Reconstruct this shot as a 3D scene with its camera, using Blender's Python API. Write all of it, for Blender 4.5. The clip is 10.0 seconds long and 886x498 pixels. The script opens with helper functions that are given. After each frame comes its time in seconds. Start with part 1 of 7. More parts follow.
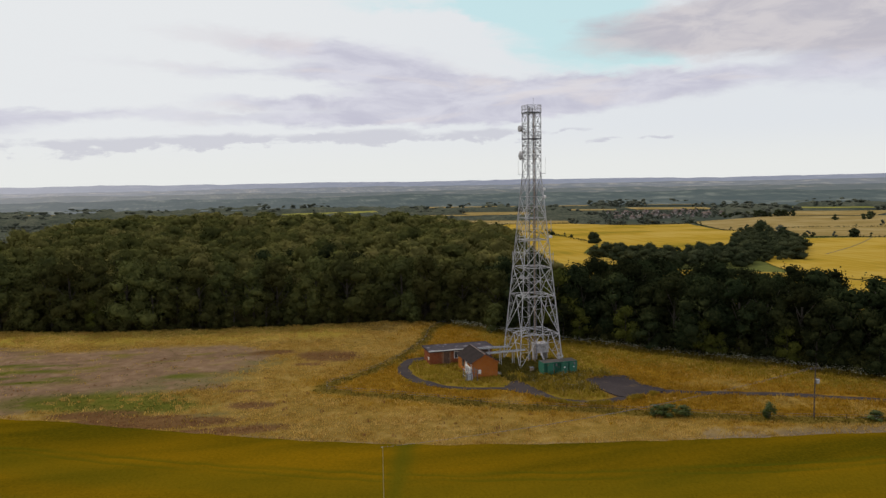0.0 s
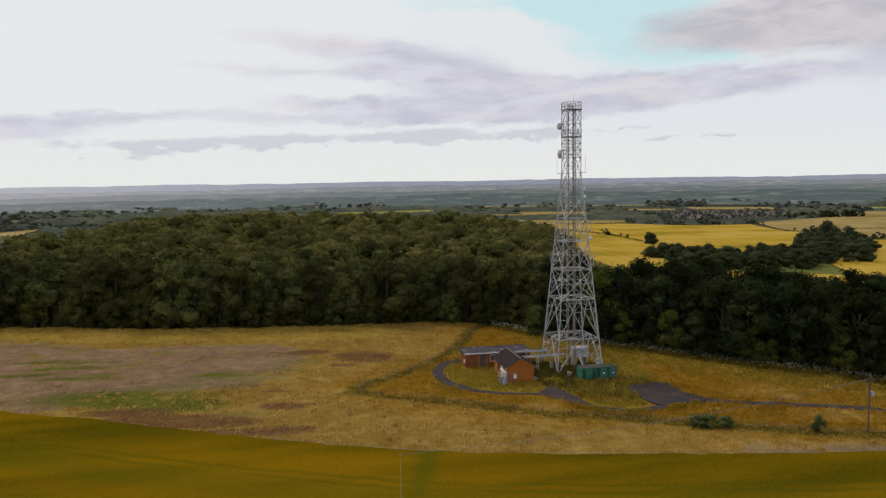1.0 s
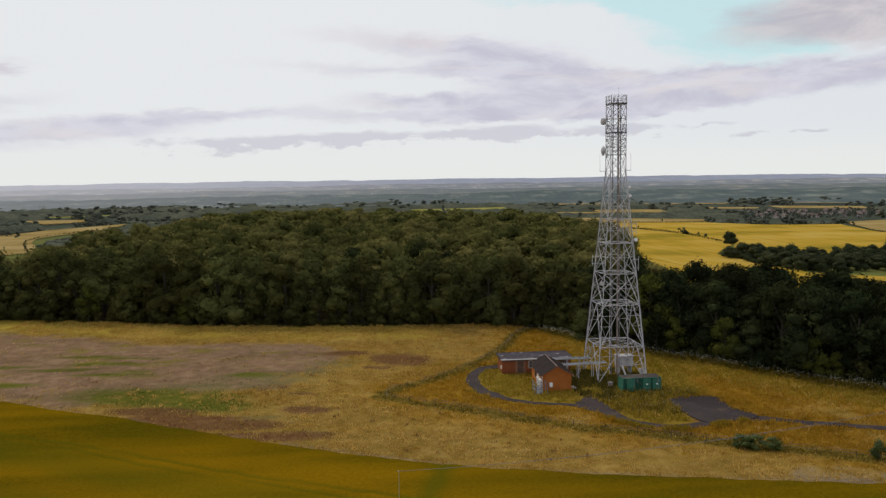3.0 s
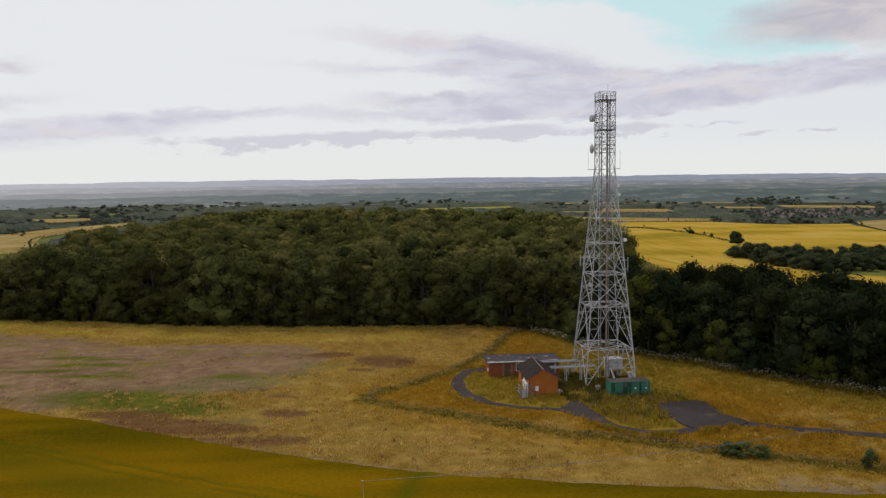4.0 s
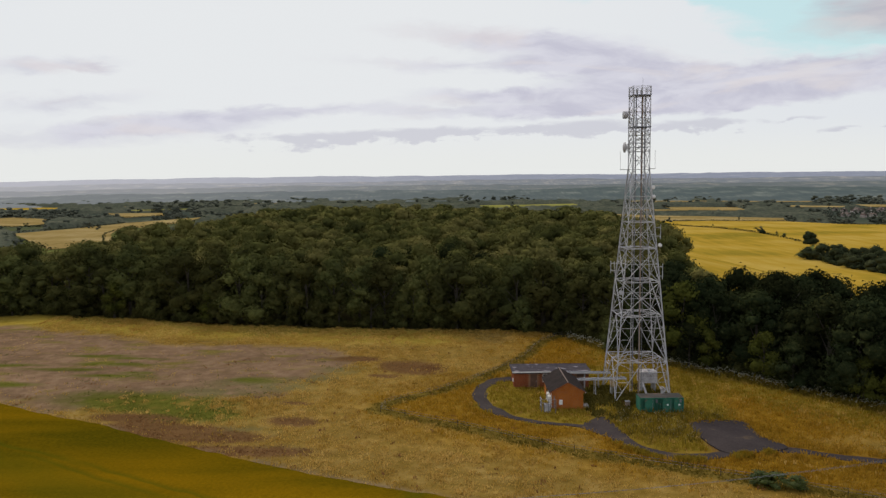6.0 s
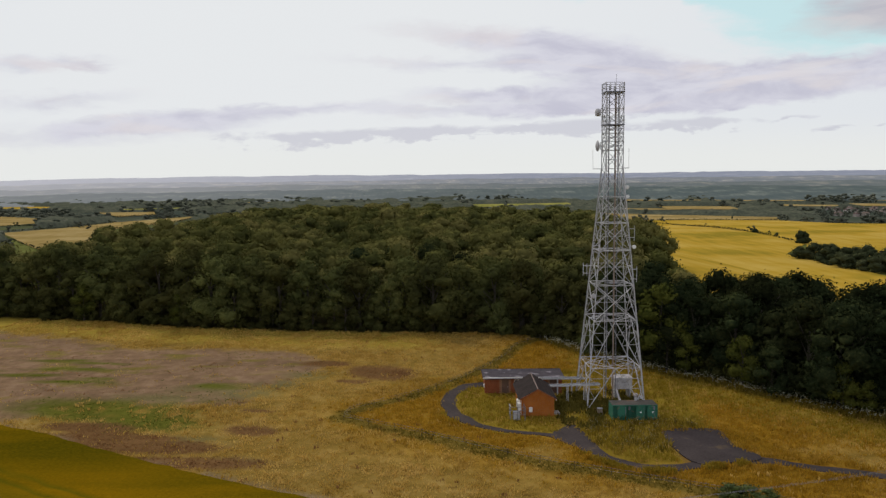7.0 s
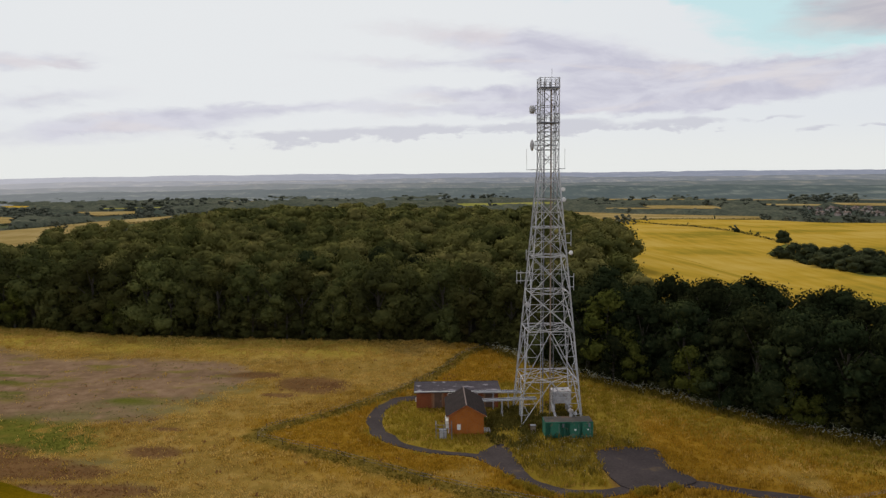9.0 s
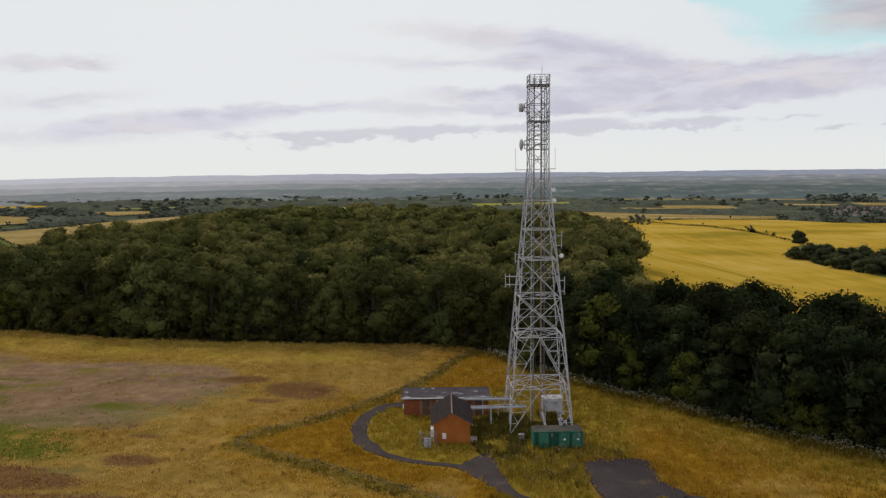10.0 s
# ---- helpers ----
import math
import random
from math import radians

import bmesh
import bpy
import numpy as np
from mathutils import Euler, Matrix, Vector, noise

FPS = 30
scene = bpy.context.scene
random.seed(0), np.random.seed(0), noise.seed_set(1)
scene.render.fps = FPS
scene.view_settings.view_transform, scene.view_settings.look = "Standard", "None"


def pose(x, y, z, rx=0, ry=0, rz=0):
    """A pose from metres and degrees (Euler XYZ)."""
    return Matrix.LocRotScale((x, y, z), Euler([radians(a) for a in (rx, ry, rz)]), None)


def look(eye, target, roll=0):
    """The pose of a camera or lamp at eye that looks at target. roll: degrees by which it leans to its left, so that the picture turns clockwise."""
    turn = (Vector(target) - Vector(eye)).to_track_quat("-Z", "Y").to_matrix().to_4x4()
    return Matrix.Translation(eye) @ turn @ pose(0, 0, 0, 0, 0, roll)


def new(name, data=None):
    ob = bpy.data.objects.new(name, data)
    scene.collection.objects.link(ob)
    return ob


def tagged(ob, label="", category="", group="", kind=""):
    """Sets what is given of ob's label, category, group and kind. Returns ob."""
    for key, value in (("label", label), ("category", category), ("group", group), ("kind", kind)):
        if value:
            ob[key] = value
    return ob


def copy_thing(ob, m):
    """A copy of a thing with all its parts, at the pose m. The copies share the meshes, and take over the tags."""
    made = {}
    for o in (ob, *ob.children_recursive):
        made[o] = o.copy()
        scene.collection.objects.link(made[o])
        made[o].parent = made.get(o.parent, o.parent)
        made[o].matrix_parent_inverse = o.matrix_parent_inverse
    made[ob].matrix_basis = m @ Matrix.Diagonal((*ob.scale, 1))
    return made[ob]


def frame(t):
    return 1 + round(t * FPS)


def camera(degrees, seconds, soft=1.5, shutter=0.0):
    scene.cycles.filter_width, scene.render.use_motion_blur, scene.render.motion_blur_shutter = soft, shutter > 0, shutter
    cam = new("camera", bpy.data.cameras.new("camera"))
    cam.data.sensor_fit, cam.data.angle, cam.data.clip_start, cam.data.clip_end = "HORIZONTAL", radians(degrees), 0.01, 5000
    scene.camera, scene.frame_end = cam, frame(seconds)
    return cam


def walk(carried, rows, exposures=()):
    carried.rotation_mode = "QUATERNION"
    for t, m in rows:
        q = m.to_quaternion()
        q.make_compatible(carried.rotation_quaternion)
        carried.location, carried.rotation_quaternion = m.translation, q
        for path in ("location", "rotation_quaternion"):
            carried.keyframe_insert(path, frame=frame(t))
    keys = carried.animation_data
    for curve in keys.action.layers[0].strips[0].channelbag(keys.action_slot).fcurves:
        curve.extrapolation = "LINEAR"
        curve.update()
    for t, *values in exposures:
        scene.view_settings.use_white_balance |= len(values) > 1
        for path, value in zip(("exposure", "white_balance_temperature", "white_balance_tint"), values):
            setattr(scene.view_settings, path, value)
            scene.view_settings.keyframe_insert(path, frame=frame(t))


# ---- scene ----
# The camera: seconds, place, heading (left positive), tilt, roll
PATH = [
    (0.0, -48.56, -120.95, 31.48, -15.26, -5.05, -0.81),
    (0.5, -46.60, -119.98, 31.43, -13.13, -5.03, -0.81),
    (1.0, -44.72, -119.19, 31.45, -11.06, -5.05, -0.82),
    (1.5, -42.89, -118.24, 31.54, -8.86, -5.08, -0.79),
    (2.0, -41.23, -117.48, 31.57, -7.05, -5.12, -0.79),
    (2.5, -39.44, -116.54, 31.61, -6.04, -5.17, -0.76),
    (2.7, -38.72, -116.12, 31.60, -5.71, -5.19, -0.74),
    (3.8, -34.72, -113.58, 31.43, -5.01, -5.24, -0.67),
    (4.0, -34.00, -113.11, 31.42, -4.86, -5.27, -0.66),
    (4.5, -32.18, -111.96, 31.50, -4.04, -5.36, -0.67),
    (5.0, -30.47, -110.91, 31.65, -2.58, -5.41, -0.59),
    (5.5, -28.99, -109.71, 31.79, -0.65, -5.43, -0.50),
    (5.7, -28.34, -109.10, 31.83, 0.08, -5.45, -0.48),
    (6.8, -24.25, -105.15, 31.90, -0.18, -5.54, -0.47),
    (7.0, -23.42, -104.44, 31.90, -0.29, -5.56, -0.47),
    (7.5, -21.26, -102.87, 31.93, -0.59, -5.57, -0.44),
    (8.0, -19.24, -101.17, 32.04, -0.86, -5.59, -0.46),
    (8.5, -17.22, -99.49, 32.09, -1.07, -5.61, -0.42),
    (9.0, -15.32, -97.88, 32.10, -1.23, -5.64, -0.42),
    (9.5, -13.41, -96.29, 32.13, -1.22, -5.68, -0.37),
    (10.0, -11.68, -94.90, 32.13, -0.09, -5.64, -0.47),
]
cam = camera(60.18, 10.0, soft=1.4)
walk(cam, [(t, pose(x, y, z, 90 + tilt, 0, turn) @ pose(0, 0, 0, 0, 0, roll)) for t, x, y, z, turn, tilt, roll in PATH])
scene.view_settings.exposure = 0.0

# ---------------------------------------------------------------- sky and sun
SUN_AZIMUTH, SUN_HEIGHT = -32.0, 46.0


def make_world():
    world = bpy.data.worlds.new("cloudy_sky")
    scene.world = world
    world.use_nodes = True
    nt = world.node_tree
    nt.nodes.clear()
    N, L = nt.nodes.new, nt.links.new

    def math_node(op, a, b=None, c=None, clamp=False):
        n = N("ShaderNodeMath")
        n.operation, n.use_clamp = op, clamp
        for i, v in enumerate((a, b, c)):
            if v is None:
                continue
            if isinstance(v, (int, float)):
                n.inputs[i].default_value = v
            else:
                L(v, n.inputs[i])
        return n.outputs[0]

    def ramp(v, lo, hi):
        n = N("ShaderNodeMapRange")
        n.interpolation_type = "SMOOTHSTEP"
        L(v, n.inputs["Value"])
        n.inputs["From Min"].default_value, n.inputs["From Max"].default_value = lo, hi
        return n.outputs["Result"]

    def mix(f, a, b):
        n = N("ShaderNodeMix")
        n.data_type = "RGBA"
        if isinstance(f, (int, float)):
            n.inputs["Factor"].default_value = f
        else:
            L(f, n.inputs["Factor"])
        for k, v in (("A", a), ("B", b)):
            s = [q for q in n.inputs if q.name == k and q.type == "RGBA"][0]
            if isinstance(v, tuple):
                s.default_value = (*v, 1)
            else:
                L(v, s)
        return [q for q in n.outputs if q.type == "RGBA"][0]

    coord = N("ShaderNodeTexCoord")
    sep = N("ShaderNodeSeparateXYZ")
    L(coord.outputs["Generated"], sep.inputs[0])
    X, Y, Z = sep.outputs
    az = math_node("MULTIPLY", math_node("ARCTAN2", X, Y), 180 / math.pi)
    el = math_node("MULTIPLY", math_node("ARCSINE", Z), 180 / math.pi)

    def field(sx, sy, scale, detail, seed, rough=0.55, warp=0.0):
        comb = N("ShaderNodeCombineXYZ")
        L(math_node("MULTIPLY", az, sx), comb.inputs[0])
        L(math_node("MULTIPLY", el, sy), comb.inputs[1])
        comb.inputs[2].default_value = seed
        n = N("ShaderNodeTexNoise")
        L(comb.outputs[0], n.inputs["Vector"])
        n.inputs["Scale"].default_value, n.inputs["Detail"].default_value = scale, detail
        n.inputs["Roughness"].default_value, n.inputs["Distortion"].default_value = rough, warp
        return n.outputs["Fac"]

    sky = N("ShaderNodeTexSky")
    sky.sky_type, sky.sun_disc = "NISHITA", False
    sky.sun_elevation, sky.sun_rotation = radians(SUN_HEIGHT), radians(SUN_AZIMUTH)
    sky.air_density, sky.dust_density = 1.0, 1.0
    blue = N("ShaderNodeMix")
    blue.data_type, blue.blend_type = "RGBA", "MULTIPLY"
    blue.inputs["Factor"].default_value = 1.0
    ins = [q for q in blue.inputs if q.type == "RGBA"]
    L(sky.outputs[0], ins[0])
    ins[1].default_value = (0.10, 0.10, 0.10, 1)
    clear = [q for q in blue.outputs if q.type == "RGBA"][0]

    def shifted(v, by):
        return math_node("SUBTRACT", v, by)

    def hump(v, half, soft):
        """1 within half of zero, falling to 0 over soft more."""
        return ramp(math_node("ABSOLUTE", v), half + soft, half)

    streak = field(0.085, 0.36, 1.0, 8, 11.0, 0.56, 0.5)
    fine = field(0.22, 0.70, 1.0, 7, 5.0, 0.60, 0.5)
    puff = field(0.42, 1.15, 1.0, 6, 8.5, 0.58, 0.3)
    ragged = math_node("ADD", math_node("MULTIPLY", streak, 0.45), math_node("MULTIPLY", fine, 0.55))
    warped = N("ShaderNodeCombineXYZ")
    L(math_node("ADD", az, math_node("MULTIPLY", shifted(streak, 0.5), 7.0)), warped.inputs[0])
    L(math_node("ADD", el, math_node("MULTIPLY", shifted(puff, 0.5), 1.5)), warped.inputs[1])

    def cloud(a, e, wide, tall, tilt, weight):
        """A soft long patch of cloud round a bearing and a height, in degrees."""
        mp, g = N("ShaderNodeMapping"), N("ShaderNodeTexGradient")
        mp.vector_type, g.gradient_type = "TEXTURE", "SPHERICAL"
        L(warped.outputs[0], mp.inputs["Vector"])
        mp.inputs["Location"].default_value = (a, e, 0)
        mp.inputs["Rotation"].default_value = (0, 0, radians(tilt))
        mp.inputs["Scale"].default_value = (wide * 1.9, tall * 1.9, 1)
        L(mp.outputs[0], g.inputs["Vector"])
        return math_node("MULTIPLY", g.outputs["Fac"], weight)

    def gathered(rows):
        total = None
        for row in rows:
            c = cloud(*row)
            total = c if total is None else math_node("ADD", total, c)
        return total

    # thin bright veil over nearly all of the sky
    veil = mix(ramp(math_node("ABSOLUTE", math_node("ADD", az, 12.0)), 50, 6), (0.745, 0.775, 0.81), (0.79, 0.81, 0.828))
    veil = mix(ramp(el, 4.2, 0.6), veil, (0.80, 0.815, 0.80))
    # an open gap of pale blue, long and slanting
    gap = gathered(((24.6, 10.6, 4.6, 2.3, -16, 1.35), (14.5, 12.6, 7.5, 0.6, -3, 0.5), (29.5, 8.7, 3.0, 0.5, -10, 0.7), (24.5, 13.4, 7.0, 1.3, 0, 0.8)))
    gap = ramp(math_node("ADD", gap, math_node("MULTIPLY", shifted(ragged, 0.5), 1.1)), 0.16, 0.72)
    base = mix(gap, veil, mix(0.85, clear, (0.60, 0.815, 0.83)))

    # the main bank, falling from the north-west into a thick body and rising eastwards
    bank = gathered(((6.1, 9.8, 7.0, 0.62, -5, 0.75), (9.8, 8.3, 5.6, 0.85, -7, 0.85), (14.6, 6.7, 5.6, 1.15, -7, 1.15), (20.3, 6.2, 6.0, 1.0, 0, 1.25), (27.5, 6.3, 6.2, 0.9, 3, 1.05), (34.5, 7.0, 6.0, 0.8, 4, 0.75), (1.0, 8.0, 6.4, 0.42, -2, 0.6), (9.5, 5.5, 5.5, 0.75, -2, 0.6), (16.5, 5.0, 5.0, 0.7, 0, 0.7), (44.2, 7.4, 4.0, 1.4, 6, 0.9)))
    upper = gathered(((36.8, 10.7, 9.0, 1.4, 5, 1.7), (46.0, 9.6, 7.0, 1.6, 4, 1.2)))
    streaks = gathered(((4.4, 5.85, 5.6, 0.36, -1, 0.85), (-8.5, 4.85, 7.6, 0.40, 2, 0.75), (4.6, 4.6, 6.0, 0.42, 1, 0.95), (12.5, 4.7, 4.0, 0.40, 0, 0.8), (18.9, 4.5, 2.4, 0.36, 4, 0.7), (-26.5, 7.4, 3.4, 0.5, 5, 0.85), (-23.4, 7.25, 0.9, 0.24, 0, 0.6), (-26.1, 5.0, 4.4, 0.50, 6, 0.7), (-18.3, 3.95, 5.0, 0.56, 5, 0.85), (-24.5, 2.95, 8.5, 0.66, 3, 0.75)))
    level = gathered(((-11.8, 2.62, 4.4, 0.55, 3, 0.80), (-4.2, 3.05, 4.0, 0.40, 3, 0.85), (2.0, 3.2, 3.4, 0.36, 1, 0.85), (9.6, 3.40, 3.8, 0.42, 1, 1.1), (18.0, 3.36, 3.2, 0.36, 1, 1.1), (24.8, 3.62, 1.0, 0.14, 8, 0.75), (30.7, 3.05, 0.9, 0.11, 0, 0.7), (27.2, 3.0, 0.7, 0.12, 6, 0.6)))
    # unseen grey cloud overhead, added to dim the light on the ground
    overhead = ramp(math_node("ADD", ragged, math_node("MULTIPLY", ramp(el, 14, 34), 0.44)), 0.64, 0.92)
    rough_edge = math_node("MULTIPLY", shifted(ragged, 0.5), 1.15)
    dens = ramp(math_node("ADD", math_node("ADD", bank, math_node("MULTIPLY", streaks, 0.9)), rough_edge), 0.06, 0.92)
    dens_upper = ramp(math_node("ADD", upper, rough_edge), 0.15, 0.85)
    crisp = math_node("ADD", math_node("MULTIPLY", shifted(puff, 0.5), 2.4), math_node("MULTIPLY", shifted(fine, 0.5), 1.8))
    low_dens = math_node("MULTIPLY", ramp(math_node("ADD", level, crisp), 0.20, 0.80), ramp(level, 0.02, 0.20))
    grey = mix(ramp(fine, 0.34, 0.66), (0.535, 0.53, 0.635), (0.67, 0.668, 0.75))
    grey = mix(math_node("MULTIPLY", ramp(streak, 0.50, 0.64), 0.5), grey, (0.76, 0.70, 0.69))
    cloudy = mix(math_node("MULTIPLY", math_node("MAXIMUM", dens, overhead), 0.92), base, grey)
    cloudy = mix(math_node("MULTIPLY", dens_upper, 0.9), cloudy, mix(ramp(fine, 0.36, 0.64), (0.49, 0.47, 0.53), (0.62, 0.585, 0.61)))
    cloudy = mix(math_node("MULTIPLY", low_dens, 0.66), cloudy, (0.545, 0.545, 0.625))
    final = mix(ramp(el, -0.6, -3.0), cloudy, (0.10, 0.11, 0.07))

    bg = N("ShaderNodeBackground")
    L(final, bg.inputs["Color"])
    bg.inputs["Strength"].default_value = 1.0
    out = N("ShaderNodeOutputWorld")
    L(bg.outputs[0], out.inputs[0])


make_world()
sun = new("sun", bpy.data.lights.new("sun", "SUN"))
sun.data.energy, sun.data.angle, sun.data.color = 1.9, radians(14), (1.0, 0.90, 0.72)
sa, sh = radians(SUN_AZIMUTH), radians(SUN_HEIGHT)
sun.matrix_world = look((0, 0, 200), (-math.sin(sa) * math.cos(sh) * 100, -math.cos(sa) * math.cos(sh) * 100, 200 - math.sin(sh) * 100))


# ---------------------------------------------------------------- materials
def make_mat(name, tones, scale=1.0, detail=6, rough=0.8, metal=0.0, bump=0.0, bump_scale=None, island=0.0, per_object=0.0,
             spots=None, stretch=(1, 1, 1), glow=0.0, through_light=0.0, gloss=0.25, tone=0.0):
    """Two or three tones mixed by noise at two scales; optional stains, relief and piece-to-piece variation."""
    m = bpy.data.materials.new(name)
    m.use_nodes = True
    nt = m.node_tree
    N, L = nt.nodes.new, nt.links.new
    bsdf = nt.nodes["Principled BSDF"]
    bsdf.inputs["Roughness"].default_value = rough
    bsdf.inputs["Metallic"].default_value = metal
    bsdf.inputs["Specular IOR Level"].default_value = gloss
    coord = N("ShaderNodeTexCoord")
    mp = N("ShaderNodeMapping")
    mp.inputs["Scale"].default_value = stretch
    geo = N("ShaderNodeNewGeometry")
    L(geo.outputs["Position"], mp.inputs["Vector"])
    big, small = N("ShaderNodeTexNoise"), N("ShaderNodeTexNoise")
    for n, s in ((big, scale), (small, scale * 9.3)):
        L(mp.outputs[0], n.inputs["Vector"])
        n.inputs["Scale"].default_value, n.inputs["Detail"].default_value = s, detail
    blend = N("ShaderNodeMath")
    blend.operation = "MULTIPLY_ADD"
    L(small.outputs["Fac"], blend.inputs[0])
    blend.inputs[1].default_value = 0.5
    half = N("ShaderNodeMath")
    half.operation = "MULTIPLY"
    L(big.outputs["Fac"], half.inputs[0])
    half.inputs[1].default_value = 0.5
    L(half.outputs[0], blend.inputs[2])
    cr = N("ShaderNodeValToRGB")
    L(blend.outputs[0], cr.inputs[0])
    cr.color_ramp.elements[0].position, cr.color_ramp.elements[1].position = 0.36, 0.64
    cr.color_ramp.elements[0].color, cr.color_ramp.elements[1].color = (*tones[0], 1), (*tones[-1], 1)
    if len(tones) == 3:
        cr.color_ramp.elements.new(0.5).color = (*tones[1], 1)
    col = cr.outputs[0]
    if spots:
        sp = N("ShaderNodeTexNoise")
        L(geo.outputs["Position"], sp.inputs["Vector"])
        sp.inputs["Scale"].default_value, sp.inputs["Detail"].default_value = spots[1], 5
        mr = N("ShaderNodeMapRange")
        L(sp.outputs["Fac"], mr.inputs["Value"])
        mr.inputs["From Min"].default_value, mr.inputs["From Max"].default_value = spots[2], spots[2] + 0.08
        mx = N("ShaderNodeMix")
        mx.data_type = "RGBA"
        L(mr.outputs[0], mx.inputs["Factor"])
        ab = [q for q in mx.inputs if q.type == "RGBA"]
        L(col, ab[0])
        ab[1].default_value = (*spots[0], 1)
        col = [q for q in mx.outputs if q.type == "RGBA"][0]
    if island or per_object:
        hsv = N("ShaderNodeHueSaturation")
        L(col, hsv.inputs["Color"])
        val = None
        if island:
            k = N("ShaderNodeMapRange")
            L(geo.outputs["Random Per Island"], k.inputs["Value"])
            k.inputs["To Min"].default_value, k.inputs["To Max"].default_value = 1 - island, 1 + island
            val = k.outputs[0]
        if per_object:
            info = N("ShaderNodeObjectInfo")
            k = N("ShaderNodeMapRange")
            L(info.outputs["Random"], k.inputs["Value"])
            k.inputs["To Min"].default_value, k.inputs["To Max"].default_value = 1 - per_object, 1 + per_object
            if val is None:
                val = k.outputs[0]
            else:
                q = N("ShaderNodeMath")
                q.operation = "MULTIPLY"
                L(val, q.inputs[0])
                L(k.outputs[0], q.inputs[1])
                val = q.outputs[0]
            hue = N("ShaderNodeMapRange")
            L(info.outputs["Random"], hue.inputs["Value"])
            hue.inputs["To Min"].default_value, hue.inputs["To Max"].default_value = 0.5 - per_object * 0.05, 0.5 + per_object * 0.035
            L(hue.outputs[0], hsv.inputs["Hue"])
        L(val, hsv.inputs["Value"])
        col = hsv.outputs[0]
    if tone:
        # every tree of a stand has its own shade of green
        own, shade, lean, each = N("ShaderNodeAttribute"), N("ShaderNodeMapRange"), N("ShaderNodeMapRange"), N("ShaderNodeHueSaturation")
        own.attribute_name = "tone"
        for k, lo, hi, into in ((shade, 1 - tone, 1 + tone, "Value"), (lean, 0.5 + tone * 0.05, 0.5 - tone * 0.06, "Hue")):
            L(own.outputs["Fac"], k.inputs["Value"])
            k.inputs["To Min"].default_value, k.inputs["To Max"].default_value = lo, hi
            L(k.outputs[0], each.inputs[into])
        L(col, each.inputs["Color"])
        col = each.outputs[0]
    L(col, bsdf.inputs["Base Color"])
    if bump:
        b = N("ShaderNodeBump")
        b.inputs["Strength"].default_value, b.inputs["Distance"].default_value = 1.0, bump
        bn = N("ShaderNodeTexNoise")
        L(mp.outputs[0], bn.inputs["Vector"])
        bn.inputs["Scale"].default_value, bn.inputs["Detail"].default_value = bump_scale or scale * 6, 6
        L(bn.outputs["Fac"], b.inputs["Height"])
        L(b.outputs[0], bsdf.inputs["Normal"])
    if through_light:
        tr = N("ShaderNodeBsdfTranslucent")
        L(col, tr.inputs["Color"])
        ms = N("ShaderNodeMixShader")
        ms.inputs[0].default_value = through_light
        L(bsdf.outputs[0], ms.inputs[1])
        L(tr.outputs[0], ms.inputs[2])
        L(ms.outputs[0], nt.nodes["Material Output"].inputs["Surface"])
    if glow:
        L(col, bsdf.inputs["Emission Color"])
        bsdf.inputs["Emission Strength"].default_value = glow
    return m


# one foliage in three brightnesses: the light on it is put into the colours
LEAF = make_mat("leaves", [(0.030, 0.034, 0.013), (0.055, 0.060, 0.019), (0.098, 0.100, 0.030)], 0.09, gloss=0.0, rough=0.8, island=0.10, per_object=0.34, through_light=0.08)
# the belt's leaves, darkened for its shade
LEAF_BELT = make_mat("leaves_belt_shaded", [(0.008, 0.012, 0.0055), (0.018, 0.024, 0.010), (0.040, 0.046, 0.016)], 0.16, gloss=0.0, rough=0.8, island=0.14, per_object=0.34, through_light=0.06)
# the canopy's leaves, lightened because its tops catch the sky's light
LEAF_BACK = make_mat("leaves_canopy_lit", [(0.054, 0.058, 0.020), (0.094, 0.095, 0.028), (0.142, 0.135, 0.040)], 0.05, gloss=0.0, rough=0.8, island=0.08, through_light=0.1, tone=0.36)
LEAF_BRIGHT = make_mat("leaves_yellowing", [(0.034, 0.043, 0.010), (0.088, 0.093, 0.018)], 0.3, rough=0.8, gloss=0.0, island=0.2, through_light=0.12)
LEAF_MID = make_mat("leaves_copse", [(0.026, 0.034, 0.018), (0.052, 0.060, 0.028)], 0.05, rough=0.8, gloss=0.0, island=0.12, tone=0.30)
# far leaves paled and greyed: the valley's haze is put into both colours
LEAF_FAR = make_mat("hazed_leaves_far", [(0.040, 0.049, 0.037), (0.068, 0.077, 0.056), (0.108, 0.112, 0.078)], 0.022, gloss=0.0, rough=0.8)
LEAF_VALLEY = make_mat("hazed_leaves_valley", [(0.062, 0.071, 0.054), (0.100, 0.108, 0.080)], 0.02, gloss=0.0, rough=0.8, tone=0.30)
BARK = make_mat("bark", [(0.028, 0.024, 0.018), (0.060, 0.052, 0.040)], 2.0, rough=0.9, bump=0.03, stretch=(3, 3, 0.6))
STEEL = make_mat("galvanised_steel", [(0.32, 0.325, 0.345), (0.43, 0.435, 0.455), (0.52, 0.525, 0.54)], 0.6, rough=0.55, metal=0.25, per_object=0.10)
STEEL_DARK = make_mat("weathered_steel", [(0.12, 0.125, 0.14), (0.22, 0.225, 0.25)], 0.8, rough=0.6, metal=0.2)
RUSTY = make_mat("rusty_feeder_steel", [(0.20, 0.14, 0.10), (0.34, 0.27, 0.22)], 1.2, rough=0.7)
DISH = make_mat("grey_dish_paint", [(0.30, 0.30, 0.31), (0.42, 0.42, 0.43)], 1.5, rough=0.5)
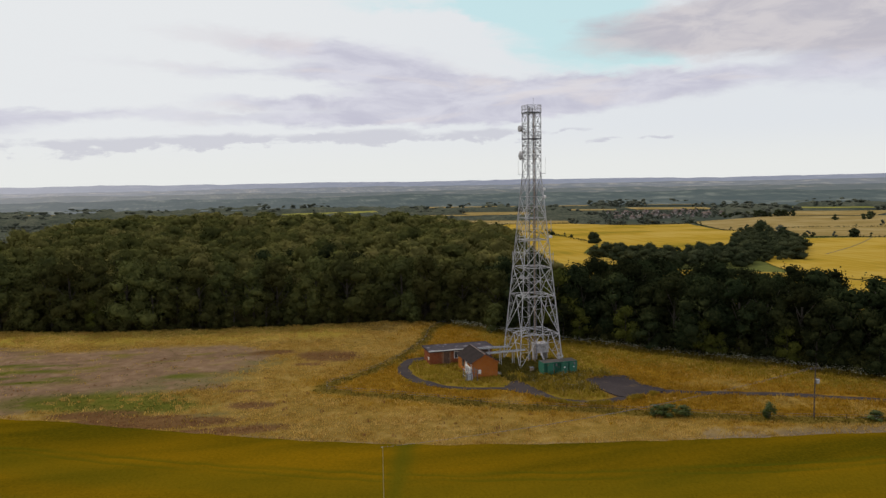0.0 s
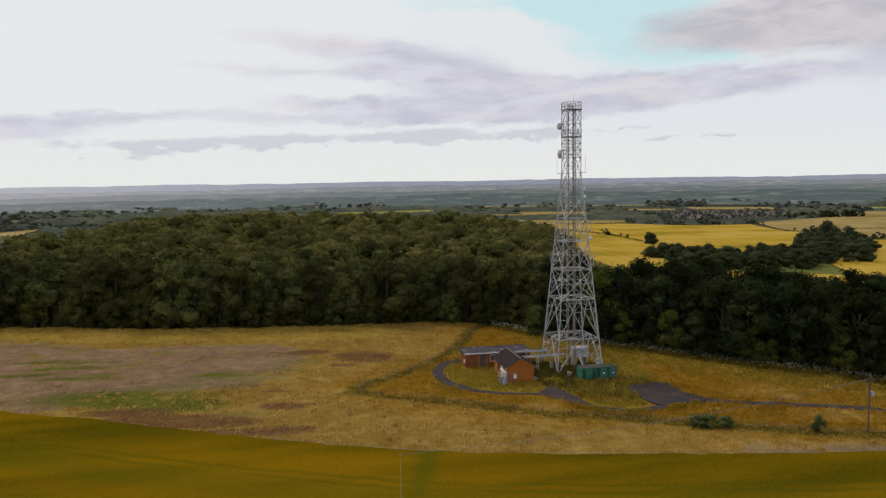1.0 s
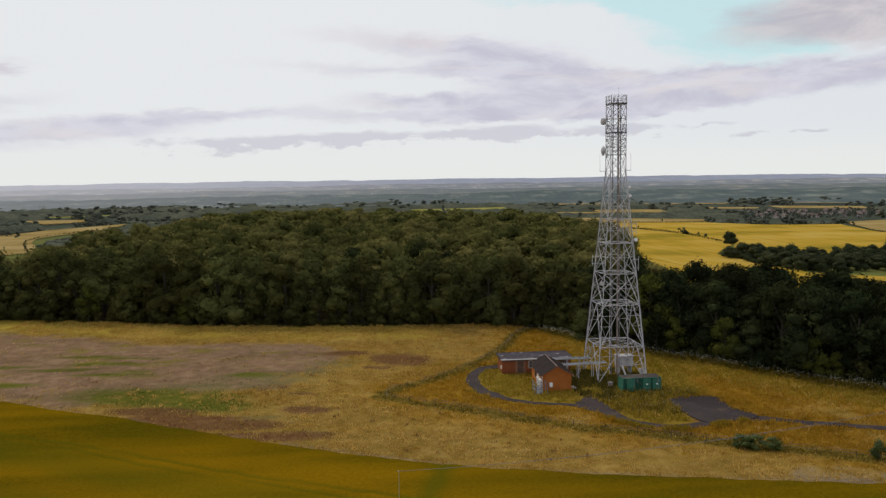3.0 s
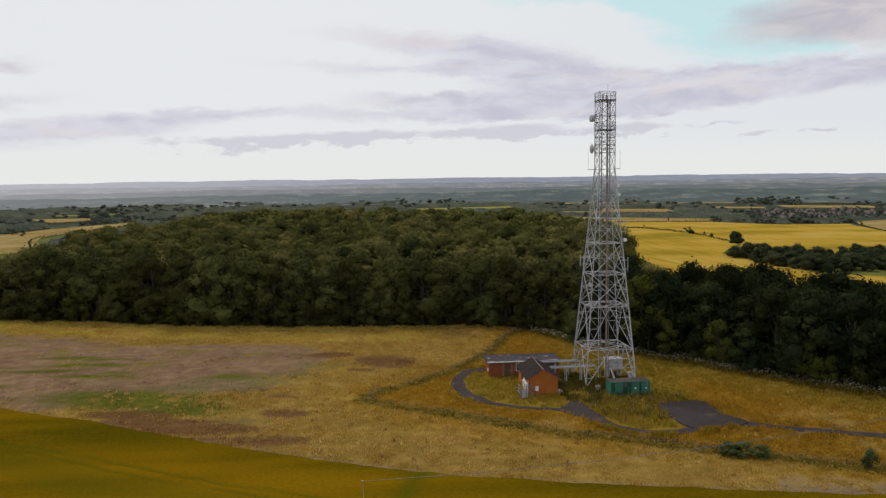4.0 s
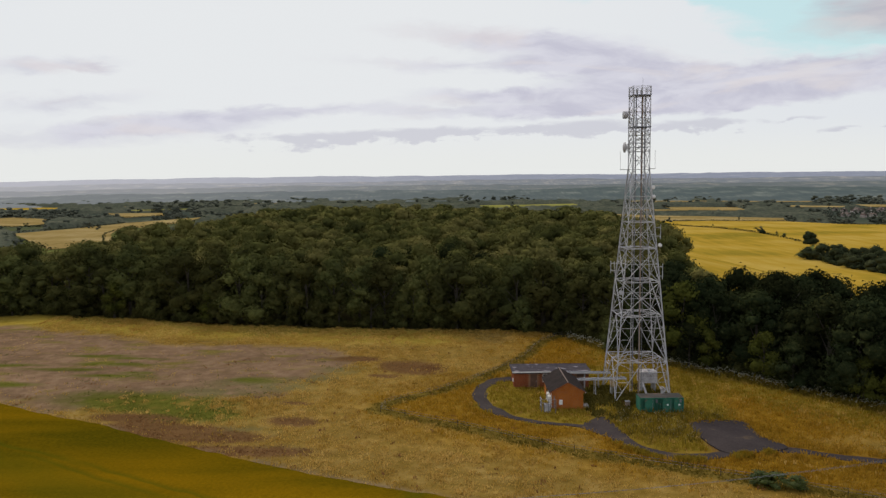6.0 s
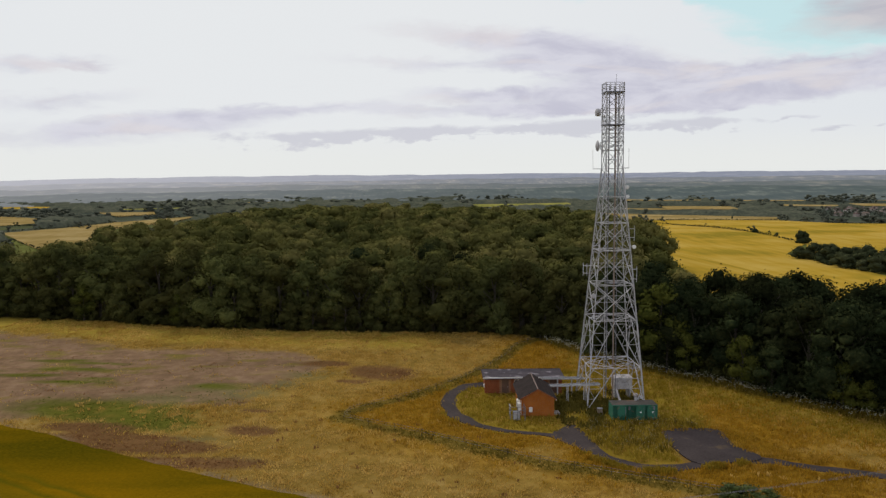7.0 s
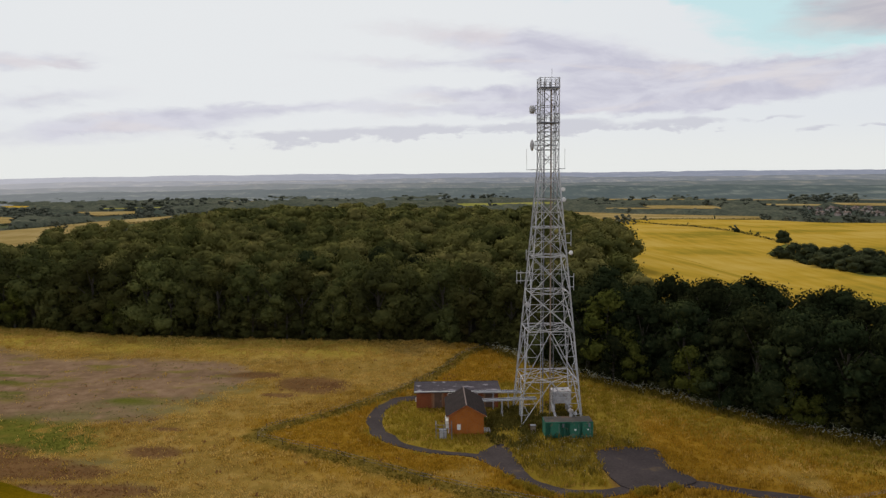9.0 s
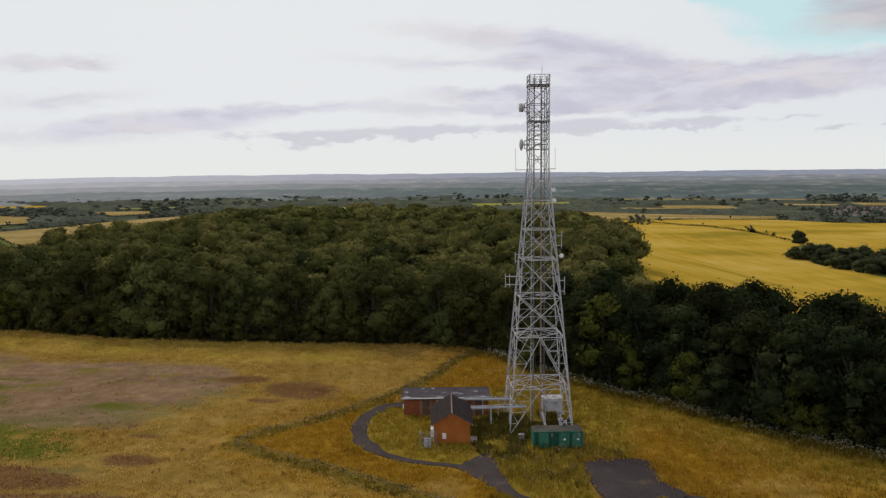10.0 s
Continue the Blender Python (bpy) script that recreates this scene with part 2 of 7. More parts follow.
WHITE = make_mat("white_paint", [(0.62, 0.62, 0.62), (0.80, 0.80, 0.79)], 1.2, rough=0.5, spots=((0.45, 0.43, 0.40), 2.0, 0.62))
GREEN = make_mat("green_container_paint", [(0.022, 0.115, 0.075), (0.033, 0.155, 0.10)], 0.8, rough=0.55, spots=((0.10, 0.13, 0.09), 1.6, 0.60))
BRICK = make_mat("red_brick", [(0.33, 0.115, 0.020), (0.44, 0.165, 0.032)], 0.9, gloss=0.1, rough=0.9, per_object=0.18)
BRICK_DARK = make_mat("darker_red_brick", [(0.21, 0.070, 0.026), (0.31, 0.108, 0.042)], 0.9, gloss=0.1, rough=0.9, per_object=0.18)
MORTAR = make_mat("mortar", [(0.22, 0.13, 0.075), (0.28, 0.17, 0.10)], 3, rough=0.95)
SLATE = make_mat("dark_roof_tile", [(0.014, 0.0105, 0.010), (0.029, 0.021, 0.020)], 1.0, rough=0.85, gloss=0.1, per_object=0.12)
FELT = make_mat("roofing_felt", [(0.030, 0.026, 0.032), (0.064, 0.056, 0.066)], 0.7, rough=0.85, gloss=0.1, spots=((0.22, 0.205, 0.225), 0.75, 0.60))
ASPHALT = make_mat("asphalt", [(0.036, 0.030, 0.030), (0.062, 0.051, 0.050)], 0.35, rough=0.9, gloss=0.04, bump=0.01, bump_scale=14, spots=((0.095, 0.070, 0.045), 0.35, 0.62))
CONCRETE = make_mat("concrete", [(0.28, 0.27, 0.25), (0.42, 0.41, 0.38)], 1.5, rough=0.9, bump=0.01)
DIRTY_WHITE = make_mat("stained_white_paint", [(0.24, 0.23, 0.23), (0.37, 0.355, 0.36), (0.54, 0.525, 0.525)], 1.6, rough=0.6, spots=((0.22, 0.19, 0.17), 2.2, 0.58))
DOOR_BROWN = make_mat("brown_door_paint", [(0.09, 0.055, 0.04), (0.14, 0.085, 0.06)], 1.5, rough=0.6)
TIMBER = make_mat("weathered_timber", [(0.15, 0.11, 0.08), (0.28, 0.23, 0.18)], 1.5, rough=0.9, stretch=(4, 4, 0.4))
GLASS = make_mat("dark_window_glass", [(0.03, 0.035, 0.04), (0.05, 0.055, 0.06)], 1.0, rough=0.08)
STRAW = make_mat("dry_grass", [(0.320, 0.204, 0.039), (0.451, 0.296, 0.072), (0.582, 0.403, 0.128)], 0.10, rough=0.9, gloss=0.0, island=0.12, through_light=0.42)
STRAW_ORANGE = make_mat("ripe_orange_grass", [(0.258, 0.144, 0.012), (0.356, 0.207, 0.021), (0.418, 0.259, 0.045)], 0.12, rough=0.9, gloss=0.0, island=0.2, through_light=0.42)
WEED = make_mat("green_weed_leaves", [(0.066, 0.080, 0.012), (0.104, 0.114, 0.018)], 0.3, rough=0.9, gloss=0.0, island=0.2, through_light=0.4)
GREEN_GRASS = make_mat("green_weeds", [(0.118, 0.090, 0.014), (0.196, 0.144, 0.026)], 0.25, rough=0.9, gloss=0.0, island=0.2, through_light=0.42)
OLIVE_GRASS = make_mat("olive_gold_grass", [(0.201, 0.146, 0.014), (0.279, 0.202, 0.024), (0.339, 0.247, 0.040)], 0.3, rough=0.9, gloss=0.0, island=0.2, through_light=0.42)
DOCK = make_mat("brown_dock_stems", [(0.173, 0.087, 0.036), (0.270, 0.144, 0.060)], 0.4, rough=0.9, gloss=0.0, island=0.25, through_light=0.42)
UMBEL = make_mat("pale_umbel_flowers", [(0.22, 0.22, 0.14), (0.36, 0.355, 0.26)], 2.0, rough=0.8, island=0.15)
ROOF_RED = make_mat("far_roof_tile", [(0.10, 0.078, 0.070), (0.15, 0.110, 0.092)], 0.1, rough=0.9, per_object=0.3)
WALL_FAR = make_mat("far_house_wall", [(0.20, 0.155, 0.130), (0.50, 0.465, 0.430)], 0.1, rough=0.9, per_object=0.3)


def build_mesh(name, verts, faces, mat=None):
    me = bpy.data.meshes.new(name)
    me.from_pydata([tuple(v) for v in verts], [], [tuple(f) for f in faces])
    if mat:
        me.materials.append(mat)
    me.update()
    return me


def tri_mesh(name, verts, tris, mat=None):
    """A mesh from arrays, for large counts."""
    verts, tris = np.asarray(verts, np.float32), np.asarray(tris, np.int32)
    me = bpy.data.meshes.new(name)
    me.vertices.add(len(verts))
    me.vertices.foreach_set("co", verts.ravel())
    me.loops.add(tris.size)
    me.loops.foreach_set("vertex_index", tris.ravel())
    me.polygons.add(len(tris))
    me.polygons.foreach_set("loop_start", np.arange(len(tris), dtype=np.int32) * tris.shape[1])
    me.polygons.foreach_set("loop_total", np.full(len(tris), tris.shape[1], np.int32))
    if mat:
        me.materials.append(mat)
    me.update(calc_edges=True)
    return me


def part(name, bm, mat, parent=None, label=""):
    """Links a bmesh (or a ready mesh) as one object under its thing."""
    if isinstance(bm, bpy.types.Mesh):
        me = bm
    else:
        me = bpy.data.meshes.new(name)
        bm.to_mesh(me)
        bm.free()
    if mat and not me.materials:
        me.materials.append(mat)
    ob = new(name, me)
    if parent is not None:
        ob.parent = parent
    return tagged(ob, label)


def thing(name, label, category, group="", place=None):
    ob = new(name)
    ob.empty_display_size = 0.3
    if place is not None:
        ob.matrix_world = place
    return tagged(ob, label, category, group)


def box(bm, x0, x1, y0, y1, z0, z1, bevel=0.0):
    r = bmesh.ops.create_cube(bm, size=1.0, matrix=Matrix.LocRotScale(((x0 + x1) / 2, (y0 + y1) / 2, (z0 + z1) / 2), None, (x1 - x0, y1 - y0, z1 - z0)))
    if bevel:
        bmesh.ops.bevel(bm, geom=list({e for v in r["verts"] for e in v.link_edges}), offset=bevel, segments=2, profile=0.5, affect="EDGES")
    return r


def boxed(x0, x1, y0, y1, z0, z1, bevel=0.0):
    bm = bmesh.new()
    box(bm, x0, x1, y0, y1, z0, z1, bevel)
    return bm


def bar(bm, a, b, w, d=None, sides=4):
    """A straight member between two points: square section, or round with more sides."""
    a, b = Vector(a), Vector(b)
    m = Matrix.Translation((a + b) / 2) @ (b - a).to_track_quat("Z", "Y").to_matrix().to_4x4()
    if sides == 4:
        bmesh.ops.create_cube(bm, size=1.0, matrix=m @ Matrix.Diagonal((w, d or w, (b - a).length, 1)))
    else:
        bmesh.ops.create_cone(bm, cap_ends=True, segments=sides, radius1=w / 2, radius2=(d or w) / 2, depth=(b - a).length, matrix=m)


def angle_iron(bm, a, b, w, t=0.025):
    """An L-section member: two thin flanges at right angles."""
    a, b = Vector(a), Vector(b)
    m = Matrix.Translation((a + b) / 2) @ (b - a).to_track_quat("Z", "Y").to_matrix().to_4x4()
    n = (b - a).length
    bmesh.ops.create_cube(bm, size=1.0, matrix=m @ Matrix.Translation((0, w / 2, 0)) @ Matrix.Diagonal((w, t, n, 1)))
    bmesh.ops.create_cube(bm, size=1.0, matrix=m @ Matrix.Translation((w / 2 - t / 2, 0, 0)) @ Matrix.Diagonal((t, w, n, 1)))


def barred(a, b, w, d=None, sides=4):
    bm = bmesh.new()
    bar(bm, a, b, w, d, sides)
    return bm


# ---------------------------------------------------------------- the lie of the land
from mathutils.geometry import delaunay_2d_cdt

_lattice = np.random.default_rng(3).random((256, 256))


def value_noise(x, y, size, seed=0):
    """Smooth noise from 0 to 1 with features of the given size in metres."""
    x, y = np.asarray(x, float) / size + seed * 17.3, np.asarray(y, float) / size + seed * 9.1
    i, j = np.floor(x).astype(int), np.floor(y).astype(int)
    u, v = x - i, y - j
    u, v = u * u * (3 - 2 * u), v * v * (3 - 2 * v)
    g = lambda a, b: _lattice[a % 256, b % 256]
    return (g(i, j) * (1 - u) + g(i + 1, j) * u) * (1 - v) + (g(i, j + 1) * (1 - u) + g(i + 1, j + 1) * u) * v


def fractal(x, y, size, seed=0, octaves=4):
    total, amp, norm = 0, 1.0, 0
    for k in range(octaves):
        total = total + amp * value_noise(x, y, size / 2 ** k, seed + k)
        norm += amp
        amp *= 0.55
    return total / norm


def smooth(a, b, v):
    t = np.clip((np.asarray(v, float) - a) / (b - a), 0, 1)
    return t * t * (3 - 2 * t)


def land(x, y):
    """Height of the ground: a level hilltop that falls into a wide valley, with far ridges."""
    x, y = np.asarray(x, float), np.asarray(y, float)
    yy = np.clip(y, -400, 340)
    off = np.hypot(x + 38 - 0.03 * yy, y - yy)
    h = -43 * smooth(72, 300, off)
    # tilted down to the south-east, to fit the ground to the rolled camera's view
    h = h - 0.0073 * np.clip(0.966 * x - 0.259 * y, -800, 800) * smooth(2400, 1300, np.hypot(x, y))
    r = np.hypot(x, y)
    h = h - 5 * smooth(130, 420, y)
    h = h + 6 * (fractal(x, y, 600, 2, 3) - 0.5) * smooth(300, 900, r)
    east = smooth(-800, 2600, x)
    h = h + (46 + 9 * east - 38 * smooth(-300, -2700, x) + 12 * (fractal(x, y, 1500, 5, 3) - 0.5)) * smooth(2300, 4700, r)
    return h


def inside(px, py, poly):
    px, py = np.asarray(px, float), np.asarray(py, float)
    res = np.zeros(px.shape, bool)
    n = len(poly)
    for k in range(n):
        (x0, y0), (x1, y1) = poly[k], poly[(k + 1) % n]
        if y0 == y1:
            continue
        c = (y0 > py) != (y1 > py)
        res ^= c & (px < (x1 - x0) * (py - y0) / (y1 - y0) + x0)
    return res


def distance(px, py, line, closed=False):
    px, py = np.asarray(px, float), np.asarray(py, float)
    best = np.full(px.shape, 1e9)
    pts = list(line) + ([line[0]] if closed else [])
    for (x0, y0), (x1, y1) in zip(pts, pts[1:]):
        dx, dy = x1 - x0, y1 - y0
        t = np.clip(((px - x0) * dx + (py - y0) * dy) / (dx * dx + dy * dy), 0, 1)
        best = np.minimum(best, np.hypot(px - x0 - t * dx, py - y0 - t * dy))
    return best


def signed(px, py, poly):
    """Distance to an outline, positive within it."""
    d = distance(px, py, poly, True)
    return np.where(inside(px, py, poly), d, -d)


def curve_through(pts, n=10, closed=False):
    """Catmull-Rom curve through points of the plan."""
    pts = [Vector((*p, 0)) for p in pts]
    out = []
    m = len(pts)
    for i in range(m if closed else m - 1):
        if closed:
            p0, p1, p2, p3 = pts[i - 1], pts[i], pts[(i + 1) % m], pts[(i + 2) % m]
        else:
            p0, p1, p2, p3 = pts[max(i - 1, 0)], pts[i], pts[i + 1], pts[min(i + 2, m - 1)]
        for k in range(n):
            t = k / n
            v = 0.5 * (2 * p1 + (p2 - p0) * t + (2 * p0 - 5 * p1 + 4 * p2 - p3) * t * t + (3 * p1 - p0 - 3 * p2 + p3) * t ** 3)
            out.append((v.x, v.y))
    if not closed:
        out.append((pts[-1].x, pts[-1].y))
    return out


# outlines in the plan
CROP_EDGE = curve_through([(-160, 36), (-115, 8), (-85, -7.5), (-72, -14), (-64, -18.6), (-53.8, -24.2), (-42, -30.2), (-28, -36), (-18.3, -38.6), (-5.3, -41.6), (8.2, -44.4), (24, -47), (60, -55), (120, -68), (300, -106)], 6)
CROP = CROP_EDGE + [(300, -420), (-420, -420), (-420, 32)]
BARE = curve_through([(-128, 52), (-100, 42.5), (-80, 34), (-62, 30.5), (-47, 28.8), (-43, 22), (-48, 13), (-52, 2), (-62, -1), (-74, -1.5), (-82, -6), (-128, 14)], 5, True)
FENCE_LINE = curve_through([(-4, 41), (-9, 35), (-14.5, 21), (-25.5, 5), (-36.4, -5.2), (-34.2, -8.4), (-26.3, -13.2), (-12.2, -22.6), (6, -31.5), (17.6, -37.2), (31.4, -42.6), (70, -60)], 6)
ROAD_LINE = curve_through([(-16.5, 9.0), (-19.8, 7.8), (-21.8, 3.6), (-22.2, -1.6), (-21.4, -5.6), (-19.3, -9.0), (-15.8, -11.8), (-11.5, -13.1), (-8.3, -14.6), (-6.4, -17.8), (-4.6, -21.4), (-1.8, -23.8), (2.6, -24.0), (7.0, -22.3), (11.9, -21.9), (18, -24.5), (29, -28.9), (39.4, -34.6), (62, -46)], 8)
PARK = [(4.2, -12.6), (10.9, -12.0), (11.0, -17.4), (12.6, -21.6), (8.4, -23.0), (4.4, -22.4)]
APRON = [(-9.6, -14.4), (-8.8, -11.2), (-6.4, -10.0), (-5.6, -13.6), (-5.0, -18.6), (-6.8, -18.6)]
WOOD_FRONT = curve_through([(-210, 92), (-150, 74), (-122, 66), (-97, 59), (-84, 54.5), (-65, 50.5), (-48, 48), (-31, 46.4), (-15, 45.6), (-5.6, 41.6), (0, 33.4), (7.8, 21), (12.6, 15), (18, 9.5), (22.5, 4.5), (27, -1), (31, -5.5), (37.5, -11.5), (44, -18), (53, -25), (75, -40), (110, -62)], 5)
WOOD_BACK = [(125, -38), (85, -8), (60, 14), (45, 25), (31, 27), (26, 40), (30, 58), (35.5, 80), (45, 120), (54, 165), (62, 225), (66, 268), (52, 315), (22, 362), (-30, 425), (-100, 425), (-128, 395), (-130, 330), (-126, 250), (-130, 180), (-142, 118), (-210, 117)]
WOOD = WOOD_FRONT + WOOD_BACK

HANGER = [(303, 612), (318, 498), (400, 476), (446, 502), (492, 508), (562, 590), (618, 680), (628, 792), (588, 742), (516, 648), (440, 580), (382, 566), (332, 634)]
RANK = [(-8.4, 1.5), (-8.2, -7.0), (-7.6, -11.0), (-6.2, -11.2), (-5.4, -13), (-3.4, -11), (-2.2, -7.5), (-1.6, -5.2), (5, -4.6), (5.2, 1.5), (3, 5), (-5, 4.2)]
OLIVE = [(-22, 7), (-22.4, -7), (-16, -12.6), (-8, -13.5), (-3, -23.5), (9, -21.5), (4, -12), (10, -11), (14, 8), (6, 18), (-12, 16)]


def zone_arrays(x, y):
    """Where each kind of cover lies on the ground, from 0 to 1."""
    w1 = (fractal(x, y, 7, 1) - 0.5) * 5
    w2 = (fractal(x, y, 2.2, 4, 3) - 0.5) * 2.4
    bare = smooth(-2.4, 2.4, signed(x, y, BARE) + w1 * 1.7 + w2 * 1.4)
    weeds = np.zeros_like(x)
    for cx, cy, rx, ry in ((-69.5, -3.4, 12, 4.4), (-61, -8.0, 7.5, 3.4), (-83.5, 18.6, 7, 1.1), (-88, 24.5, 6, 1.0), (-81, 22.5, 5, 0.8), (-80, 11, 6, 1.1), (-90, 15.2, 6, 1.0), (-77, 13, 3, 0.9), (-98, 6, 9, 1.3), (-104, 18, 8, 1.2), (-58, 8.5, 3, 1.6)):
        weeds = np.maximum(weeds, smooth(1.5, 0.5, np.hypot((x - cx + 0.28 * (y - cy)) / rx, (y - cy + 0.3 * (x - cx) * ry / rx) / ry) + w1 * 0.16 + w2 * 0.16))
    weeds *= 0.95 * smooth(0.30, 0.54, fractal(x, y, 2.0, 9, 4) + 0.10)
    sedge = np.zeros_like(x)
    for cx, cy, rx, ry in ((-59, 7, 5, 2.8), (-52, 4.5, 4.5, 2.6), (-47.5, 9.4, 4, 2.4), (-44, 14.5, 4, 2.4), (-63, 2, 7, 2.6), (-54, -15.5, 5, 1.8), (-48, -22, 4, 1.2)):
        sedge = np.maximum(sedge, smooth(1.7, 0.4, np.hypot((x - cx) / rx, (y - cy) / ry) + w1 * 0.14 + w2 * 0.16))
    sedge *= 0.8 * smooth(0.34, 0.60, fractal(x, y, 2.4, 19, 3) + 0.13)
    dock = np.zeros_like(x)
    for cx, cy, rx, ry in ((-47.1, -11.6, 3.2, 1.9), (-32.6, 16, 5.4, 4.4), (-42.4, 21.8, 4.2, 1.8), (-49, -3.6, 1.5, 0.8), (-47.2, -4.0, 1.2, 0.7), (-63, -14.6, 8, 2.6), (-51, -22.3, 8, 2.0), (-57, -17.4, 8, 2.2), (-68, -10.2, 6, 1.8), (-36.8, 10.8, 3, 1.0)):
        dock = np.maximum(dock, smooth(1.35, 0.75, np.hypot((x - cx) / rx, (y - cy + 0.3 * (x - cx) * ry / rx) / ry) + w1 * 0.09 + w2 * 0.12))
    rim = -signed(x, y, PARK)
    dock = np.maximum(dock, 0.75 * smooth(1.3, 0.3, rim + w2 * 0.3) * smooth(9, 6, x))
    crop_d = signed(x, y, CROP) + w2 * 0.15
    crop = smooth(-0.3, 0.3, crop_d)
    gravel = smooth(-2.6 - 3.5 * smooth(0, 14, x), -0.6 - 1.0 * smooth(0, 14, x), crop_d) * (1 - crop) * smooth(0.40, 0.62, fractal(x, y, 6, 12) + smooth(-60, -20, x) * 0.16)
    stones = smooth(1.25, 0.6, np.hypot((x - 11) / 9, (y + 41.2 + 0.2 * (x - 11)) / 2.4) + w1 * 0.12 + w2 * 0.14)
    gravel = np.maximum(gravel, 0.75 * stones * (1 - crop) * smooth(0.40, 0.62, fractal(x, y, 1.8, 27, 3)))
    fence_d = distance(x, y, FENCE_LINE)
    within = inside(x, y, FENCE_LINE + [(70, 30), (10, 44)])
    olive = smooth(-1.5, 1.5, signed(x, y, OLIVE) + w2)
    olive = np.maximum(olive, 0.75 * smooth(15, 3, distance(x, y, WOOD_FRONT) + w1) * smooth(-4, 2, x))
    orange = np.where(within, 1.0, 0.0) * smooth(0.30, 0.55, fractal(x, y, 9, 21) + 0.12) * (1 - 0.55 * olive)
    outer = smooth(9, 1.5, fence_d) * (~within) * smooth(0.35, 0.6, fractal(x, y, 6, 22) + 0.06)
    orange = np.maximum(orange, outer * 0.8)
    rough = smooth(2.1, 0.5, fence_d + w2 * 0.5)
    # along the fence to the east, the bank's shadow is painted as a darker strip
    rank = np.maximum(smooth(-0.8, 1.2, signed(x, y, RANK) + w2 * 0.8), 0.38 * smooth(1.9, 0.4, fence_d + w2 * 0.4) * smooth(-2, 8, x)) * smooth(0.25, 0.5, fractal(x, y, 2.5, 33, 3) + 0.08)
    strip = smooth(16, 10, distance(x, y, WOOD_FRONT)) * smooth(-18, -30, x)
    return {"bare": bare, "weeds": weeds, "dock": dock, "crop": crop, "gravel": gravel, "orange": orange, "rough_strip": rough, "strip": strip, "olive": olive, "rank": rank, "sedge": sedge}


def ground_material():
    m = bpy.data.materials.new("ground_cover")
    m.use_nodes = True
    nt = m.node_tree
    N, L = nt.nodes.new, nt.links.new
    bsdf = nt.nodes["Principled BSDF"]
    bsdf.inputs["Roughness"].default_value = 0.95
    bsdf.inputs["Specular IOR Level"].default_value = 0.0
    geo = N("ShaderNodeNewGeometry")

    def noise_node(scale, detail=6, stretch=None):
        n = N("ShaderNodeTexNoise")
        if stretch:
            mp = N("ShaderNodeMapping")
            mp.inputs["Scale"].default_value = stretch[:3]
            mp.inputs["Rotation"].default_value = (0, 0, radians(stretch[3]))
            L(geo.outputs["Position"], mp.inputs[0])
            L(mp.outputs[0], n.inputs["Vector"])
        else:
            L(geo.outputs["Position"], n.inputs["Vector"])
        n.inputs["Scale"].default_value, n.inputs["Detail"].default_value = scale, detail
        n.inputs["Roughness"].default_value = 0.62
        return n.outputs["Fac"]

    def tones(fac, stops):
        cr = N("ShaderNodeValToRGB")
        L(fac, cr.inputs[0])
        e = cr.color_ramp.elements
        e[0].position, e[0].color = stops[0][0], (*stops[0][1], 1)
        e[1].position, e[1].color = stops[-1][0], (*stops[-1][1], 1)
        for p, c in stops[1:-1]:
            e.new(p).color = (*c, 1)
        return cr.outputs[0]

    def mix(f, a, b):
        n = N("ShaderNodeMix")
        n.data_type = "RGBA"
        L(f, n.inputs["Factor"])
        ab = [q for q in n.inputs if q.type == "RGBA"]
        L(a, ab[0])
        L(b, ab[1])
        return [q for q in n.outputs if q.type == "RGBA"][0]

    def zone(name):
        a = N("ShaderNodeAttribute")
        a.attribute_name = name
        return a.outputs["Fac"]

    n_big, n_mid, n_fine = noise_node(0.06), noise_node(0.45), noise_node(2.6)
    col = tones(n_mid, [(0.30, (0.139, 0.090, 0.017)), (0.5, (0.211, 0.138, 0.032)), (0.70, (0.278, 0.190, 0.057))])
    col = mix(zone("strip"), col, tones(n_mid, [(0.3, (0.195, 0.142, 0.017)), (0.7, (0.291, 0.219, 0.044))]))
    col = mix(zone("bare"), col, tones(noise_node(0.5, 10, (1.1, 0.9, 1, -16)), [(0.30, (0.130, 0.085, 0.048)), (0.50, (0.173, 0.113, 0.068)), (0.72, (0.228, 0.155, 0.096))]))
    patch = N("ShaderNodeMapRange")
    patch.interpolation_type = "SMOOTHSTEP"
    L(noise_node(0.16, 7, (0.6, 1.5, 1, -18)), patch.inputs["Value"])
    patch.inputs["From Min"].default_value, patch.inputs["From Max"].default_value = 0.52, 0.64
    in_soil = N("ShaderNodeMath")
    in_soil.operation = "MULTIPLY"
    L(patch.outputs[0], in_soil.inputs[0])
    L(zone("bare"), in_soil.inputs[1])
    col = mix(in_soil.outputs[0], col, tones(n_fine, [(0.3, (0.105, 0.085, 0.022)), (0.7, (0.190, 0.145, 0.045))]))
    col = mix(zone("orange"), col, tones(n_mid, [(0.30, (0.131, 0.070, 0.006)), (0.52, (0.196, 0.108, 0.010)), (0.72, (0.244, 0.146, 0.023))]))
    col = mix(zone("olive"), col, tones(n_mid, [(0.3, (0.127, 0.103, 0.012)), (0.52, (0.191, 0.137, 0.018)), (0.72, (0.239, 0.173, 0.030))]))
    col = mix(zone("rank"), col, tones(n_fine, [(0.3, (0.052, 0.048, 0.012)), (0.7, (0.110, 0.092, 0.022))]))
    col = mix(zone("sedge"), col, tones(n_fine, [(0.3, (0.075, 0.070, 0.030)), (0.7, (0.150, 0.130, 0.052))]))
